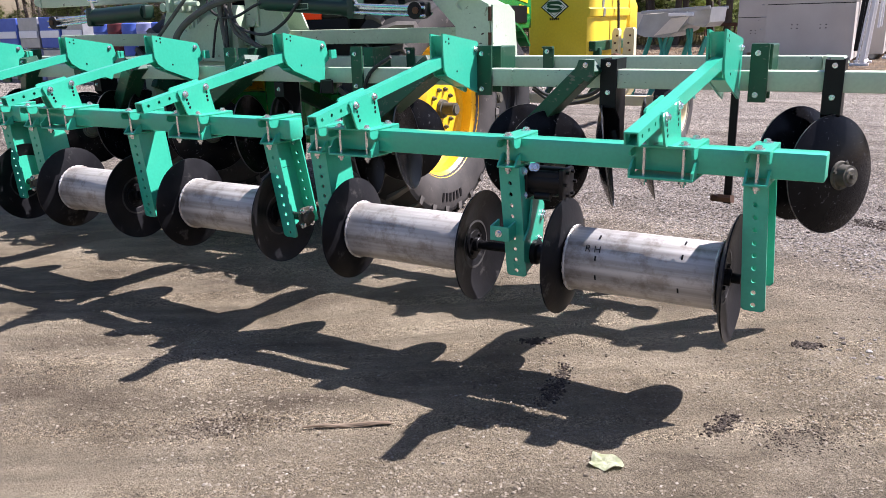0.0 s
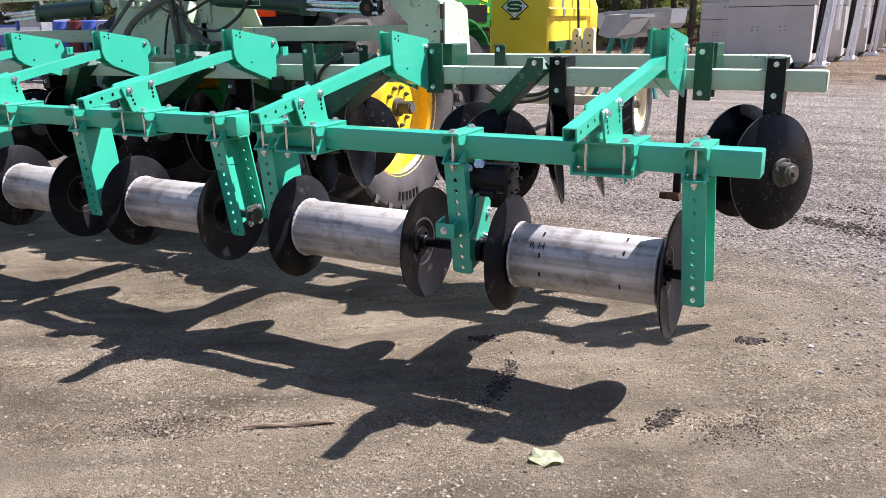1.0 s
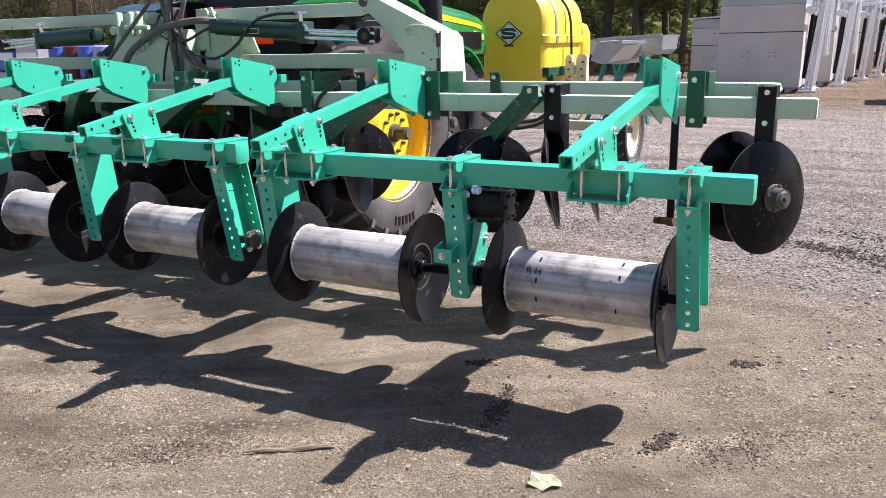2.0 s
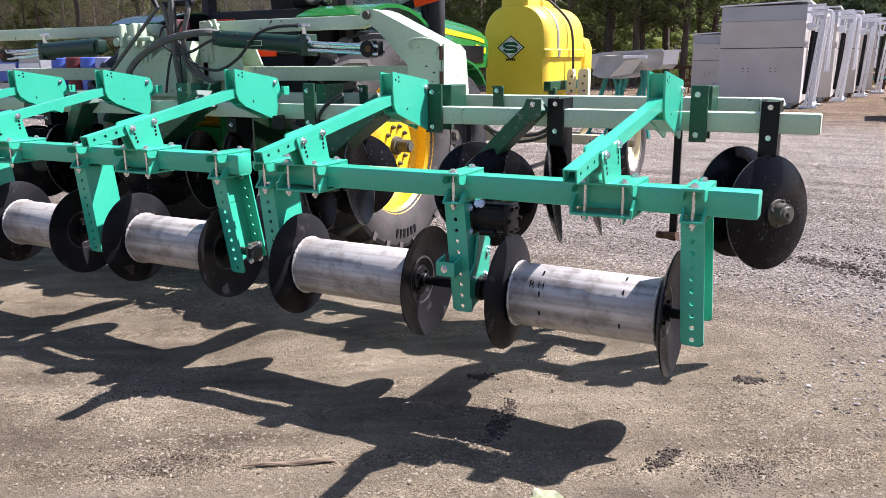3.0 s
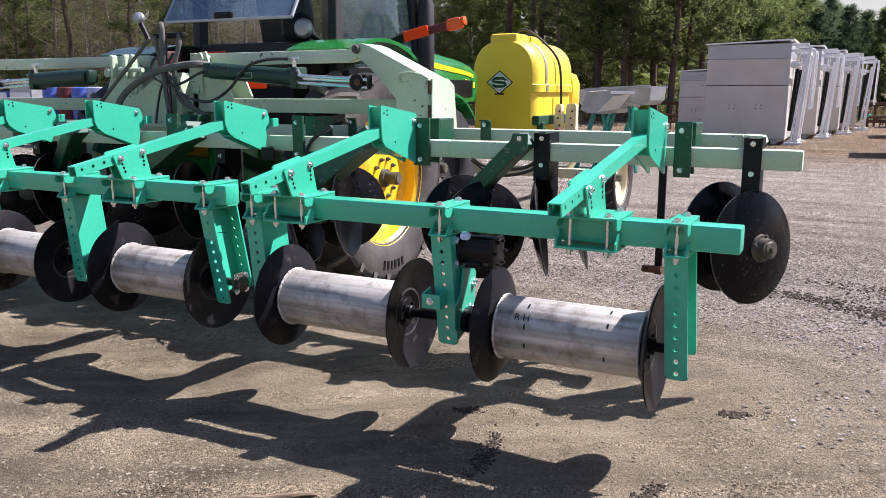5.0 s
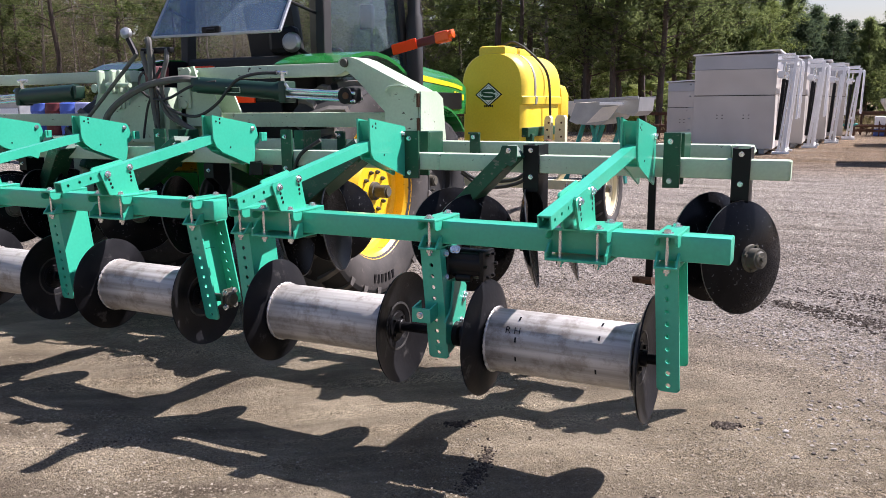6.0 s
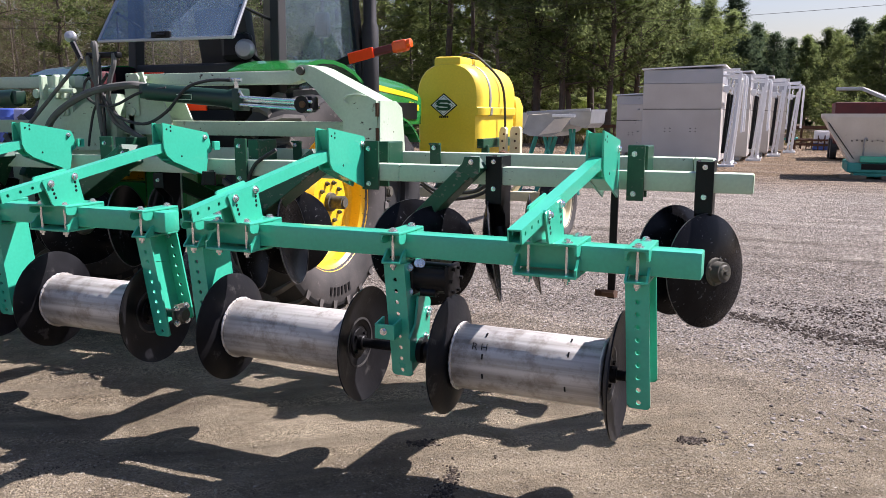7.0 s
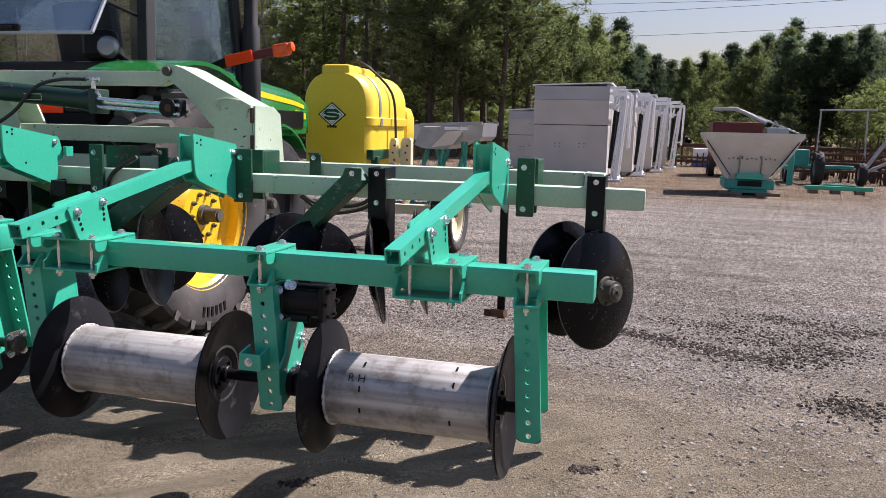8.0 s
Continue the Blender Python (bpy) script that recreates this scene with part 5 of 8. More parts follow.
def wheel(centre, r, rim_r, width, rim_mat, parent, out, lugs=22, hub_len=0.10, dish=0.10, bolts=10, writing=True, nut_at=0.405, hub_r=1.0, rubber=None):
    """A tractor wheel: tyre with chevron lugs, dished rim, hub and nuts. out: +1 when its outer face looks along +x."""
    c = Vector(centre)
    hw = width / 2
    b = bmesh.new()
    prof = [(rim_r * 0.985, -hw * 0.72), (rim_r * 1.05, -hw * 0.86), (rim_r * 1.2, -hw * 0.99), (r * 0.86, -hw), (r * 0.935, -hw * 0.93), (r * 0.965, -hw * 0.55),
            (r * 0.972, 0), (r * 0.965, hw * 0.55), (r * 0.935, hw * 0.93), (r * 0.86, hw), (rim_r * 1.2, hw * 0.99), (rim_r * 1.05, hw * 0.86), (rim_r * 0.985, hw * 0.72)]
    lathe(b, prof, c, (out, 0, 0), 72)
    tyre = part("tyre", b, rubber or RUBBER, parent, "dusty black tyre with grey lugs", smooth=True)
    # dark band: shade in the grooves, put into the colour
    band_ = bmesh.new()
    lathe(band_, [(r * 0.86, -hw * 1.004), (r * 0.94, -hw * 0.935), (r * 0.968, -hw * 0.55), (r * 0.974, 0), (r * 0.968, hw * 0.55), (r * 0.94, hw * 0.935), (r * 0.905, hw * 0.985)],
          c, (out, 0, 0), 72)
    part("tread_base", band_, BLACK_RUBBER, tyre, "dark tread between the lugs", smooth=True)
    lb = bmesh.new()
    for k in range(lugs):
        for s in (-1, 1):
            a0 = 2 * math.pi * (k + (0.5 if s > 0 else 0)) / lugs
            pts = []
            for u, da in ((0.04, 0.16), (0.55, 0.07), (1.02, 0.0)):
                a = a0 + da * 22 / lugs
                pts.append((u * hw * s, a))
            for (u0, aa), (u1, ab) in zip(pts, pts[1:]):
                th = 0.042 * 22 / lugs
                vs = []
                for u, a in ((u0, aa), (u1, ab)):
                    drop = 0.055 * (abs(u) / hw) ** 3
                    for rr, q in ((r * 0.945 - drop, th), (r * 1.018 - drop, th * 0.62)):
                        for sg in (-1, 1):
                            vs.append(lb.verts.new(c + Vector((u * out, (rr) * math.cos(a + sg * q), (rr) * math.sin(a + sg * q)))))
                A, B = vs[:4], vs[4:]
                for f in ((A[0], A[1], A[3], A[2]), (B[0], B[2], B[3], B[1]), (A[0], A[2], B[2], B[0]), (A[1], B[1], B[3], A[3]), (A[2], A[3], B[3], B[2])):
                    lb.faces.new(f)
    tread = part("tread", lb, rubber or LUG, tyre)
    tread["kind"] = "stuff"
    rb = bmesh.new()
    o = out
    rim = [(rim_r * 0.99, hw * 0.70), (rim_r * 1.045, hw * 0.74), (rim_r * 1.05, hw * 0.80), (rim_r * 1.02, hw * 0.80), (rim_r * 0.985, hw * 0.70),
           (rim_r * 0.94, hw * 0.60), (rim_r * 0.93, hw * 0.25), (rim_r * 0.86, hw * 0.18), (rim_r * 0.84, hw * 0.10),
           (rim_r * 0.60, hw * 0.10 + dish * 0.4), (rim_r * 0.45, hw * 0.10 + dish), (0.0, hw * 0.10 + dish)]
    lathe(rb, rim, c, (o, 0, 0), 64)
    lathe(rb, [(rim_r * 0.93, hw * 0.25), (rim_r * 0.93, -hw * 0.6), (rim_r * 1.04, -hw * 0.78)], c, (o, 0, 0), 64)
    rm = part("rim", rb, rim_mat, parent, smooth=True)
    xo = hw * 0.10 + dish
    for k in range(bolts):
        a = 2 * math.pi * k / bolts
        nb = bmesh.new()
        p = c + Vector((o * xo, rim_r * nut_at * math.cos(a), rim_r * nut_at * math.sin(a)))
        cyl(nb, p, p + Vector((o * 0.018, 0, 0)), rim_r * 0.032, seg=6)
        cyl(nb, p, p + Vector((o * 0.034, 0, 0)), rim_r * 0.017, seg=8)
        part("wheel_nut", nb, HUBS, rm)
    hb = bmesh.new()
    cyl(hb, c + Vector((o * (xo - 0.05), 0, 0)), c + Vector((o * (xo + 0.03), 0, 0)), rim_r * 0.24 * hub_r, rim_r * 0.20 * hub_r, seg=28)
    cyl(hb, c + Vector((o * (xo + 0.03), 0, 0)), c + Vector((o * (xo + hub_len), 0, 0)), rim_r * 0.145 * hub_r, seg=24)
    cyl(hb, c + Vector((o * (xo + hub_len), 0, 0)), c + Vector((o * (xo + hub_len + 0.012), 0, 0)), rim_r * 0.11 * hub_r, seg=24)
    part("hub", hb, HUBS, rm, smooth=True)
    if writing:
        for k in range(6):
            wb = bmesh.new()
            a = -math.pi * 0.5 - 0.03 + (k - 2.5) * 0.080
            rr = (rim_r * 1.2 + r * 0.86) / 2
            p = c + Vector((o * hw * 1.0, rr * math.cos(a), rr * math.sin(a)))
            rad = Vector((0, math.cos(a), math.sin(a)))
            beam(wb, p - rad * 0.034, p + rad * 0.034, 0.026, 0.008, 0.0, up=(1, 0, 0))
            part("raised_mark", wb, BLACK, tyre)
    return tyre


# lugs coloured paler than the grooves to paint their lit faces
LUG = surface("grey_tyre_lug", (0.075, 0.068, 0.062), (0.15, 0.135, 0.122), 0.8, 0, 6, 60, 0.3)
wheel((-3.10, 2.30, 0.845), 0.865, 0.530, 0.47, RIM_YELLOW, tractor, 1, 24, hub_len=0.13, dish=0.12, nut_at=0.29, hub_r=0.66)
wheel((-5.40, 2.30, 0.845), 0.865, 0.530, 0.47, RIM_YELLOW, tractor, -1, 24, hub_len=0.12, dish=0.10, writing=False)
# front tyres and rims coloured dark, not yellow, to paint the shade there
wheel((-3.735, 4.70, 0.69), 0.70, 0.40, 0.30, DARK_TRIM, tractor, 1, 20, rubber=BLACK_RUBBER, dish=-0.02, bolts=8, writing=False)
wheel((-4.765, 4.70, 0.69), 0.70, 0.40, 0.30, DARK_TRIM, tractor, -1, 20, rubber=BLACK_RUBBER, dish=-0.02, bolts=8, writing=False)

# axle, transmission and belly
for name, lo, hi in (("transmission", (TX - 0.28, 2.0, 0.55), (TX + 0.28, 4.4, 1.15)), ("engine", (TX - 0.25, 4.3, 0.70), (TX + 0.27, 5.9, 1.30)),
                     ("rear_axle", (-5.3, 2.2, 0.74), (-3.2, 2.40, 0.95)), ("front_axle", (-4.7, 4.6, 0.58), (-3.8, 4.8, 0.76)),
                     ("fuel_tank", (-3.95, 2.9, 0.60), (-3.60, 4.1, 1.15)), ("step", (-3.75, 3.2, 0.45), (-3.45, 3.6, 0.52))):
    b = bmesh.new()
    box(b, lo, hi, 0.04)
    part(name, b, TRACTOR_GREEN if name != "fuel_tank" else BLACK, tractor)

# hood, with the stripe along its side
def hood_section(y):
    k = (y - 4.35) / 1.65
    top = 2.025 - 0.145 * k - 0.10 * max(0, k - 0.75) * 4 * max(0, k - 0.75)
    w = 0.375 - 0.02 * k
    return [(-w, 1.40), (-w, top - 0.13), (-w * 0.93, top - 0.09), (-w * 0.72, top - 0.02), (0, top), (w * 0.72, top - 0.02), (w * 0.93, top - 0.09), (w, top - 0.13), (w, 1.40)]


hb = bmesh.new()
rings = []
for i in range(13):
    y = 4.10 + 1.95 * i / 12
    rings.append([hb.verts.new((TX + x, y, z)) for x, z in hood_section(y)])
for A, B in zip(rings, rings[1:]):
    for k in range(8):
        hb.faces.new((A[k], A[k + 1], B[k + 1], B[k]))
hb.faces.new(rings[-1])
hb.faces.new(rings[0])
hood = part("hood", hb, TRACTOR_GREEN, tractor, "glossy green engine hood", smooth=True)
sb = bmesh.new()
prev = None
for i in range(15):
    y = 4.14 + 1.80 * i / 14
    sec = hood_section(y)
    x, z = sec[7]
    row = [sb.verts.new((TX + x + 0.006, y, z - 0.01)), sb.verts.new((TX + x + 0.006, y, z - 0.085 + 0.03 * i / 14)),
           sb.verts.new((TX + x + 0.001, y, z - 0.085 + 0.03 * i / 14)), sb.verts.new((TX + x + 0.001, y, z - 0.01))]
    if prev:
        for k in range(4):
            sb.faces.new((prev[k], prev[(k + 1) % 4], row[(k + 1) % 4], row[k]))
    prev = row
part("side_stripe", sb, STRIPE, hood, "yellow side stripe")
for k in range(4):
    mk = bmesh.new()
    y = 5.70 + 0.075 * k
    sec = hood_section(y)
    box(mk, (TX + sec[7][0] + 0.002, y, sec[7][1] - 0.175), (TX + sec[7][0] + 0.008, y + 0.05, sec[7][1] - 0.105), 0.0)
    part("hood_mark", mk, STRIPE, hood)
for s in (1, -1):
    gv = bmesh.new()
    box(gv, (TX + s * 0.366 - 0.006, 5.05, 1.46), (TX + s * 0.366 + 0.006, 5.90, 1.655), 0.004)
    part("side_vent", gv, BLACK, hood)
    ff = bmesh.new()
    for k in range(12):
        a0, a1 = radians(40 + 10 * k), radians(40 + 10 * (k + 1))
        pts = [(4.68 + 0.81 * math.cos(a), 0.70 + 0.81 * math.sin(a)) for a in (a0, a1)]
        q = [(4.68 + 0.785 * math.cos(a), 0.70 + 0.785 * math.sin(a)) for a in (a1, a0)]
        prism(ff, pts + q, yz(TX + s * 0.545 - 0.145), 0.0, 0.29)
    bmesh.ops.remove_doubles(ff, verts=ff.verts, dist=1e-4)
    part("front_fender", ff, TRACTOR_GREEN, tractor)

# cab
CX0, CX1, CY0, CY1, CZ0, CZ1 = -4.98, -3.50, 2.46, 3.95, 1.55, 3.02
for x, y, x1, y1, w in ((CX0, CY0, CX0 + 0.02, CY0 + 0.06, 0.085), (CX1, CY0, CX1 - 0.02, CY0 + 0.06, 0.085), (CX0 + 0.04, CY1, CX0 + 0.10, CY1 - 0.15, 0.07),
                        (CX1 - 0.04, CY1, CX1 - 0.10, CY1 - 0.15, 0.07)):
    b = bmesh.new()
    beam(b, (x, y, CZ0), (x1, y1, CZ1), w, w * 1.3, 0.012, up=(0, 1, 0))
    part("cab_post", b, DARK_TRIM, tractor)
b = bmesh.new()
box(b, (CX0 - 0.06, CY0 - 0.12, CZ1), (CX1 + 0.06, CY1 + 0.10, CZ1 + 0.22), 0.07)
part("cab_roof", b, TRACTOR_GREEN, tractor, smooth=True)
b = bmesh.new()
box(b, (CX0 + 0.05, CY0 - 0.02, 1.10), (CX1 - 0.05, CY1, 1.62), 0.03)
part("cab_base", b, DARK_TRIM, tractor)
b = bmesh.new()
box(b, (CX0 + 0.02, CY0 - 0.03, 1.60), (CX1 - 0.02, CY0 + 0.05, 1.93), 0.02)
part("rear_panel", b, DARK_TRIM, tractor)
b = bmesh.new()
beam(b, (CX1 - 0.10, CY0 + 0.05, 1.9), (CX1 - 0.13, CY0 + 0.10, CZ1), 0.10, 0.05, 0.01, up=(0, 1, 0))
part("post_lining", b, TAN_TRIM, tractor)


def pane(name, pts, t=0.006):
    bm = bmesh.new()
    P = [Vector(p) for p in pts]
    n = (P[1] - P[0]).cross(P[2] - P[0]).normalized() * t
    a = [bm.verts.new(p) for p in P]
    c = [bm.verts.new(p + n) for p in P]
    bm.faces.new(a)
    bm.faces.new(c[::-1])
    for i in range(len(P)):
        j = (i + 1) % len(P)
        bm.faces.new((a[i], a[j], c[j], c[i]))
    ob = part(name, bm, DUST_SKY_GLASS if name == "rear_window" else SIDE_GLASS if pts[0][0] > -3.6 else GLASS, tractor)
    ob.visible_shadow = False
    return ob


pane("side_glass", [(CX1, CY0 + 0.10, 1.64), (CX1 - 0.03, CY1 - 0.08, 1.64), (CX1 - 0.09, CY1 - 0.20, CZ1 - 0.03), (CX1 - 0.02, CY0 + 0.14, CZ1 - 0.03)])
pane("side_glass", [(CX0, CY0 + 0.10, 1.64), (CX0 + 0.03, CY1 - 0.08, 1.64), (CX0 + 0.09, CY1 - 0.20, CZ1 - 0.03), (CX0 + 0.02, CY0 + 0.14, CZ1 - 0.03)])
pane("windscreen", [(CX0 + 0.08, CY1 - 0.02, 1.75), (CX1 - 0.08, CY1 - 0.02, 1.75), (CX1 - 0.13, CY1 - 0.16, CZ1 - 0.03), (CX0 + 0.13, CY1 - 0.16, CZ1 - 0.03)])
# rear window, swung open on its top hinges
WB = [Vector((-4.646, 1.75, 2.062)), Vector((-3.385, 1.75, 2.052))]
WT = [Vector((-4.79, 2.46, 2.96)), Vector((-3.52, 2.46, 2.96))]
pane("rear_window", [WB[0], WB[1], WT[1], WT[0]])
fr = bmesh.new()
beam(fr, WB[0], WB[1], 0.022, 0.022, 0.005)
beam(fr, WB[1], WT[1], 0.022, 0.022, 0.005)
beam(fr, WB[0], WT[0], 0.022, 0.022, 0.005)
part("window_edge", fr, GREY_STEEL, tractor, "grey window edge trim")
for s in (0, 1):
    gs = bmesh.new()
    x = (CX0 + 0.06, CX1 - 0.06)[s]
    cyl(gs, (x, CY0 + 0.02, 2.25), (WB[s].x + (0.03, -0.06)[s], 1.93, 2.29), 0.012, seg=10)
    part("gas_strut", gs, BLACK, tractor)
hd = bmesh.new()
cyl(hd, (-4.06, 1.735, 2.088), (-3.98, 1.735, 2.088), 0.013, seg=10)
box(hd, (-4.12, 1.735, 2.065), (-3.94, 1.76, 2.115), 0.008)
part("window_latch", hd, BLACK, tractor)
# seat, wheel and levers in the cab
b = bmesh.new()
box(b, (-4.52, 2.95, 1.62), (-4.00, 3.40, 1.80), 0.06)
part("seat_cushion", b, DARK_TRIM, tractor, smooth=True)
b = bmesh.new()
beam(b, (-4.30, 2.93, 1.75), (-4.30, 2.80, 2.42), 0.56, 0.13, 0.05, up=(0, -1, 0))
part("seat_back", b, DARK_TRIM, tractor, smooth=True)
b = bmesh.new()
lathe(b, [(0.19 + 0.016 * math.cos(a), 0.016 * math.sin(a)) for a in [k * math.pi / 4 for k in range(8)]], (-4.26, 3.55, 1.98), (0, -0.45, 0.9), 28, close=True)
cyl(b, (-4.26, 3.62, 1.60), (-4.26, 3.55, 1.98), 0.03, seg=10)
part("steering_wheel", b, BLACK, tractor)
b = bmesh.new()
box(b, (-3.86, 2.75, 1.62), (-3.62, 3.55, 1.92), 0.04)
part("control_console", b, DARK_TRIM, tractor, smooth=True)
b = bmesh.new()
box(b, (-3.72, 3.35, 2.20), (-3.58, 3.42, 2.42), 0.02)
part("monitor", b, BLACK, tractor)
# rear fenders over the wheels
for s in (1, -1):
    b = bmesh.new()
    x0, x1 = (-3.54, -2.93) if s > 0 else (-5.56, -4.96)
    for k in range(6):
        a0, a1 = radians(60 + 9 * k), radians(60 + 9 * (k + 1))
        R0 = 1.06
        pts = [(2.30 + R0 * math.cos(a), 0.86 + R0 * math.sin(a)) for a in (a0, a1)]
        q = [(2.30 + (R0 - 0.03) * math.cos(a), 0.86 + (R0 - 0.03) * math.sin(a)) for a in (a1, a0)]
        prism(b, pts + q, yz(x0), 0.0, x1 - x0)
    bmesh.ops.remove_doubles(b, verts=b.verts, dist=1e-4)
    fd = part("rear_fender", b, TRACTOR_GREEN, tractor, "glossy green rear fender", smooth=True)
    sd = bmesh.new()
    xin = -3.56 if s > 0 else -4.96
    arc = [(2.30 + 1.05 * math.cos(radians(a)), 0.86 + 1.05 * math.sin(radians(a))) for a in range(60, 115, 9)]
    prism(sd, arc + [(2.05, 1.12), (2.75, 1.12)], yz(xin), 0.0, 0.02)
    part("fender_side", sd, BLACK, fd)
# lamps
b = bmesh.new()
lathe(b, [(0.0, 0.035), (0.06, 0.028), (0.078, 0.005), (0.080, -0.02), (0.04, -0.06), (0.0, -0.065)], (-3.70, 2.30, 2.020), (0.25, -1, 0.05), 28)
part("work_lamp", b, GREY_STEEL, tractor, "round work lamp with a pale lens", smooth=True)
b = bmesh.new()
cyl(b, (-3.70, 2.36, 1.99), (-3.66, 2.46, 1.92), 0.02, seg=10)
box(b, (-3.98, 2.34, 1.93), (-3.72, 2.48, 2.16), 0.05)
part("lamp_bracket", b, BLACK, tractor)
b = bmesh.new()
beam(b, (-3.44, 2.98, 1.865), (-3.10, 2.98, 1.985), 0.05, 0.075, 0.015)
arm_s = part("signal_arm", b, BLACK, tractor)
b = bmesh.new()
beam(b, (-3.135, 2.945, 1.970), (-2.90, 2.945, 2.020), 0.02, 0.088, 0.008)
part("reflector", b, ORANGE, arm_s, "bright orange reflector strip")
b = bmesh.new()
beam(b, (-3.10, 2.98, 1.985), (-2.66, 2.98, 2.065), 0.05, 0.065, 0.015)
part("arm_tip", b, RED, arm_s, "dark red signal arm end")
b = bmesh.new()
beam(b, (-2.735, 2.975, 2.050), (-2.60, 2.975, 2.072), 0.075, 0.095, 0.02)
part("signal_lamp", b, AMBER, arm_s, "amber signal lamp")
b = bmesh.new()
lathe(b, [(0.0, -0.02), (0.036, -0.015), (0.036, 0.012), (0.0, 0.022)], (-2.585, 2.975, 2.085), (1, 0, 0.2), 18)
part("lamp_cap", b, AMBER, arm_s)
b = bmesh.new()
box(b, (-5.0, 2.0, 1.545), (-3.60, 2.06, 1.612), 0.01)
tl = part("tail_lamp_bar", b, BLACK, tractor)
for x in (-3.96, -4.75):
    b = bmesh.new()
    box(b, (x - 0.20, 1.985, 1.540), (x + 0.12, 2.0, 1.608), 0.01)
    part("tail_lamp", b, ORANGE, tl, "orange tail lamp")
b = bmesh.new()
box(b, (-4.85, 2.30, 1.80), (-4.55, 2.34, 1.86), 0.01)
part("rear_reflector", b, ORANGE, tractor)
# exhaust stack
b = bmesh.new()
lathe(b, [(0.055, 0.0), (0.075, 0.03), (0.080, 0.06), (0.080, 0.72), (0.062, 0.76), (0.062, 1.55), (0.052, 1.55), (0.052, 0.7), (0.0, 0.7)], (-3.45, 3.92, 1.62), (0, 0, 1), 28)
part("exhaust_pipe", b, DARK_TRIM, tractor, "black exhaust stack", smooth=True)
b = bmesh.new()
cyl(b, (-3.62, 4.02, 1.50), (-3.45, 3.92, 1.66), 0.055, seg=16)
part("exhaust_elbow", b, BLACK, tractor)



# ---- trailed sprayer with the yellow tank ----
sprayer = thing("trailed_sprayer", (-3.3, 7.0, 0), "trailed sprayer with a yellow plastic tank on cream wheels", "sprayer")


def tank_scale(u):
    """How far the tank's outline draws in towards its rounded ends; u from 0 to 1 of its length."""
    end = min(u, 1 - u) / 0.085
    return 1 - 0.13 * (1 - min(1.0, end)) ** 2


TXC, TY0, TL, TZ0, TZ1 = -3.690, 6.40, 1.45, 1.02, 2.165
TW, SHOULDER = 0.455, 1.72


def tank_outline(k, grow=0.0):
    """The tank's cross section: straight sides, a moulded ridge and a rounded top."""
    w = TW * k + grow
    side = [(w * 0.95, TZ0), (w * 0.95, 1.50), (w * 0.985 + 0.02, 1.515), (w + 0.022, 1.60), (w * 0.99, 1.615), (w, SHOULDER)]
    arc = [(w * math.cos(radians(a)) ** 0.82, SHOULDER + (TZ1 + grow - SHOULDER - 0.20 * (1 - k)) * math.sin(radians(a)) ** 0.82) for a in range(10, 90, 10)]
    right = side + arc
    return [(-x, z) for x, z in right] + [(0, TZ1 + grow - 0.20 * (1 - k))] + [(x, z) for x, z in reversed(right)]


tb = bmesh.new()
rings = []
for i in range(31):
    u = i / 30
    u = u * u * (3 - 2 * u) if 0 < i < 30 else u
    rings.append([tb.verts.new((TXC + x, TY0 + TL * u, z)) for x, z in tank_outline(tank_scale(u))])
N = len(rings[0])
for A, B in zip(rings, rings[1:]):
    for j in range(N):
        tb.faces.new((A[j], A[(j + 1) % N], B[(j + 1) % N], B[j]))
tb.faces.new(rings[0][::-1])
tb.faces.new(rings[-1])
tank = part("tank", tb, TANK, sprayer, "yellow moulded plastic tank", smooth=True)
lb = bmesh.new()
for y0, y1, x0, x1, h in ((0.03, 0.46, -0.205, 0.17, 0.074), (0.50, 0.98, -0.25, 0.16, 0.070)):
    box(lb, (TXC + x0, TY0 + y0, TZ1 - 0.16), (TXC + x1, TY0 + y1, TZ1 + h), 0.040)
part("tank_boss", lb, TANK, tank, smooth=True)
lid = bmesh.new()
lathe(lid, [(0.12, 0.0), (0.13, 0.01), (0.13, 0.025), (0.10, 0.035), (0.0, 0.037)], (TXC + 0.03, TY0 + 0.80, TZ1 + 0.068), (0, 0, 1), 28)
part("tank_lid", lid, BLACK, tank, smooth=True)
fun = bmesh.new()
box(fun, (TXC + 0.02, TY0 + 1.46, 1.15), (TXC + TW + 0.02, TY0 + 1.84, 1.80), 0.17)
part("rinse_tank", fun, TANK, sprayer, "small yellow rinse tank", smooth=True)
for y in (TY0 + 0.34,):
    st = bmesh.new()
    pts = [(TXC + x, y, z) for x, z in tank_outline(tank_scale((y - TY0) / TL), 0.004) if z > 1.2]
    for p, q in zip(pts, pts[1:]):
        beam(st, p, q, 0.065, 0.008, 0.0, up=(Vector(p) + Vector(q)) / 2 - Vector((TXC, y, 1.55)))
    part("strap", st, GREY_STEEL, sprayer, "grey steel tank strap")
hs = bmesh.new()
sweep(hs, [(TXC - 0.08, TY0 + 0.55, TZ1 + 0.10), (TXC + 0.06, TY0 + 0.55, TZ1 + 0.15), (TXC + 0.26, TY0 + 0.60, TZ1 + 0.03), (TXC + TW + 0.02, TY0 + 0.72, 1.92), (TXC + TW + 0.06, TY0 + 0.76, 1.5),
           (TXC + TW + 0.05, TY0 + 0.78, 1.1), (TXC + TW + 0.02, TY0 + 0.8, 0.95)], 0.016)
part("hose", hs, HOSE, sprayer, smooth=True)
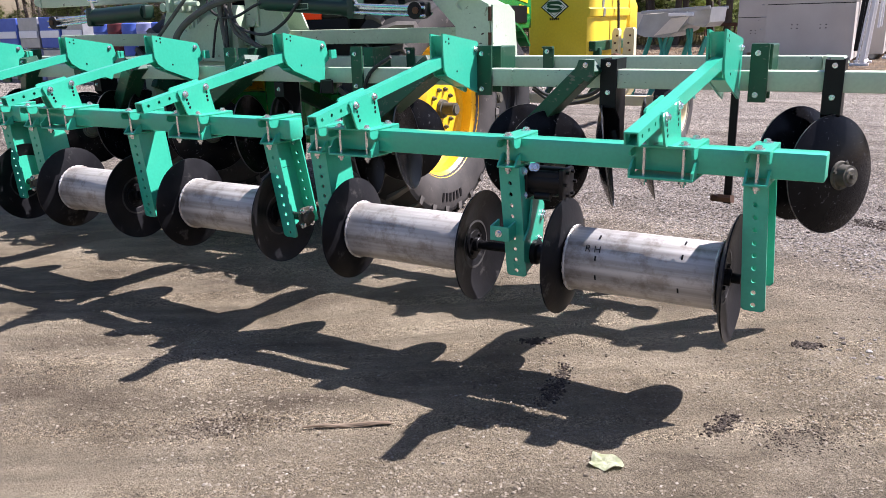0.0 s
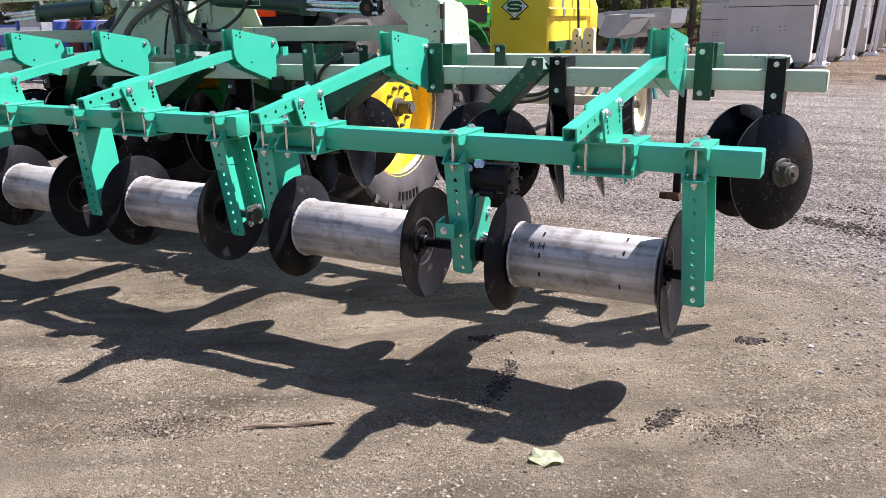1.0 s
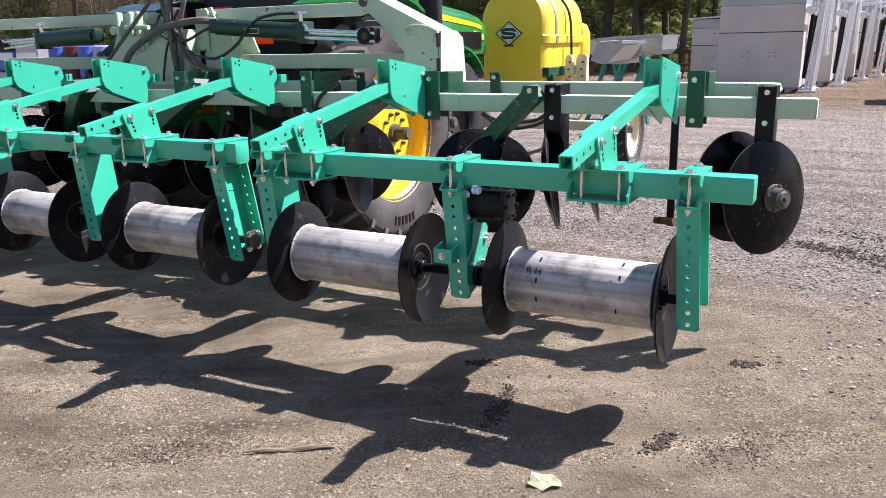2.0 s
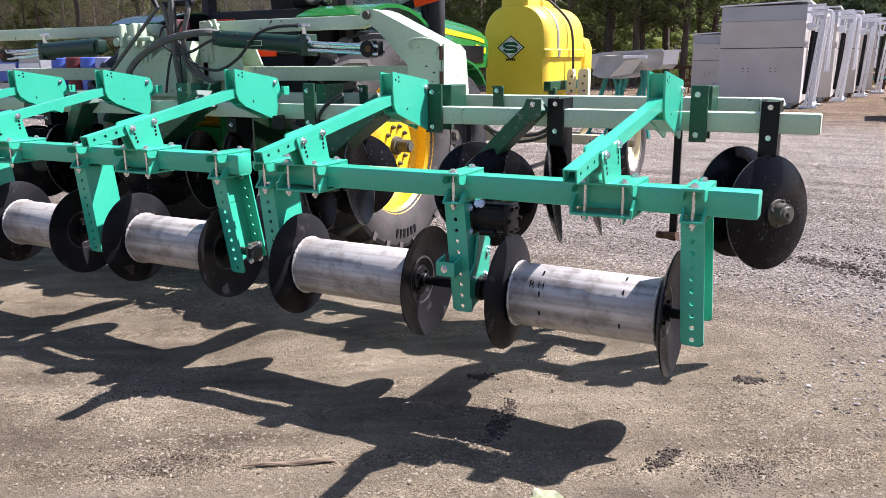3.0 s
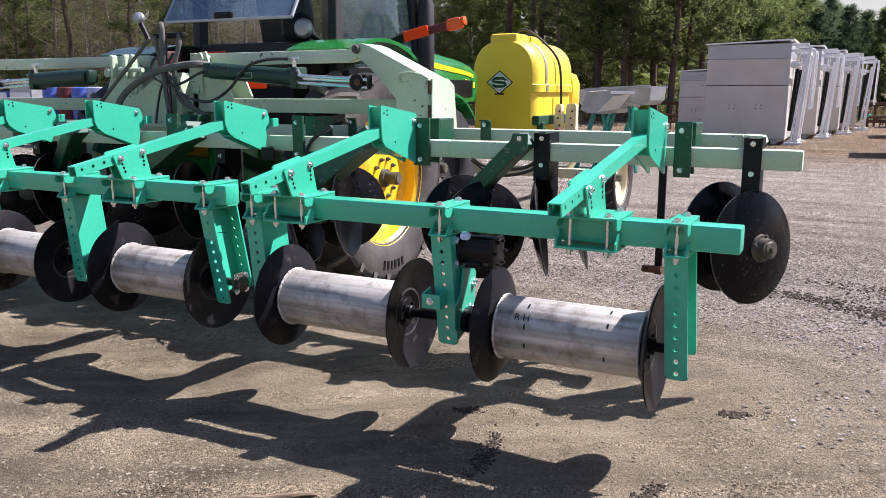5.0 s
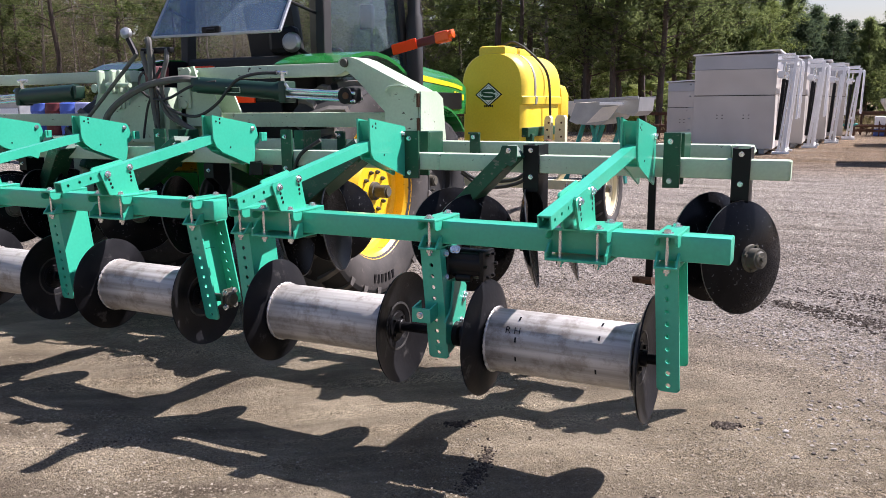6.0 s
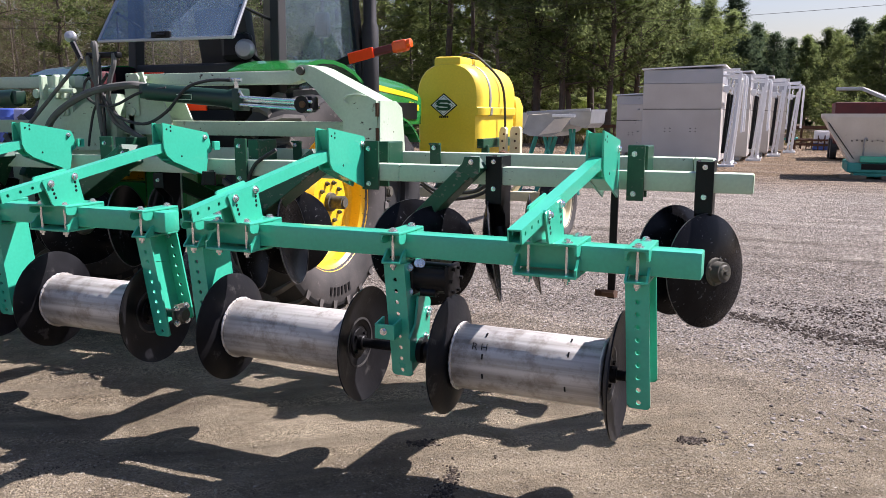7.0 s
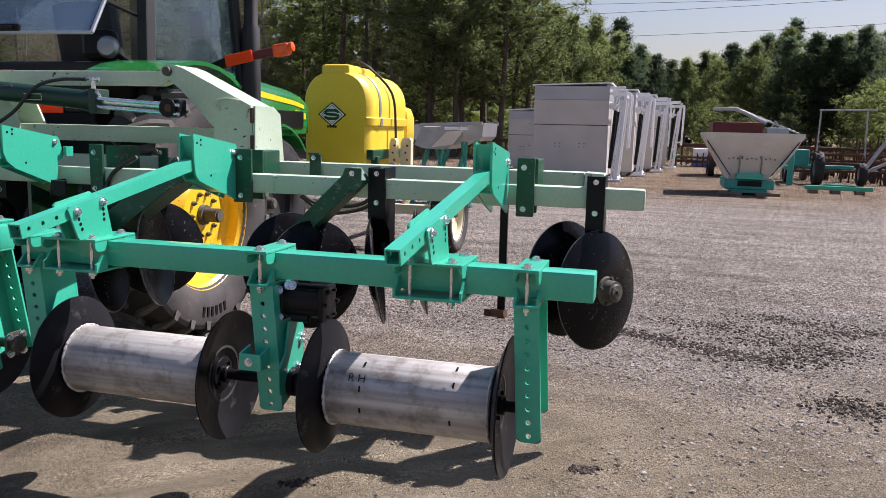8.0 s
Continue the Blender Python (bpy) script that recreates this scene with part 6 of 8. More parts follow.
# badge: a pale diamond with a dark curved figure, on the rear face
cx, cz, yb = -3.735, 1.635, TY0 - 0.003
for size, y0, nm, mt, lab in ((0.150, 0.0, "badge_edge", BLACK, ""), (0.133, -0.004, "badge", WHITE, "pale diamond badge with a dark curved figure"), (0.113, -0.007, "badge_line", BLACK, ""),
                              (0.107, -0.009, "badge_field", WHITE, "")):
    bd = bmesh.new()
    prism(bd, [(cx - size * 1.24, cz), (cx, cz + size), (cx + size * 1.24, cz), (cx, cz - size)], xz(yb + y0), 0.0, 0.004)
    part(nm, bd, mt, tank, lab)
sg = bmesh.new()
curl = [(0.088, 0.022), (0.080, 0.040), (0.045, 0.050), (-0.045, 0.050), (-0.080, 0.040), (-0.088, 0.022), (-0.076, 0.006), (0.076, -0.006), (0.088, -0.022), (0.080, -0.040), (0.045, -0.050), (-0.045, -0.050),
        (-0.080, -0.040), (-0.088, -0.022)]
for (u0, v0), (u1, v1) in zip(curl, curl[1:]):
    beam(sg, (cx + u0, yb - 0.012, cz + v0), (cx + u1, yb - 0.012, cz + v1), 0.034, 0.006, 0.0, up=(0, -1, 0))
part("badge_figure", sg, DARK_GREEN, tank)
for k in range(5):
    sm = bmesh.new()
    box(sm, (cx - 0.062 + 0.026 * k, yb - 0.003, cz - 0.158), (cx - 0.043 + 0.026 * k, yb - 0.0005, cz - 0.132), 0.0)
    part("badge_mark", sm, BLACK, tank)
# chassis
for nm, lo, hi, mt in (("saddle_beam", (TXC + 0.02, TY0 + 0.10, 1.04), (TXC + TW + 0.06, TY0 + 0.18, 1.14), DARK_GREEN),
                       ("side_channel", (TXC + TW - 0.06, TY0 + 0.02, 1.10), (TXC + TW + 0.03, TY0 + 1.4, 1.22), DARK_GREEN),
                       ("chassis_rail", (TXC - 0.40, TY0 - 0.3, 0.80), (TXC - 0.30, TY0 + 2.4, 0.92), CREAM),
                       ("chassis_rail", (TXC + 0.30, TY0 - 0.3, 0.80), (TXC + 0.40, TY0 + 2.4, 0.92), CREAM),
                       ("axle_beam", (-4.65, 6.58, 0.44), (-2.25, 6.70, 0.56), CREAM),
                       ("cradle", (TXC - 0.42, TY0 + 0.1, 0.92), (TXC + 0.42, TY0 + 1.5, 1.02), CREAM)):
    b = bmesh.new()
    box(b, lo, hi, 0.012)
    part(nm, b, mt, sprayer)
for x0, x1, y, z1, tilt in ((-3.165, -3.075, 6.90, 1.36, 0.0), (-3.045, -2.905, 6.98, 1.365, 0.02)):
    b = bmesh.new()
    prism(b, [(x0, 0.80), (x1, 0.80), (x1, z1 - 0.03), (x1 - 0.02, z1), (x0 + 0.025, z1), (x0, z1 - 0.06)], xz(y), 0.0, 0.10)
    plate = part("pump_bracket", b, CREAM, sprayer, "worn cream painted bracket plate")
    for k in range(4):
        h = bmesh.new()
        cyl(h, ((x0 + x1) / 2 + 0.02 * (k % 2), y - 0.002, 1.0 + 0.09 * k), ((x0 + x1) / 2 + 0.02 * (k % 2), y - 0.006, 1.0 + 0.09 * k), 0.014, seg=10)
        part("bolt_head", h, RUST, plate)
for x in (-3.98, -3.38, -2.9, -2.55):
    b = bmesh.new()
    beam(b, (x, 6.64, 0.50), (x + 0.25, 6.9, 1.0), 0.06, 0.06, 0.006)
    part("brace", b, CREAM if x > -3.2 else DARK_GREEN, sprayer)
b = bmesh.new()
lathe(b, [(0.0, 0.08), (0.06, 0.07), (0.085, 0.03), (0.085, -0.05), (0.0, -0.06)], (-3.05, 6.75, 0.98), (0, -1, 0.2), 20)
part("pump", b, RUST, sprayer)
wheel((-2.28, 6.64, 0.47), 0.480, 0.33, 0.26, CREAM, sprayer, 1, 18, hub_len=0.10, dish=-0.03, bolts=6, writing=False)
wheel((-4.62, 6.64, 0.47), 0.480, 0.33, 0.26, CREAM, sprayer, -1, 18, hub_len=0.10, dish=-0.03, bolts=6, writing=False)


# ---- things parked in the yard ----
BIN_SHEET = surface("bin_sheet_metal", (0.53, 0.49, 0.44), (0.61, 0.57, 0.515), 0.5, 0.15, 1.2, 40, 0.08, dirt=(0.30, 0.27, 0.235), dirt_at=0.66)
# greyer top sheet: its different reflection is put into the colour
TOP_SHEET = surface("bin_top_sheet", (0.40, 0.405, 0.42), (0.47, 0.475, 0.49), 0.45, 0.3, 1.2, 40, 0.08, dirt=(0.30, 0.28, 0.26), dirt_at=0.68)
HOPPER_STEEL = surface("hopper_stainless", (0.62, 0.565, 0.48), (0.72, 0.665, 0.58), 0.5, 0.15, 1.5, 40, 0.1, dirt=(0.36, 0.30, 0.23), dirt_at=0.62)
LILAC = surface("lilac_plastic", (0.30, 0.32, 0.55), (0.38, 0.40, 0.62), 0.5, 0, 4, 60, 0.05)
OLD_TEAL = surface("faded_teal_paint", (0.02, 0.26, 0.20), (0.05, 0.33, 0.27), 0.6, 0, 3, 50, 0.1, dirt=(0.14, 0.16, 0.12), dirt_at=0.66)


def metal_bin(at, label, ladder, w=2.30, d=2.3, h=2.92, frame=True):
    """A tall sheet metal bin on skids, with a white lifting frame along its right side."""
    x1, y0 = at
    x0 = x1 - w
    g = thing("metal_bin", (x1 - w / 2, y0 + d / 2, 0), label, "metal bin", "metal bins")
    for z0, z1, nm in ((0.14, h * 0.583, "lower_panel"), (h * 0.583 + 0.012, h * 0.845, "upper_panel"), (h * 0.845 + 0.004, h - 0.03, "top_panel")):
        b = bmesh.new()
        box(b, (x0, y0, z0), (x1, y0 + d, z1), 0.012)
        part(nm, b, TOP_SHEET if nm == "top_panel" else BIN_SHEET, g)
    b = bmesh.new()
    prism(b, [(x0 - 0.06, h - 0.03), (x1 + 0.06, h + 0.05), (x1 + 0.06, h + 0.09), (x0 - 0.06, h + 0.01)], xz(y0 - 0.06), 0.0, d + 0.12)
    part("roof_sheet", b, WHITE, g, "pale flat roof sheet")
    b = bmesh.new()
    box(b, (x0 + 0.01, y0 - 0.004, h * 0.583 - 0.004), (x1 - 0.01, y0 + 0.01, h * 0.583 + 0.014), 0.0)
    part("seam_strip", b, BLACK, g)
    for k in (0.335, 0.66):
        for dx in (-0.075, 0.075):
            for dz in (-0.05, 0.05):
                b = bmesh.new()
                cx = x0 + w * k + dx
                cz = h * 0.372 + dz
                box(b, (cx - 0.02, y0 - 0.006, cz - 0.012), (cx + 0.02, y0 - 0.002, cz + 0.012), 0.0)
                part("stencil_bar", b, BLACK, g)
    for x in (x0 + 0.3, x1 - 0.3):
        b = bmesh.new()
        box(b, (x - 0.08, y0 + 0.05, 0.0), (x + 0.08, y0 + d - 0.05, 0.14), 0.01)
        part("skid", b, GREY_STEEL, g)
    if ladder:
        b = bmesh.new()
        for y in (y0 - 0.02, y0 + 0.28):
            beam(b, (x0 - 0.14, y, 0.2), (x0 - 0.14, y, h + 0.02), 0.03, 0.03, 0.004)
        for k in range(8):
            beam(b, (x0 - 0.14, y0 - 0.02, 0.35 + 0.34 * k), (x0 - 0.14, y0 + 0.28, 0.35 + 0.34 * k), 0.025, 0.025, 0.003)
            if k % 3 == 0:
                beam(b, (x0 - 0.14, y0 + 0.13, 0.35 + 0.34 * k), (x0, y0 + 0.13, 0.35 + 0.34 * k), 0.025, 0.025, 0.003)
        part("ladder", b, GREY_STEEL, g, "grey steel ladder")
    if frame:
        for y in (y0 + 0.10, y0 + 1.55):
            b = bmesh.new()
            beam(b, (x1 + 0.296, y, 0.05), (x1 + 0.488, y, h - 0.12), 0.07, 0.09, 0.006)
            beam(b, (x1 + 0.148, y, 0.05), (x1 + 0.385, y, h - 0.45), 0.05, 0.06, 0.006)
            for k in range(5):
                z = 0.35 + 0.48 * k
                beam(b, (x1 + 0.178 + 0.05 * k, y, z), (x1 + 0.318 + 0.038 * k, y, z + 0.05), 0.04, 0.04, 0.004)
            part("lift_post", b, WHITE, g, "white painted lattice post")
            b = bmesh.new()
            for z, s in ((h - 0.08, 0.62), (h - 0.24, 0.70), (h - 0.62, 0.42)):
                beam(b, (x1, y, z), (x1 + s * 0.74, y, z + 0.02), 0.06, 0.07, 0.006)
            box(b, (x1 + 0.015, y - 0.05, h - 0.72), (x1 + 0.192, y + 0.05, h - 0.52), 0.02)
            part("top_bracket", b, WHITE, g)
            b = bmesh.new()
            sweep(b, [(x1 + 0.459, y, h - 0.30), (x1 + 0.577, y, h - 0.22), (x1 + 0.622, y, h - 0.32), (x1 + 0.614, y, h - 0.8), (x1 + 0.592, y, h - 1.9)], 0.03, seg=8)
            part("swing_arm", b, WHITE, g)
            b = bmesh.new()
            beam(b, (x1 + 0.096, y, 0.40), (x1 + 0.192, y, h - 0.75), 0.10, 0.10, 0.02)
            part("ram", b, BLACK, g, "black hydraulic ram")
            b = bmesh.new()
            cyl(b, (x1 + 0.192, y, h - 0.76), (x1 + 0.222, y, h - 0.3), 0.03, seg=10)
            part("ram_rod", b, ZINC, g)
        for z in (0.08, h - 0.30):
            b = bmesh.new()
            beam(b, (x1 + 0.333 + 0.05 * z, y0 + 0.1, z), (x1 + 0.333 + 0.05 * z, y0 + 1.55, z), 0.07, 0.07, 0.006)
            part("side_rail", b, WHITE, g)
        for yy in (y0 + 0.1, y0 + 1.55):
            b = bmesh.new()
            box(b, (x1 - 0.02, yy - 0.05, 0.0), (x1 + 0.459, yy + 0.05, 0.07), 0.008)
            part("base_rail", b, WHITE, g)
    return g


metal_bin((-1.50, 22.27), "tall grey sheet metal bin with a white lifting frame", True)
for x, y in ((-0.86, 26.0), (-0.26, 29.5), (0.30, 32.8)):
    metal_bin((x, y), "tall grey sheet metal bin with a white lifting frame", False)
metal_bin((-3.95, 27.4), "smaller grey metal bin beside the tall bins", False, w=1.62, d=1.6, h=2.28, frame=False)

# stainless spreader hopper on a teal base
hp = thing("spreader_hopper", (2.35, 19.2, 0), "pale stainless spreader hopper on a teal base frame", "spreader hopper")
HX, HY0, HY1 = 2.33, 18.7, 20.6
b = bmesh.new()
outer = [(1.14, 1.50), (1.14, 1.56), (3.56, 1.56), (3.56, 1.50), (2.74, 0.50), (1.80, 0.50)]
lo = [(1.80, HY0 + 0.25), (2.74, HY0 + 0.25), (2.74, HY1 - 0.25), (1.80, HY1 - 0.25)]
hi = [(1.14, HY0), (3.54, HY0), (3.54, HY1), (1.14, HY1)]
L = [b.verts.new((x, y, 0.38)) for x, y in lo]
H = [b.verts.new((x, y, 1.48)) for x, y in hi]
H2 = [b.verts.new((x, y, 1.57)) for x, y in hi]
I2 = [b.verts.new((x + (0.03 if x < 2 else -0.03), y + (0.03 if y < 19 else -0.03), 1.57)) for x, y in hi]
I0 = [b.verts.new((x + (0.03 if x < 2.3 else -0.03), y + (0.03 if y < 19.6 else -0.03), 0.55)) for x, y in lo]
for i in range(4):
    j = (i + 1) % 4
    b.faces.new((L[i], L[j], H[j], H[i]))
    b.faces.new((H[i], H[j], H2[j], H2[i]))
    b.faces.new((H2[i], H2[j], I2[j], I2[i]))
    b.faces.new((I2[i], I2[j], I0[j], I0[i]))
b.faces.new(I0)
b.faces.new(L[::-1])
part("hopper_body", b, HOPPER_STEEL, hp, "dented stainless hopper")
for s in (-1, 1):
    b = bmesh.new()
    prism(b, [(HX + s * 1.16, 1.42), (HX + s * 0.50, 0.44), (HX + s * 0.54, 0.42), (HX + s * 1.00, 1.10)], xz(HY0 + 0.04), 0.0, 0.04)
    part("side_wing", b, HOPPER_STEEL, hp)
    b = bmesh.new()
    sweep(b, [(HX + s * 0.26, HY0 + 0.20, 0.52), (HX + s * 0.26, HY0 + 0.10, 0.85), (HX + s * 0.25, HY0 + 0.08, 0.98), (HX + s * 0.20, HY0 + 0.10, 0.96)], 0.02)
    part("gate_rod", b, GREY_STEEL, hp)
    b = bmesh.new()
    prism(b, [(HX + s * 1.10, 1.36), (HX + s * 0.48, 0.48), (HX + s * 0.465, 0.495), (HX + s * 1.08, 1.37)], xz(HY0 + 0.02), -0.006, 0.02)
    part("rubber_edge", b, BLACK, hp)
for k in range(11):
    b = bmesh.new()
    box(b, (HX - 0.55 + 0.11 * k, HY0 + 0.10, 0.90 + 0.02 * (k % 2)), (HX - 0.52 + 0.11 * k, HY0 + 0.118, 0.93 + 0.02 * (k % 2)), 0.0)
    part("rivet", b, BLACK, hp)
b = bmesh.new()
box(b, (HX - 0.60, HY0 + 0.05, 0.15), (HX + 0.60, HY1 - 0.1, 0.385), 0.03)
box(b, (HX - 0.44, HY0 + 0.08, 0.05), (HX + 0.44, HY1 - 0.2, 0.152), 0.02)
base_part = part("base_frame", b, OLD_TEAL, hp, "teal painted base frame")
b = bmesh.new()
box(b, (HX - 0.33, HY0 + 0.02, 0.40), (HX + 0.33, HY0 + 0.22, 0.55), 0.02)
part("gate", b, TEAL, hp)
# black box paints the dark opening of the slot
b = bmesh.new()
box(b, (HX - 0.29, HY0 + 0.040, 0.23), (HX + 0.29, HY0 + 0.055, 0.37), 0.01)
part("gate_slot", b, BLACK, base_part)
for x in (HX - 0.7, HX + 0.2):
    tm = thing("timber_block", (x + 0.3, HY0, 0), "weathered timber block under the spreader hopper", "timber")
    b = bmesh.new()
    box(b, (x - 0.04, HY0 - 0.02, 0.0), (x + 0.54, HY0 + 0.22, 0.085), 0.015)
    part("timber", b, WOOD, tm)

# teal beam on blocks
bmn = thing("steel_beam", (4.75, 20.7, 0), "teal painted steel beam lying on timber blocks", "steel beam")
b = bmesh.new()
box(b, (3.93, 20.6, 0.10), (5.60, 20.78, 0.21), 0.01)
part("beam", b, TEAL, bmn)
b = bmesh.new()
beam(b, (4.4, 20.82, 0.235), (5.2, 20.72, 0.23), 0.10, 0.04, 0.004)
part("cover_plate", b, OLD_TEAL, bmn)
for x in (4.15, 4.70, 5.3):
    b = bmesh.new()
    box(b, (x - 0.12, 20.58, 0.0), (x + 0.12, 20.82, 0.10), 0.012)
    part("block", b, WOOD, bmn)

# teal cart with tyres
cart = thing("teal_cart", (4.6, 25.5, 0), "faded teal two wheeled farm cart with large tyres", "cart")
for nm, lo_, hi_ in (("body", (3.95, 25.4, 0.55), (4.75, 26.6, 1.10)), ("drawbar", (3.98, 24.2, 0.45), (4.08, 25.4, 0.60)), ("front_post", (3.95, 24.1, 0.0), (4.12, 24.25, 1.15)),
                     ("axle", (3.9, 25.9, 0.48), (6.2, 26.02, 0.60))):
    b = bmesh.new()
    box(b, lo_, hi_, 0.03)
    part(nm, b, OLD_TEAL, cart)
wheel((4.95, 25.0, 0.52), 0.54, 0.28, 0.26, GREY_STEEL, cart, 1, 18, dish=0.0, bolts=6, writing=False, rubber=BLACK_RUBBER)
wheel((4.25, 26.2, 0.55), 0.56, 0.28, 0.26, GREY_STEEL, cart, -1, 18, dish=0.0, bolts=6, writing=False, rubber=BLACK_RUBBER)
wheel((6.30, 25.3, 0.36), 0.37, 0.20, 0.22, GREY_STEEL, cart, 1, 16, dish=0.0, bolts=6, writing=False, rubber=BLACK_RUBBER)

# auger boom on posts behind the hopper
aug = thing("auger_boom", (3.0, 27.6, 0), "light grey folding auger boom on a red box trailer", "auger boom")
b = bmesh.new()
beam(b, (1.80, 27.5, 2.42), (2.60, 27.5, 2.42), 0.10, 0.12, 0.02)
beam(b, (2.55, 27.5, 2.44), (3.60, 27.5, 1.95), 0.10, 0.12, 0.02)
beam(b, (2.60, 27.7, 2.46), (4.75, 27.7, 1.60), 0.05, 0.06, 0.01)
beam(b, (3.70, 27.6, 1.60), (3.90, 27.6, 2.04), 0.05, 0.05, 0.01)
beam(b, (3.90, 27.6, 2.04), (4.25, 27.6, 1.60), 0.05, 0.05, 0.01)
part("boom", b, GREY_STEEL, aug)
b = bmesh.new()
box(b, (3.62, 27.4, 1.45), (4.35, 28.2, 1.80), 0.03)
part("boom_base", b, GREY_STEEL, aug)
b = bmesh.new()
box(b, (1.85, 28.0, 0.55), (3.55, 30.2, 1.98), 0.03)
part("trailer_box", b, RED, aug, "dull red trailer box")
for y in (28.3, 29.6):
    for x in (1.9, 3.5):
        b = bmesh.new()
        cyl(b, (x - 0.1, y, 0.36), (x + 0.1, y, 0.36), 0.36, seg=24)
        part("tyre", b, BLACK_RUBBER, aug)
b = bmesh.new()
box(b, (3.5, 27.6, 0.0), (3.62, 28.2, 1.5), 0.01)
box(b, (4.28, 27.6, 0.0), (4.38, 28.2, 1.5), 0.01)
part("post", b, GREY_STEEL, aug)


# rusty frames of old implements on the far side
def rusty_frame(at, size, seed, label="rusty steel implement frame standing in the yard"):
    rnd = random.Random(seed)
    x, y = at
    w, d, h = size
    g = thing("implement_frame", (x + w / 2, y + d / 2, 0), label, "implement frame", "rusty implement frames")
    for z in (0.35 * h, 0.62 * h):
        for yy in (y, y + d):
            b = bmesh.new()
            beam(b, (x, yy, z), (x + w, yy, z + rnd.uniform(-0.05, 0.05)), 0.09, 0.09, 0.008)
            part("cross_bar", b, RUST, g)
    n = int(w / 0.22)
    for k in range(n + 1):
        xx = x + w * k / n
        yy = y + rnd.choice((0, d))
        b = bmesh.new()
        top = h * rnd.uniform(0.55, 1.0)
        beam(b, (xx, yy, 0.0), (xx + rnd.uniform(-0.08, 0.08), yy, top), 0.05, 0.05, 0.004)
        if rnd.random() < 0.6:
            beam(b, (xx, yy, top * 0.8), (xx + rnd.uniform(-0.4, 0.4), yy + rnd.uniform(-0.4, 0.4), 0.1), 0.04, 0.04, 0.004)
        part("tine", b, RUST, g)
    for k in range(int(w)):
        b = bmesh.new()
        c = Vector((x + rnd.uniform(0, w), y + rnd.uniform(0, d), 0.27))
        cyl(b, c, c + Vector((0.12, 0, 0)), 0.27, seg=18)
        part("gauge_wheel", b, RUBBER, g)
    return g


rusty_frame((5.0, 28.5), (3.2, 1.6, 1.45), 3)
rusty_frame((5.6, 30.5), (4.2, 1.6, 1.75), 4)
rusty_frame((4.4, 27.0), (2.6, 1.0, 1.0), 6)
rusty_frame((9.0, 26.5), (3.6, 1.6, 1.4), 7)
rusty_frame((6.6, 26.0), (3.6, 1.4, 1.15), 5)
rusty_frame((8.0, 29.5), (4.5, 2.0, 1.7), 8)
rusty_frame((-7.5, 31.0), (3.2, 1.2, 0.9), 12)
rusty_frame((0.8, 36.5), (3.0, 1.2, 0.7), 14)
gp = thing("goal_frame", (6.2, 27.9, 0), "tall grey pipe frame standing among the implements", "pipe frame")
for x0_, x1_, z0_, z1_ in ((5.36, 5.42, 0.0, 2.45), (5.55, 5.55, 0.0, 2.42), (6.96, 6.9, 0.0, 2.45), (5.36, 7.2, 2.45, 2.48)):
    b = bmesh.new()
    beam(b, (x0_, 28.0, z0_), (x1_, 28.0, z1_), 0.045, 0.05, 0.01)
    part("pipe", b, GREY_STEEL, gp)
b = bmesh.new()
beam(b, (6.35, 25.6, 0.35), (7.3, 25.6, 1.9), 0.11, 0.11, 0.02)
beam(b, (6.35, 25.6, 0.35), (7.4, 25.6, 0.9), 0.09, 0.09, 0.02)
dg = thing("leaning_drawbar", (6.8, 25.6, 0), "pale grey steel drawbar leaning up from a small wheel", "drawbar")
part("bar", b, GREY_STEEL, dg)
b = bmesh.new()
beam(b, (6.35, 25.6, 0.40), (6.32, 25.6, 0.0), 0.12, 0.12, 0.02)
part("foot", b, GREY_STEEL, dg)
gt = thing("flatbed_cart", (0.4, 37.2, 0), "low green flatbed cart loaded with boards", "cart")
for nm, lo_, hi_, mt in (("bed", (-1.0, 37.0, 0.42), (0.9, 38.4, 0.52), OLD_TEAL), ("boards", (-0.6, 37.1, 0.53), (0.8, 38.2, 0.72), WOOD), ("crate", (1.55, 36.6, 0.30), (2.3, 37.6, 0.85), WHITE),
                         ("leg", (-0.9, 37.1, 0.0), (-0.8, 37.3, 0.42), RUST), ("leg", (0.7, 37.1, 0.0), (0.8, 37.3, 0.42), RUST), ("tarpaulin", (1.50, 36.55, 0.02), (2.4, 36.59, 0.30), OLD_BLUE)):
    b = bmesh.new()
    box(b, lo_, hi_, 0.02)
    part(nm, b, mt, gt)
fence = thing("rail_barrier", (0, 39.0, 0), "long dark steel rail behind the parked machines", "rail")
b = bmesh.new()
beam(b, (-26, 39.2, 0.95), (14, 39.2, 0.98), 0.08, 0.16, 0.01)
part("rail", b, RUST, fence)
for k in range(14):
    b = bmesh.new()
    box(b, (-26 + 3 * k, 39.2, 0.0), (-25.9 + 3 * k, 39.3, 0.95), 0.01)
    part("post", b, RUST, fence)

# galvanised spreader behind the sprayer, on teal legs
sp = thing("galvanised_spreader", (-3.75, 12.6, 0), "grey galvanised spreader hopper on teal legs", "spreader hopper")
b = bmesh.new()
prism(b, [(-4.15, 1.52), (-4.28, 1.18), (-4.12, 1.12), (-3.74, 1.10), (-3.50, 1.20), (-3.36, 1.36), (-3.36, 1.56)], xz(12.0), 0.0, 1.5)
part("hopper", b, GREY_STEEL, sp, "dull galvanised hopper body")
b = bmesh.new()
prism(b, [(-3.36, 1.60), (-3.36, 1.34), (-3.06, 1.27), (-2.97, 1.36), (-2.945, 1.62)], xz(12.1), 0.0, 1.3)
part("end_panel", b, GREY_STEEL, sp)
b = bmesh.new()
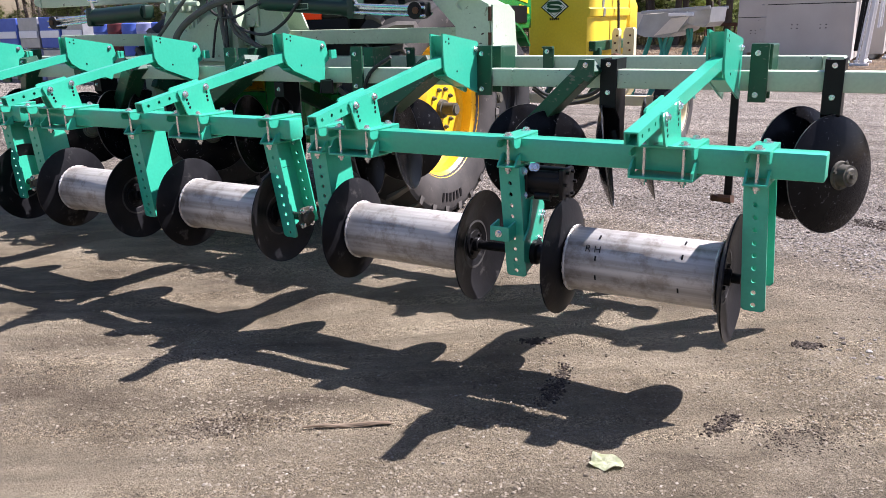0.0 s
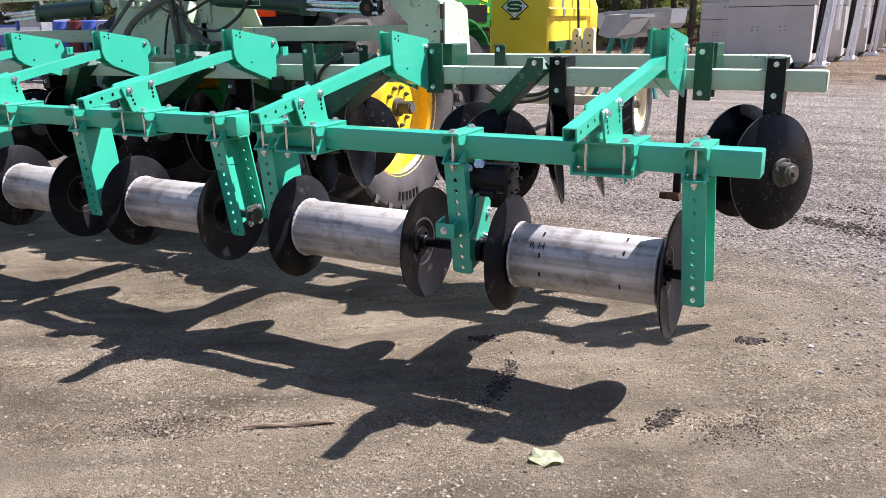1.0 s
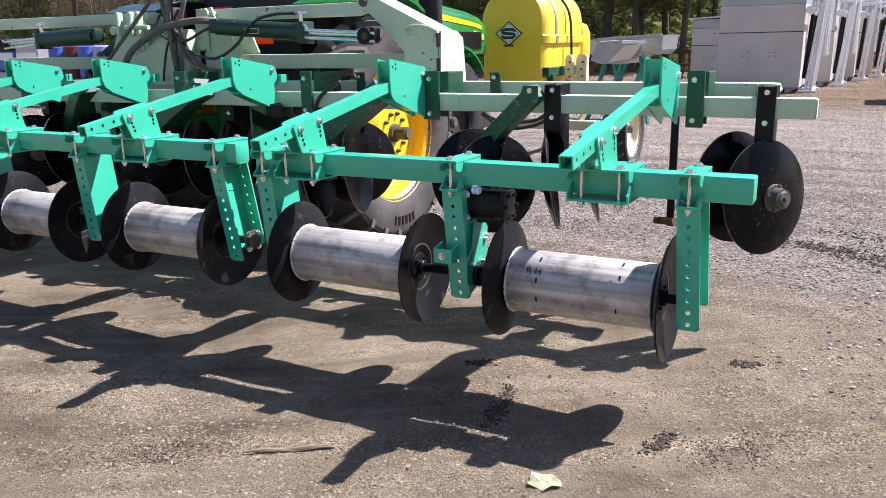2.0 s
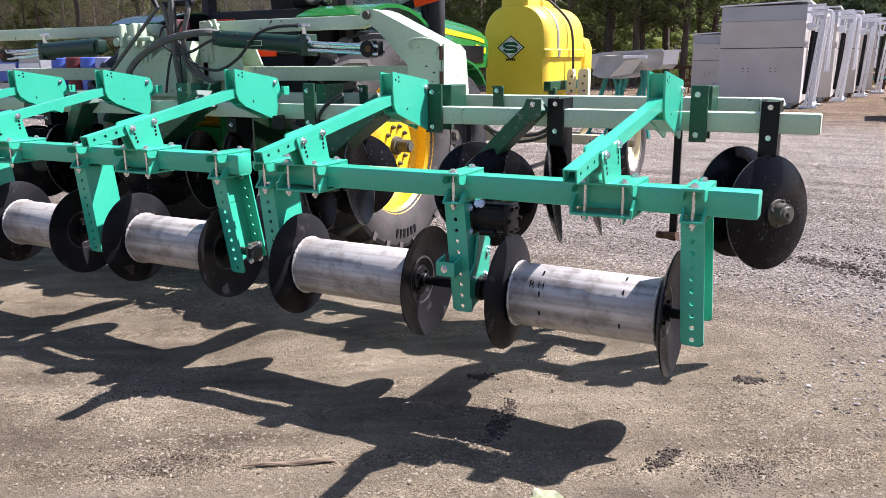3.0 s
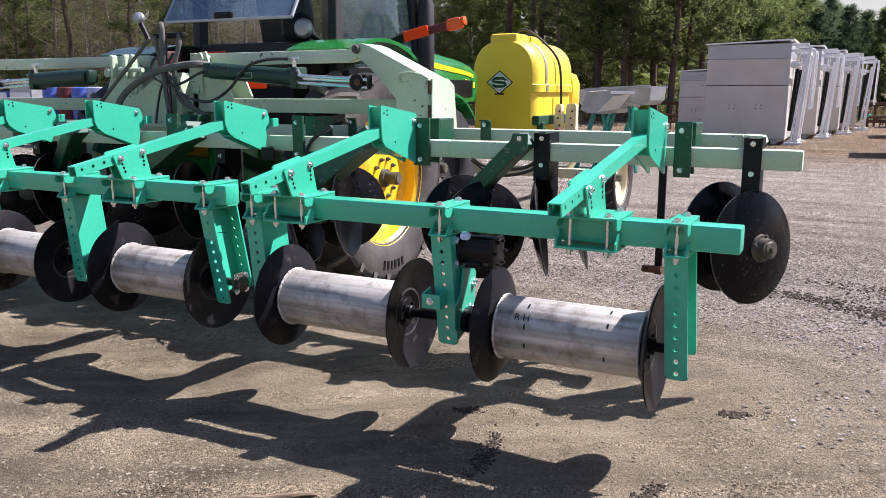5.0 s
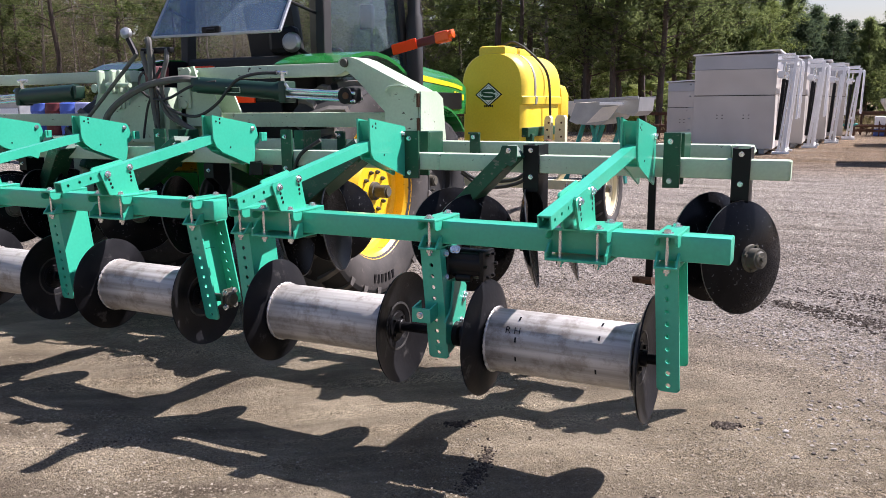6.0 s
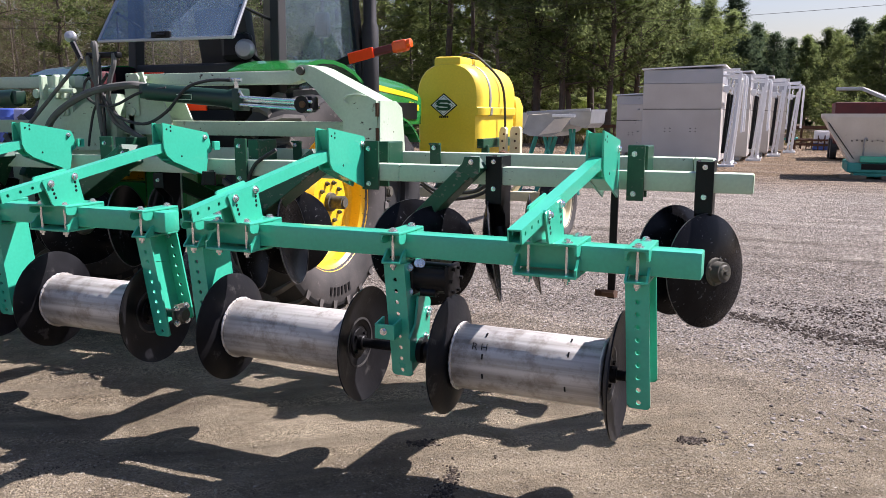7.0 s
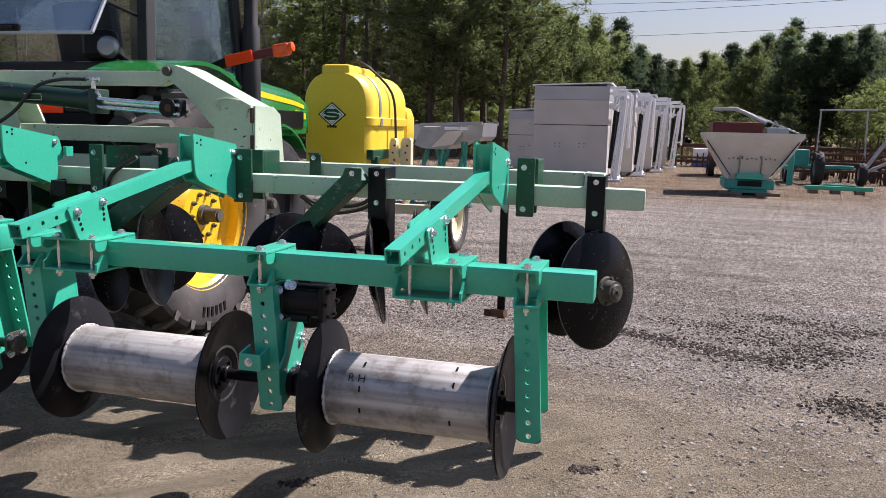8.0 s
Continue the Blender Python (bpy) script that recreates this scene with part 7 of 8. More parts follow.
prism(b, [(-4.52, 1.56), (-4.52, 1.44), (-4.26, 1.20), (-4.16, 1.50), (-4.16, 1.57)], xz(12.25), 0.0, 1.2)
part("side_panel", b, HOPPER_STEEL, sp, "stained hopper side panel")
for y in (11.98, 13.5):
    b = bmesh.new()
    beam(b, (-4.18, y, 1.555), (-2.94, y, 1.615), 0.05, 0.06, 0.01)
    part("rim", b, GREY_STEEL, sp)
# flat plate in paler steel paints the lit slant of the hopper's front
b = bmesh.new()
prism(b, [(-3.92, 1.14), (-3.62, 1.44), (-3.30, 1.47), (-3.50, 1.20)], xz(11.94), 0.0, 0.03)
part("spout_plate", b, HOPPER_STEEL, sp)
for x in (-4.3, -3.9, -3.55, -3.25):
    b = bmesh.new()
    beam(b, (x - 0.12, 12.3, 0.0), (x + 0.16, 12.5, 1.10), 0.06, 0.08, 0.008)
    part("leg", b, OLD_TEAL, sp)
for x0, x1 in ((-3.55, -3.95), (-3.15, -3.40), (-4.0, -3.75), (-3.3, -3.32)):
    b = bmesh.new()
    beam(b, (x0, 12.05, 0.0), (x1, 12.3, 1.25), 0.05, 0.06, 0.006)
    part("leg", b, OLD_TEAL, sp)
b = bmesh.new()
box(b, (-3.66, 11.90, 1.475), (-3.22, 11.97, 1.535), 0.01)
part("edge_rail", b, WHITE, sp)
b = bmesh.new()
box(b, (-4.4, 12.2, 0.30), (-3.2, 12.35, 0.42), 0.01)
part("cross_member", b, BLACK, sp)
rd = thing("red_loader_arm", (-5.9, 33.0, 0), "orange red machine arm standing behind the bins", "machine")
b = bmesh.new()
beam(b, (-6.4, 33, 0.0), (-6.3, 33, 1.75), 0.12, 0.2, 0.02)
beam(b, (-6.3, 33, 1.7), (-5.7, 33, 0.8), 0.12, 0.18, 0.02)
beam(b, (-5.7, 33, 0.0), (-5.75, 33, 1.3), 0.12, 0.2, 0.02)
part("arm", b, ORANGE, rd)
sp.location.x -= 0.17

# stacked crates and barrels far to the side
for k in range(7):
    x = -20.5 + 0.62 * k
    bl_ = thing("plastic_barrel", (x, 12.6, 0), "blue plastic barrel standing on a pallet", "barrel", "plastic barrels")
    b = bmesh.new()
    lathe(b, [(0.0, 0.75), (0.26, 0.75), (0.29, 0.78), (0.30, 1.05), (0.31, 1.07), (0.30, 1.10), (0.30, 1.42), (0.31, 1.44), (0.30, 1.47), (0.29, 1.64), (0.25, 1.67), (0.0, 1.67)], (x, 12.6, 0.0), (0, 0, 1), 20)
    part("barrel", b, (OLD_BLUE, WHITE, OLD_BLUE, LILAC, OLD_BLUE, LILAC, OLD_BLUE)[k] if k != 1 else RED, bl_, smooth=True)
pl_ = thing("pallet_stack", (-18.6, 12.6, 0), "stack of dark weathered pallets under the barrels", "pallets")
for k in range(5):
    b = bmesh.new()
    box(b, (-20.9, 12.1, 0.15 * k), (-16.3, 13.2, 0.15 * k + 0.135), 0.01)
    part("pallet", b, WOOD if k % 2 else GREY_STEEL, pl_)
for k in range(6):
    x = -27.5 + 1.1 * k
    cr = thing("wire_crate", (x, 13.0, 0), "stacked grey and white storage crate with straps", "crate", "storage crates")
    for lo_, hi_, mt, nm in (((x - 0.5, 12.6, 0.0), (x + 0.5, 13.6, 0.95), LILAC if k % 2 else GREY_STEEL, "lower_crate"), ((x - 0.5, 12.6, 1.0), (x + 0.5, 13.6, 1.92), GREY_STEEL if k % 2 else OLD_BLUE, "upper_crate"),
                             ((x - 0.46, 12.56, 1.30), (x + 0.46, 12.6, 1.52), WHITE, "label_panel")):
        b = bmesh.new()
        box(b, lo_, hi_, 0.02)
        part(nm, b, mt, cr)
# overhead wires with their poles
wr = thing("power_line", (-10, 31, 0), "thin overhead power lines between two wooden poles", "power line")
for x in (-70, 48):
    b = bmesh.new()
    cyl(b, (x, 31.1, 0), (x, 31.1, 12.0), 0.17, 0.12, seg=12)
    part("pole", b, WOOD, wr)
for z, tilt, bend, y in ((5.408, 0.02975, 0.00169, 31.0), (6.372, 0.0355, 0.0009, 31.1), (6.686, 0.0068, 0.0007, 31.2)):
    b = bmesh.new()
    pts = [(x, y, z + tilt * x + bend * x * x) for x in [-70 + 118 * k / 16 for k in range(17)]]
    sweep(b, pts, 0.008, seg=5, steps=4)
    part("wire", b, RUBBER, wr)


# ---- trees ----
GOLD = (1 + 5 ** 0.5) / 2
LUMP = np.array([(-1, GOLD, 0), (1, GOLD, 0), (-1, -GOLD, 0), (1, -GOLD, 0), (0, -1, GOLD), (0, 1, GOLD), (0, -1, -GOLD), (0, 1, -GOLD), (GOLD, 0, -1), (GOLD, 0, 1), (-GOLD, 0, -1),
                 (-GOLD, 0, 1)], float) / (1 + GOLD ** 2) ** 0.5
LUMP_TRI = np.array([i for i in itertools.combinations(range(12), 3) if max(np.linalg.norm(LUMP[a] - LUMP[b]) for a, b in itertools.combinations(i, 2)) < 1.1])
LUMP_TRI = np.array([t if np.dot(np.cross(LUMP[t[1]] - LUMP[t[0]], LUMP[t[2]] - LUMP[t[0]]), LUMP[t[0]]) > 0 else t[::-1] for t in LUMP_TRI])


def leaf_material(name, a, c, see_through=0.35):
    m, n, l, b = nodes_of(name)
    info = n.new("ShaderNodeNewGeometry")
    ramp = n.new("ShaderNodeValToRGB")
    ramp.color_ramp.elements[0].color, ramp.color_ramp.elements[1].color = (*a, 1), (*c, 1)
    l.new(info.outputs["Random Per Island"], ramp.inputs["Fac"])
    ob = n.new("ShaderNodeObjectInfo")
    span = n.new("ShaderNodeMapRange")
    span.inputs["To Min"].default_value, span.inputs["To Max"].default_value = 0.65, 1.35
    l.new(ob.outputs["Random"], span.inputs["Value"])
    sc = n.new("ShaderNodeVectorMath")
    sc.operation = "SCALE"
    l.new(ramp.outputs["Color"], sc.inputs[0])
    l.new(span.outputs["Result"], sc.inputs["Scale"])
    tr = n.new("ShaderNodeBsdfTranslucent")
    mx = n.new("ShaderNodeMixShader")
    mx.inputs["Fac"].default_value = see_through
    co = n.new("ShaderNodeTexCoord")
    speckle = n.new("ShaderNodeTexNoise")
    speckle.inputs["Scale"].default_value, speckle.inputs["Detail"].default_value, speckle.inputs["Roughness"].default_value = 5.5, 5, 0.7
    l.new(co.outputs["Object"], speckle.inputs["Vector"])
    spot = n.new("ShaderNodeMapRange")
    spot.inputs["From Min"].default_value, spot.inputs["From Max"].default_value = 0.36, 0.66
    spot.inputs["To Min"].default_value, spot.inputs["To Max"].default_value = 0.60, 1.40
    l.new(speckle.outputs["Fac"], spot.inputs["Value"])
    sc2 = n.new("ShaderNodeVectorMath")
    sc2.operation = "SCALE"
    l.new(sc.outputs["Vector"], sc2.inputs[0])
    l.new(spot.outputs["Result"], sc2.inputs["Scale"])
    rough_ = n.new("ShaderNodeBump")
    rough_.inputs["Strength"].default_value, rough_.inputs["Distance"].default_value = 1.0, 0.25
    l.new(speckle.outputs["Fac"], rough_.inputs["Height"])
    l.new(rough_.outputs["Normal"], b.inputs["Normal"])
    l.new(sc2.outputs["Vector"], b.inputs["Base Color"])
    l.new(sc2.outputs["Vector"], tr.inputs["Color"])
    b.inputs["Roughness"].default_value = 0.75
    b.inputs["Specular IOR Level"].default_value = 0.2
    l.new(b.outputs["BSDF"], mx.inputs[1])
    l.new(tr.outputs["BSDF"], mx.inputs[2])
    l.new(mx.outputs["Shader"], n["Material Output"].inputs["Surface"])
    return m


PINE = leaf_material("pine_needles", (0.095, 0.128, 0.045), (0.260, 0.310, 0.120), 0.72)
FAR_PINE = leaf_material("far_pine_needles", (0.060, 0.098, 0.056), (0.150, 0.200, 0.105), 0.62)
SPRING = leaf_material("spring_leaves", (0.12, 0.16, 0.050), (0.31, 0.36, 0.125), 0.62)
TWIG = leaf_material("bare_twigs", (0.15, 0.120, 0.080), (0.30, 0.245, 0.165), 0.3)
GRASS = leaf_material("dry_grass", (0.14, 0.12, 0.05), (0.28, 0.23, 0.11), 0.3)


def mesh_part(name, verts, faces, mat, parent):
    me = bpy.data.meshes.new(name)
    me.from_pydata(verts, [], faces)
    me.materials.append(mat)
    ob = new(name, me)
    ob.parent = parent
    return ob


def tufts(rnd, centres, per, spread, size, flat=0.6, width=0.42):
    """Small leaf blades scattered round each centre."""
    verts, faces = [], []
    for c, s in centres:
        for _ in range(per):
            d = Vector((rnd.gauss(0, 1), rnd.gauss(0, 1), rnd.gauss(0, flat))) * spread * s * 0.5
            p = c + d
            a = Vector((rnd.uniform(-1, 1), rnd.uniform(-1, 1), rnd.uniform(-0.6, 0.8))).normalized() * size * rnd.uniform(0.6, 1.4)
            q = Vector((rnd.uniform(-1, 1), rnd.uniform(-1, 1), rnd.uniform(-1, 1))).normalized() * size * width
            k = len(verts)
            verts += [p - a * 0.5, p + q * 0.5, p + a * 0.6, p - q * 0.5]
            faces.append((k, k + 1, k + 2, k + 3))
    return verts, faces


def clumps(rnd, centres, per, radius, size, flat=0.62, width=0.45):
    """Uneven lumps of foliage with small leaf blades standing out all round them."""
    verts, faces = [], []
    for c, s in centres:
        rad = radius * s * rnd.uniform(0.7, 1.25)
        k = len(verts)
        turn = rnd.uniform(0, 6.28)
        ct, st = math.cos(turn), math.sin(turn)
        for q in LUMP:
            f = rad * rnd.uniform(0.20, 0.48)
            verts.append(c + Vector(((q[0] * ct - q[1] * st) * f, (q[0] * st + q[1] * ct) * f, q[2] * f * flat)))
        faces += [(int(a) + k, int(b_) + k, int(d) + k) for a, b_, d in LUMP_TRI]
        for _ in range(per):
            d = Vector((rnd.gauss(0, 1), rnd.gauss(0, 1), rnd.gauss(0, 1))).normalized() * rad * rnd.uniform(0.35, 1.40)
            d.z *= flat
            p = c + d
            a = (d.normalized() + Vector((rnd.uniform(-1, 1), rnd.uniform(-1, 1), rnd.uniform(-0.8, 0.8)))).normalized() * size * rnd.uniform(0.6, 1.5)
            q = Vector((rnd.uniform(-1, 1), rnd.uniform(-1, 1), rnd.uniform(-1, 1))).normalized() * size * width
            k = len(verts)
            verts += [p - q * 0.5, p + q * 0.5, p + a]
            faces.append((k, k + 1, k + 2))
    return verts, faces


def make_tree(name, seed, height, kind, label, category):
    rnd = random.Random(seed)
    g = thing(name, (0, -300 - seed * 12, 0), label, category, "woodland trees")
    bm = bmesh.new()
    lean = Vector((rnd.uniform(-0.03, 0.03), rnd.uniform(-0.03, 0.03), 1))
    r0 = height * (0.0085 if kind != "shrub" else 0.008)
    pts = [Vector((0, 0, -0.1)) + Vector((lean.x, lean.y, 1)) * height * k / 8 + Vector((rnd.uniform(-0.12, 0.12), rnd.uniform(-0.12, 0.12), 0)) * (k > 0) for k in range(9)]
    sweep(bm, pts, [r0 * (1.25 - 1.05 * k / 40) for k in range(41)], seg=9, steps=5)
    centres = []
    if kind == "pine":
        lo, n, reach = 0.34, 46, height * 0.20
    elif kind == "full_pine":
        lo, n, reach = 0.16, 80, height * 0.24
    elif kind == "round_pine":
        lo, n, reach = 0.14, 84, height * 0.20
    elif kind == "leafy":
        lo, n, reach = 0.22, 52, height * 0.27
    elif kind == "bare":
        lo, n, reach = 0.16, 60, height * 0.22
    else:
        lo, n, reach = 0.05, 40, height * 0.45
    for k in range(n):
        u = lo + (1 - lo) * (k + rnd.random()) / n
        ang = rnd.uniform(0, 2 * math.pi)
        prof = (1.0 - (u - lo) / (1 - lo) * 0.80) * (0.55 + 0.45 * min(1, (u - lo) / 0.15)) if kind in ("pine", "bare", "full_pine") else math.sin(math.pi * min(1, max(0.08, (u - lo) / (1 - lo) * 0.9 + 0.12))) ** 0.7
        if kind == "round_pine":
            prof = (1.0 - ((u - lo) / (1 - lo)) ** 2.2) * (0.6 + 0.4 * min(1, (u - lo) / 0.25)) + 0.12
        ln = reach * prof * rnd.uniform(0.55, 1.2)
        p0 = pts[min(8, int(u * 8))].lerp(pts[min(8, int(u * 8) + 1)], u * 8 - int(u * 8))
        d = Vector((math.cos(ang), math.sin(ang), rnd.uniform(-0.05, 0.55)))
        p1 = p0 + d * ln * 0.55 + Vector((0, 0, 0.05 * ln))
        p2 = p0 + d * ln + Vector((0, 0, -0.12 * ln if kind == "pine" else 0.1 * ln))
        rr = max(0.012, r0 * 0.30 * (1.1 - u))
        sweep(bm, [p0, p1, p2], [rr, rr * 0.6, rr * 0.25], seg=5, steps=2)
        for f in ((0.42, 0.62, 0.82, 1.0) if kind != "shrub" else (0.5, 1.0)):
            base = p0.lerp(p2, f)
            centres.append((base + Vector((rnd.uniform(-0.3, 0.3), rnd.uniform(-0.3, 0.3), rnd.uniform(-0.15, 0.25))), rnd.uniform(0.7, 1.3) * (0.5 + 0.5 * prof)))
    trunk = part("trunk", bm, PALE_BARK if kind == "bare" else BARK, None, smooth=True)
    trunk.parent = g
    if kind == "full_pine":
        v, f = clumps(rnd, centres, 80, 0.58, 0.15)
        mat = PINE
    elif kind == "round_pine":
        v, f = clumps(rnd, centres, 60, 0.80, 0.22, 0.75)
        mat = FAR_PINE if seed % 2 else PINE
    elif kind == "pine":
        v, f = clumps(rnd, centres, 60, 0.48, 0.15)
        mat = PINE
    elif kind == "leafy":
        v, f = clumps(rnd, centres, 60, 0.46, 0.14, 0.8)
        mat = SPRING
    elif kind == "bare":
        v, f = tufts(rnd, centres, 26, 1.3, 0.42, 0.6, 0.045)
        mat = TWIG
    else:
        v, f = clumps(rnd, centres, 40, height * 0.11, 0.09, 0.8)
        mat = SPRING if seed % 2 else PINE
    mesh_part("crown", v, f, mat, g)
    return g


PROTO = {
    "pine": [make_tree("pine_tree", s, h, "pine", "tall green pine with a bare lower trunk", "tree") for s, h in ((1, 17), (2, 19), (3, 15), (4, 20))],
    "full_pine": [make_tree("pine_tree", s, h, "full_pine", "tall pine with a full dark green crown", "tree") for s, h in ((14, 17), (15, 18))],
    "round_pine": [make_tree("pine_tree", s, h, "round_pine", "dense dark pine with a rounded crown in the far wood", "tree") for s, h in ((16, 15), (17, 14), (19, 16))],
    "leafy": [make_tree("leafy_tree", s, h, "leafy", "leafy tree in pale spring green at the woodland edge", "tree") for s, h in ((5, 11), (6, 13), (7, 9))],
    "bare": [make_tree("bare_tree", s, h, "bare", "thin tree with brown bare twigs", "tree") for s, h in ((8, 14), (9, 12))],
    "shrub": [make_tree("shrub", s, h, "shrub", "low green shrub under the trees", "shrub") for s, h in ((11, 2.6), (12, 2.2), (13, 3.2))],
}
used = set()


def plant(kind, x, y, rnd, scale=1.0):
    src = rnd.choice(PROTO[kind])
    m = pose(x, y, 0, 0, 0, rnd.uniform(0, 360)) @ Matrix.Diagonal((scale * rnd.uniform(0.9, 1.1), scale * rnd.uniform(0.9, 1.1), scale, 1))
    if src.name not in used:
        used.add(src.name)
        src.matrix_basis = m
    else:
        copy_thing(src, m @ Matrix.Diagonal((1 / src.scale.x, 1 / src.scale.y, 1 / src.scale.z, 1)))


rnd = random.Random(77)
FULL_PINES = [(-8.4, 39.6), (-10.7, 38.6), (-12.1, 39.8), (-7.2, 42.5)]
# near wood: from the left edge to the gap over the parked bins
x = -84.0
while x < -8.5:
    y = 40.5 + rnd.uniform(0, 5.0) + (2.0 if x > -12 else 0)
    kind = rnd.choices(("pine", "leafy", "bare"), (4, 2, 5) if x < -22 else (6, 3, 2))[0]
    plant(kind, x, y, rnd, rnd.uniform(0.85, 1.15))
    x += rnd.uniform(1.7, 3.0)
for px0, py0 in FULL_PINES:
    plant("full_pine", px0, py0, rnd, rnd.uniform(0.95, 1.05))
plant("pine", -10.7, 40.0, rnd, 1.0)
plant("pine", -12.6, 41.0, rnd, 1.05)
plant("pine", -8.3, 43.0, rnd, 0.92)
x = -92.0
while x < -9:
    plant(rnd.choices(("pine", "leafy", "bare"), (6, 2, 2))[0], x, 47 + rnd.uniform(0, 6), rnd, rnd.uniform(0.9, 1.15))
    x += rnd.uniform(2.4, 4.2)
x = -96.0
while x < -11:
    plant(rnd.choices(("pine", "leafy"), (7, 2))[0], x, 56 + rnd.uniform(0, 8), rnd, rnd.uniform(0.95, 1.15))
    x += rnd.uniform(3.0, 5.0)
x = -80.0
while x < -7:
    plant("shrub", x, 39.6 + rnd.uniform(0, 6), rnd, rnd.uniform(0.8, 1.5))
    x += rnd.uniform(1.6, 3.0)
# far wood to the right, lower on the horizon


def skyline(x):
    """Height of the far wood along its length."""
    table = ((-18, 15.5), (-11, 13.4), (-6, 12.2), (-3.5, 10.4), (0.7, 9.3), (3, 10.0), (7, 11.2), (12, 12.0), (15, 10.8), (18, 10.6), (26, 11.5), (70, 12))
    for (a, p), (c, q) in zip(table, table[1:]):
        if a <= x <= c:
            return p + (q - p) * (x - a) / (c - a)
    return 12.0


for y0, dens in ((76, 2.5), (84, 2.8), (94, 3.2)):
    x = -18.0
    while x < 58:
        kind = rnd.choices(("round_pine", "leafy"), (9, 0.5))[0]
        src_h = {"round_pine": 15.0, "leafy": 11.5}[kind]
        plant(kind, x, y0 + rnd.uniform(-2, 4), rnd, skyline(x) * rnd.uniform(0.80, 1.02) * (1 + (y0 - 76) * 0.009) / src_h)
        x += dens * rnd.uniform(0.7, 1.3)
# pale spring trees that stand before the far pines
for x, y, k in ((5.0, 74, 0.56), (7.6, 76, 0.66), (12.4, 77, 0.92), (16.5, 73, 0.60), (-0.2, 72, 0.40)):
    plant("leafy", x, y, rnd, k)
for x, y, k in ((12.6, 58, 1.5), (14.4, 59, 1.7), (16.2, 60, 1.6), (4.0, 64, 1.3)):
    plant("shrub", x, y, rnd, k)
x = -8.0
while x < 50:
    plant("shrub", x, 70 + rnd.uniform(0, 5), rnd, rnd.uniform(0.8, 1.5))
    x += rnd.uniform(2.0, 3.6)
for lst in PROTO.values():
    for src in lst:
        if src.name not in used:
            for o in (*src.children_recursive, src):
                bpy.data.objects.remove(o)

# dense depth of the woods behind the nearest trees
def far_woods(name, x0, x1, y, height, n, seed, mat):
    r = random.Random(seed)
    centres = []
    for _ in range(n):
        px_ = r.uniform(x0, x1)
        centres.append((Vector((px_, y + r.uniform(0, 7), height(px_) * r.random() ** 0.8)), r.uniform(0.6, 1.4)))
    verts, faces = clumps(r, centres, 34, 1.0, 0.24, 0.8)
    ob = mesh_part(name, verts, faces, mat, None)
    return tagged(ob, "dense dark woodland behind the nearest trees", "woods", kind="stuff")


far_woods("far_woods", -105, -10, 64, lambda x: 15.0, 5000, 21, PINE)
far_woods("far_woods", -95, -10, 60, lambda x: 9.0, 2200, 23, SPRING)
far_woods("far_woods", -34, -9, 44.5, lambda x: 13.0, 520, 24, SPRING)
far_woods("far_woods", -18, 75, 100, lambda x: skyline(x) * 0.90, 4600, 22, FAR_PINE)
# rough grass along the wood's edge
r = random.Random(5)
verts, faces = [], []
for _ in range(14000):
    right = r.random() < 0.35
    p = Vector((r.uniform(-85, -3), r.uniform(38.6, 47), 0)) if not right else Vector((r.uniform(-6, 45), r.uniform(42, 72), 0))
    h = r.uniform(0.15, 0.55)
    d = Vector((r.uniform(-0.25, 0.25), r.uniform(-0.2, 0.2), h))
    s = Vector((r.uniform(0.03, 0.09), r.uniform(-0.03, 0.03), 0))
    k = len(verts)
    verts += [p - s, p + s, p + d]
    faces.append((k, k + 1, k + 2))
tagged(mesh_part("rough_grass", verts, faces, GRASS, None), "dry rough grass along the woodland edge", "grass", kind="stuff")


# ---- gravel, clods and litter on the ground ----
def stones(name, n, seed, place, size, mat, label, squash=0.6, fine=True):
    """Loose stones: small uneven rounded lumps, half sunk in the dirt."""
    r = np.random.RandomState(seed)
    if fine:
        base = np.array([(1, 0, 0), (-1, 0, 0), (0, 1, 0), (0, -1, 0), (0.2, 0.1, 0.8), (0, 0, -0.6)], float)
        tri = np.array([(0, 2, 4), (2, 1, 4), (1, 3, 4), (3, 0, 4)])
    else:
        base, tri = LUMP, LUMP_TRI
    pts, rad = place(r, n), size(r, n)
    verts, faces = [], []
    for (x, y), s in zip(pts, rad):
        a = r.uniform(0, 6.28)
        c, d = math.cos(a), math.sin(a)
        sx, sy = s * r.uniform(0.75, 1.3), s * r.uniform(0.75, 1.3)
        jit = base + r.uniform(-0.22, 0.22, base.shape)
        z0 = ground_height(x, y) + s * squash * 0.30
        k = len(verts)
        for q in jit:
            u, v = q[0] * sx, q[1] * sy
            verts.append((x + u * c - v * d, y + u * d + v * c, z0 + q[2] * s * squash))
        faces += [tuple(t + k) for t in tri]
    me = bpy.data.meshes.new(name)
    me.from_pydata(verts, [], faces)
    if fine:
        me.shade_smooth()
    me.materials.append(mat)
    return tagged(new(name, me), label, "gravel", kind="stuff")


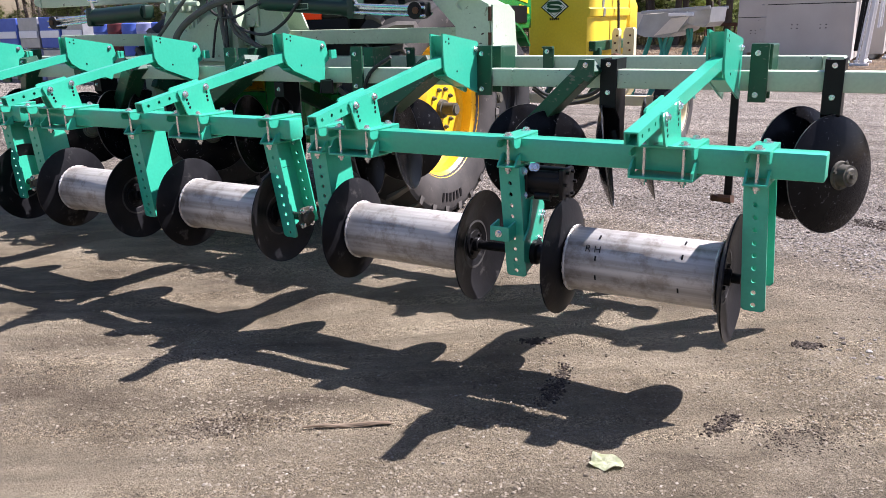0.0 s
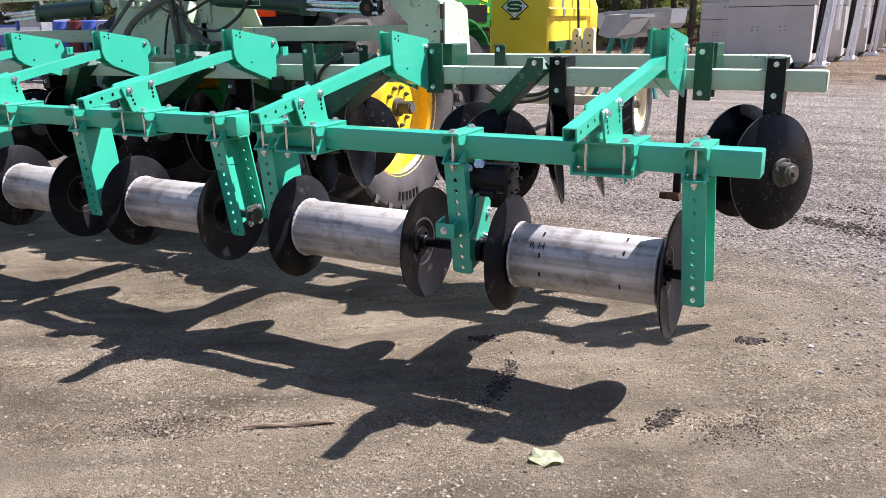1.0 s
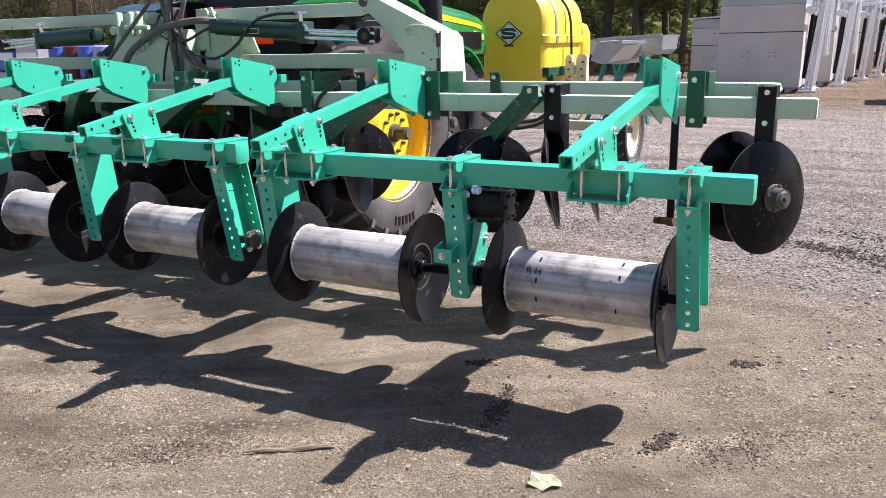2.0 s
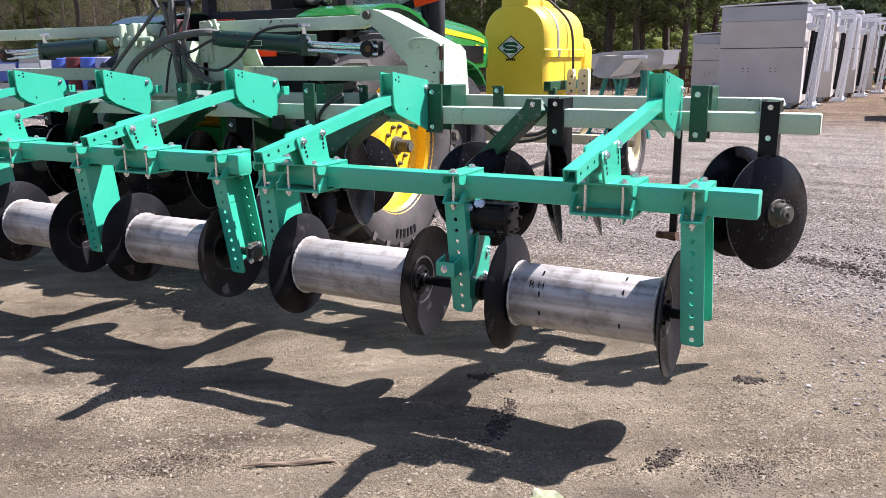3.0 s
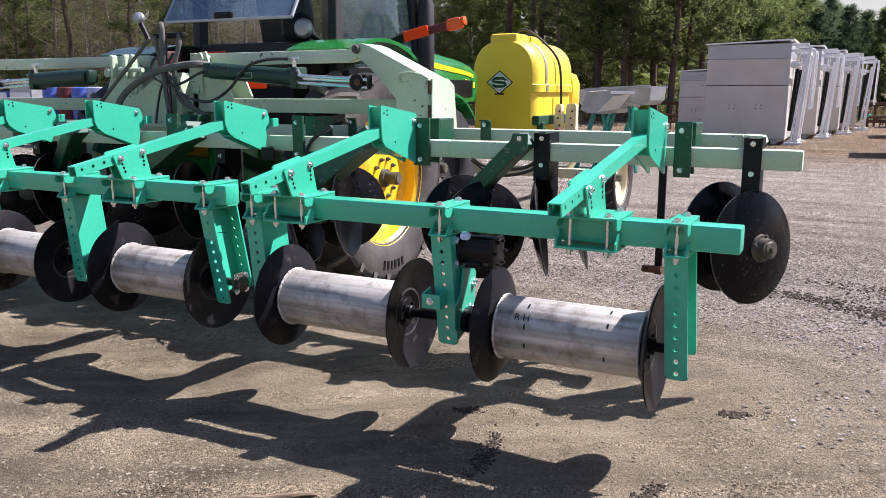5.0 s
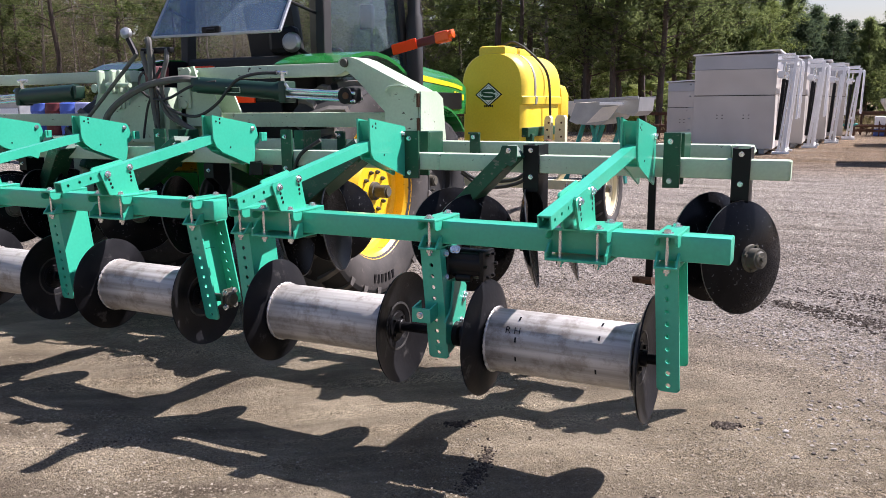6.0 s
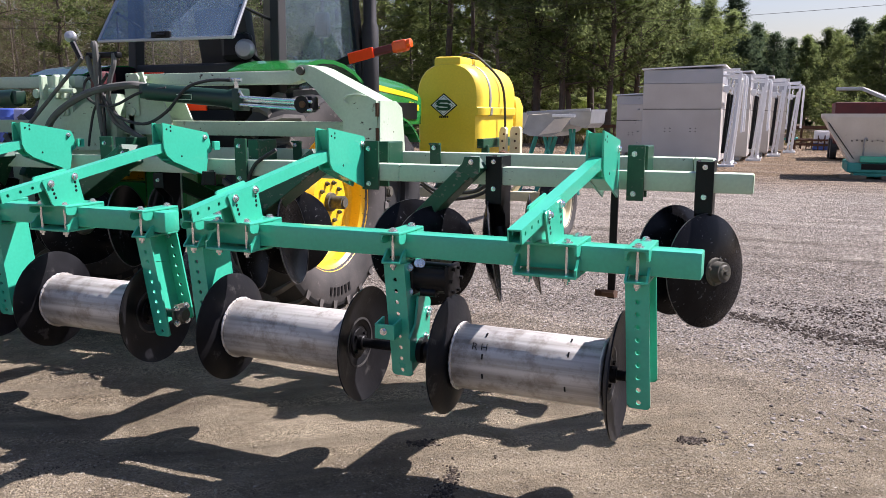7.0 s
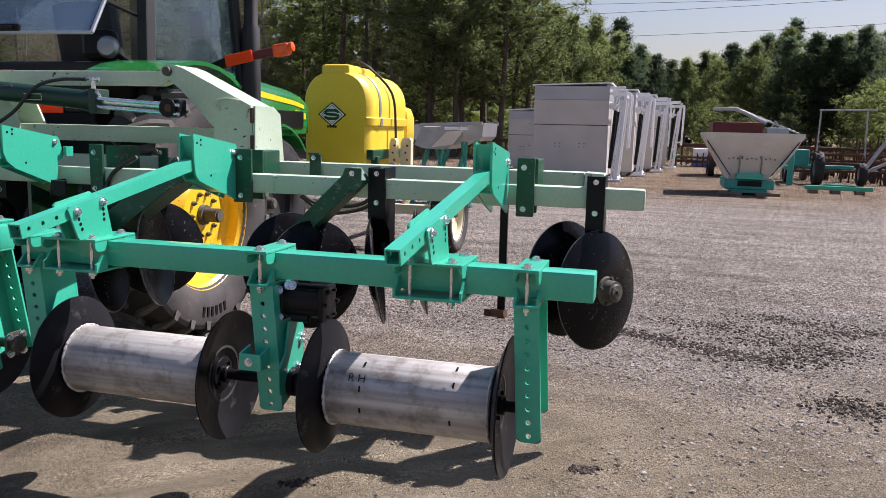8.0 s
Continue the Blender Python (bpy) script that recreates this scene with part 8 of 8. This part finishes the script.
def stone_material(name, stops):
    m, n, l, b = nodes_of(name)
    geo = n.new("ShaderNodeNewGeometry")
    ramp = n.new("ShaderNodeValToRGB")
    els = ramp.color_ramp.elements
    while len(els) < len(stops):
        els.new(0.5)
    for e, (p, c) in zip(els, stops):
        e.position, e.color = p, (*c, 1)
    l.new(geo.outputs["Random Per Island"], ramp.inputs["Fac"])
    co = n.new("ShaderNodeTexCoord")
    t = n.new("ShaderNodeTexNoise")
    t.inputs["Scale"].default_value, t.inputs["Detail"].default_value = 120, 5
    l.new(co.outputs["Object"], t.inputs["Vector"])
    mx = n.new("ShaderNodeMix")
    mx.data_type, mx.blend_type = "RGBA", "MULTIPLY"
    mx.inputs["Factor"].default_value = 0.5
    l.new(ramp.outputs["Color"], mx.inputs["A"])
    l.new(t.outputs["Fac"], mx.inputs["B"])
    l.new(mx.outputs["Result"], b.inputs["Base Color"])
    b.inputs["Roughness"].default_value = 0.9
    b.inputs["Specular IOR Level"].default_value = 0.3
    bp = n.new("ShaderNodeBump")
    bp.inputs["Strength"].default_value, bp.inputs["Distance"].default_value = 0.5, 0.004
    l.new(t.outputs["Fac"], bp.inputs["Height"])
    l.new(bp.outputs["Normal"], b.inputs["Normal"])
    return m


GRAVEL = stone_material("loose_gravel", [(0.0, (0.12, 0.10, 0.085)), (0.35, (0.28, 0.248, 0.215)), (0.9, (0.40, 0.358, 0.315)), (1.0, (0.54, 0.50, 0.45))])
PEBBLE = stone_material("sandy_pebble", [(0.0, (0.14, 0.108, 0.075)), (0.4, (0.285, 0.236, 0.168)), (0.95, (0.38, 0.325, 0.243)), (1.0, (0.48, 0.435, 0.35))])
CLOD = stone_material("damp_clod", [(0.0, (0.036, 0.026, 0.019)), (0.6, (0.080, 0.061, 0.046)), (1.0, (0.18, 0.145, 0.11))])


def patchy(x0, x1, y0, y1, scale, cut, thin=0.0):
    """Places that gather in drifts."""
    def place(r, n):
        out = []
        while len(out) < n:
            x, y = r.uniform(x0, x1), r.uniform(y0, y1)
            if noise.noise(Vector((x * scale, y * scale, 3.3))) + r.uniform(-0.35, 0.35) - thin * max(0.0, 2.6 - y) > cut:
                out.append((x, y))
        return out
    return place


small = lambda lo, hi: (lambda r, n: lo + (hi - lo) * r.rand(n) ** 2.2)
stones("gravel", 64000, 1, patchy(-4.5, 4.2, 0.2, 4.8, 0.7, -0.16, 0.46), small(0.004, 0.0095), GRAVEL, "loose grey gravel strewn over the yard")
stones("gravel", 12000, 6, patchy(-4.0, 4.0, 0.4, 4.8, 0.7, -0.10, 0.36), small(0.006, 0.015), GRAVEL, "loose grey gravel strewn over the yard", fine=False)
stones("gravel", 9000, 2, patchy(-3.5, 5.5, 4.5, 11.0, 0.5, 0.0), small(0.009, 0.022), GRAVEL, "loose grey gravel strewn over the yard")
stones("pebble_scatter", 62000, 3, patchy(-4.6, 2.2, -1.55, 1.9, 1.1, -0.12), small(0.0025, 0.0075), PEBBLE, "fine sandy pebbles on packed dirt")
stones("pebble_scatter", 4600, 4, patchy(-4.0, 1.8, -1.5, 1.6, 0.9, -0.15), small(0.0028, 0.0092), PEBBLE, "fine sandy pebbles on packed dirt", fine=False)


def clump(points, seed, lo, hi, count=300):
    def place(r, n):
        out = []
        for k in range(n):
            cx, cy, sx, sy, ang = points[k % len(points)]
            u, v = r.randn() * sx, r.randn() * sy
            out.append((cx + u * math.cos(ang) - v * math.sin(ang), cy + u * math.sin(ang) + v * math.cos(ang)))
        return out
    return stones("loose_soil", count * len(points), seed, place, small(lo, hi), CLOD, "dark damp dirt clods on the gravel", 0.8, fine=False)


clump([(0.18, 3.25, 0.16, 0.07, -0.4), (0.55, 3.02, 0.18, 0.08, -0.4), (0.85, 2.83, 0.16, 0.09, -0.3), (1.10, 2.95, 0.20, 0.10, 0.3), (1.35, 3.25, 0.18, 0.10, 0.6),
       (1.65, 3.90, 0.22, 0.10, 0.5), (1.28, 4.15, 0.25, 0.10, 0.1), (0.95, 3.40, 0.25, 0.12, 0.0), (1.28, 2.05, 0.12, 0.10, 0.2), (0.70, 3.75, 0.30, 0.10, -0.2)], 31, 0.003, 0.013, 560)
clump([(-0.055, 0.742, 0.030, 0.018, 0.4)], 32, 0.004, 0.012)
clump([(-0.955, -0.09, 0.020, 0.085, 0.25), (-0.935, -0.27, 0.022, 0.060, 0.2), (-1.227, 0.223, 0.035, 0.02, 0.3), (-0.245, -0.19, 0.020, 0.060, -0.25)], 33, 0.002, 0.008)
clump([(-2.02, -1.22, 0.16, 0.07, 0.5), (-1.93, -1.10, 0.14, 0.06, 0.5), (0.06, -0.22, 0.11, 0.06, 0.3), (-0.02, -0.14, 0.10, 0.05, 0.4), (-2.66, -0.70, 0.20, 0.05, 0.9)], 34, 0.0015, 0.0045)

# splintered stick
stick = thing("stick", (-1.51, -0.905, 0.0), "splintered weathered stick lying on the dirt", "stick")
for dx, dz, r0, k0, k1 in ((0.0, 0.010, 0.009, 0.0, 1.0), (0.012, 0.006, 0.006, 0.1, 0.8), (-0.010, 0.008, 0.005, 0.25, 1.06)):
    b = bmesh.new()
    pts = []
    for i in range(6):
        k = k0 + (k1 - k0) * i / 5
        x, y = -1.650 + 0.275 * k + dx * 0.5, -1.010 + 0.205 * k + dx
        pts.append((x, y, ground_height(x, y) + dz + 0.004 * math.sin(i * 2.1)))
    sweep(b, pts, [r0 * 0.5, r0, r0 * 0.9, r0 * 0.8, r0 * 0.3], seg=7, steps=4)
    part("splinter", b, WOOD, stick)

# pale crumpled leaf
LEAF = surface("pale_leaf", (0.50, 0.54, 0.30), (0.66, 0.66, 0.50), 0.7, 0, 40, 150, 0.4, dirt=(0.25, 0.30, 0.14), dirt_at=0.60)
leaf = thing("fallen_leaf", (-0.546, -0.689, 0.0), "pale green crumpled leaf lying on the dirt", "leaf")
b = bmesh.new()
rings = []
for i in range(5):
    rr = 0.058 * i / 4
    rings.append([b.verts.new((-0.546 + rr * (1.0 + 0.18 * math.sin(3 * a + 1)) * math.cos(a), -0.689 + rr * (0.95 + 0.15 * math.sin(5 * a)) * math.sin(a),
                               ground_height(-0.546, -0.689) + 0.012 + 0.008 * math.sin(4 * a + i) * i / 4)) for a in [2 * math.pi * k / 22 for k in range(22)]] if i else
                 [b.verts.new((-0.546, -0.689, ground_height(-0.546, -0.689) + 0.010))])
for A, B in zip(rings, rings[1:]):
    for k in range(22):
        vs = [A[k % len(A)], A[(k + 1) % len(A)], B[(k + 1) % 22], B[k]]
        vs = [v for i, v in enumerate(vs) if v not in vs[:i]]
        b.faces.new(vs)
bmesh.ops.solidify(b, geom=b.faces[:], thickness=0.0015)
part("leaf_blade", b, LEAF, leaf, smooth=True)
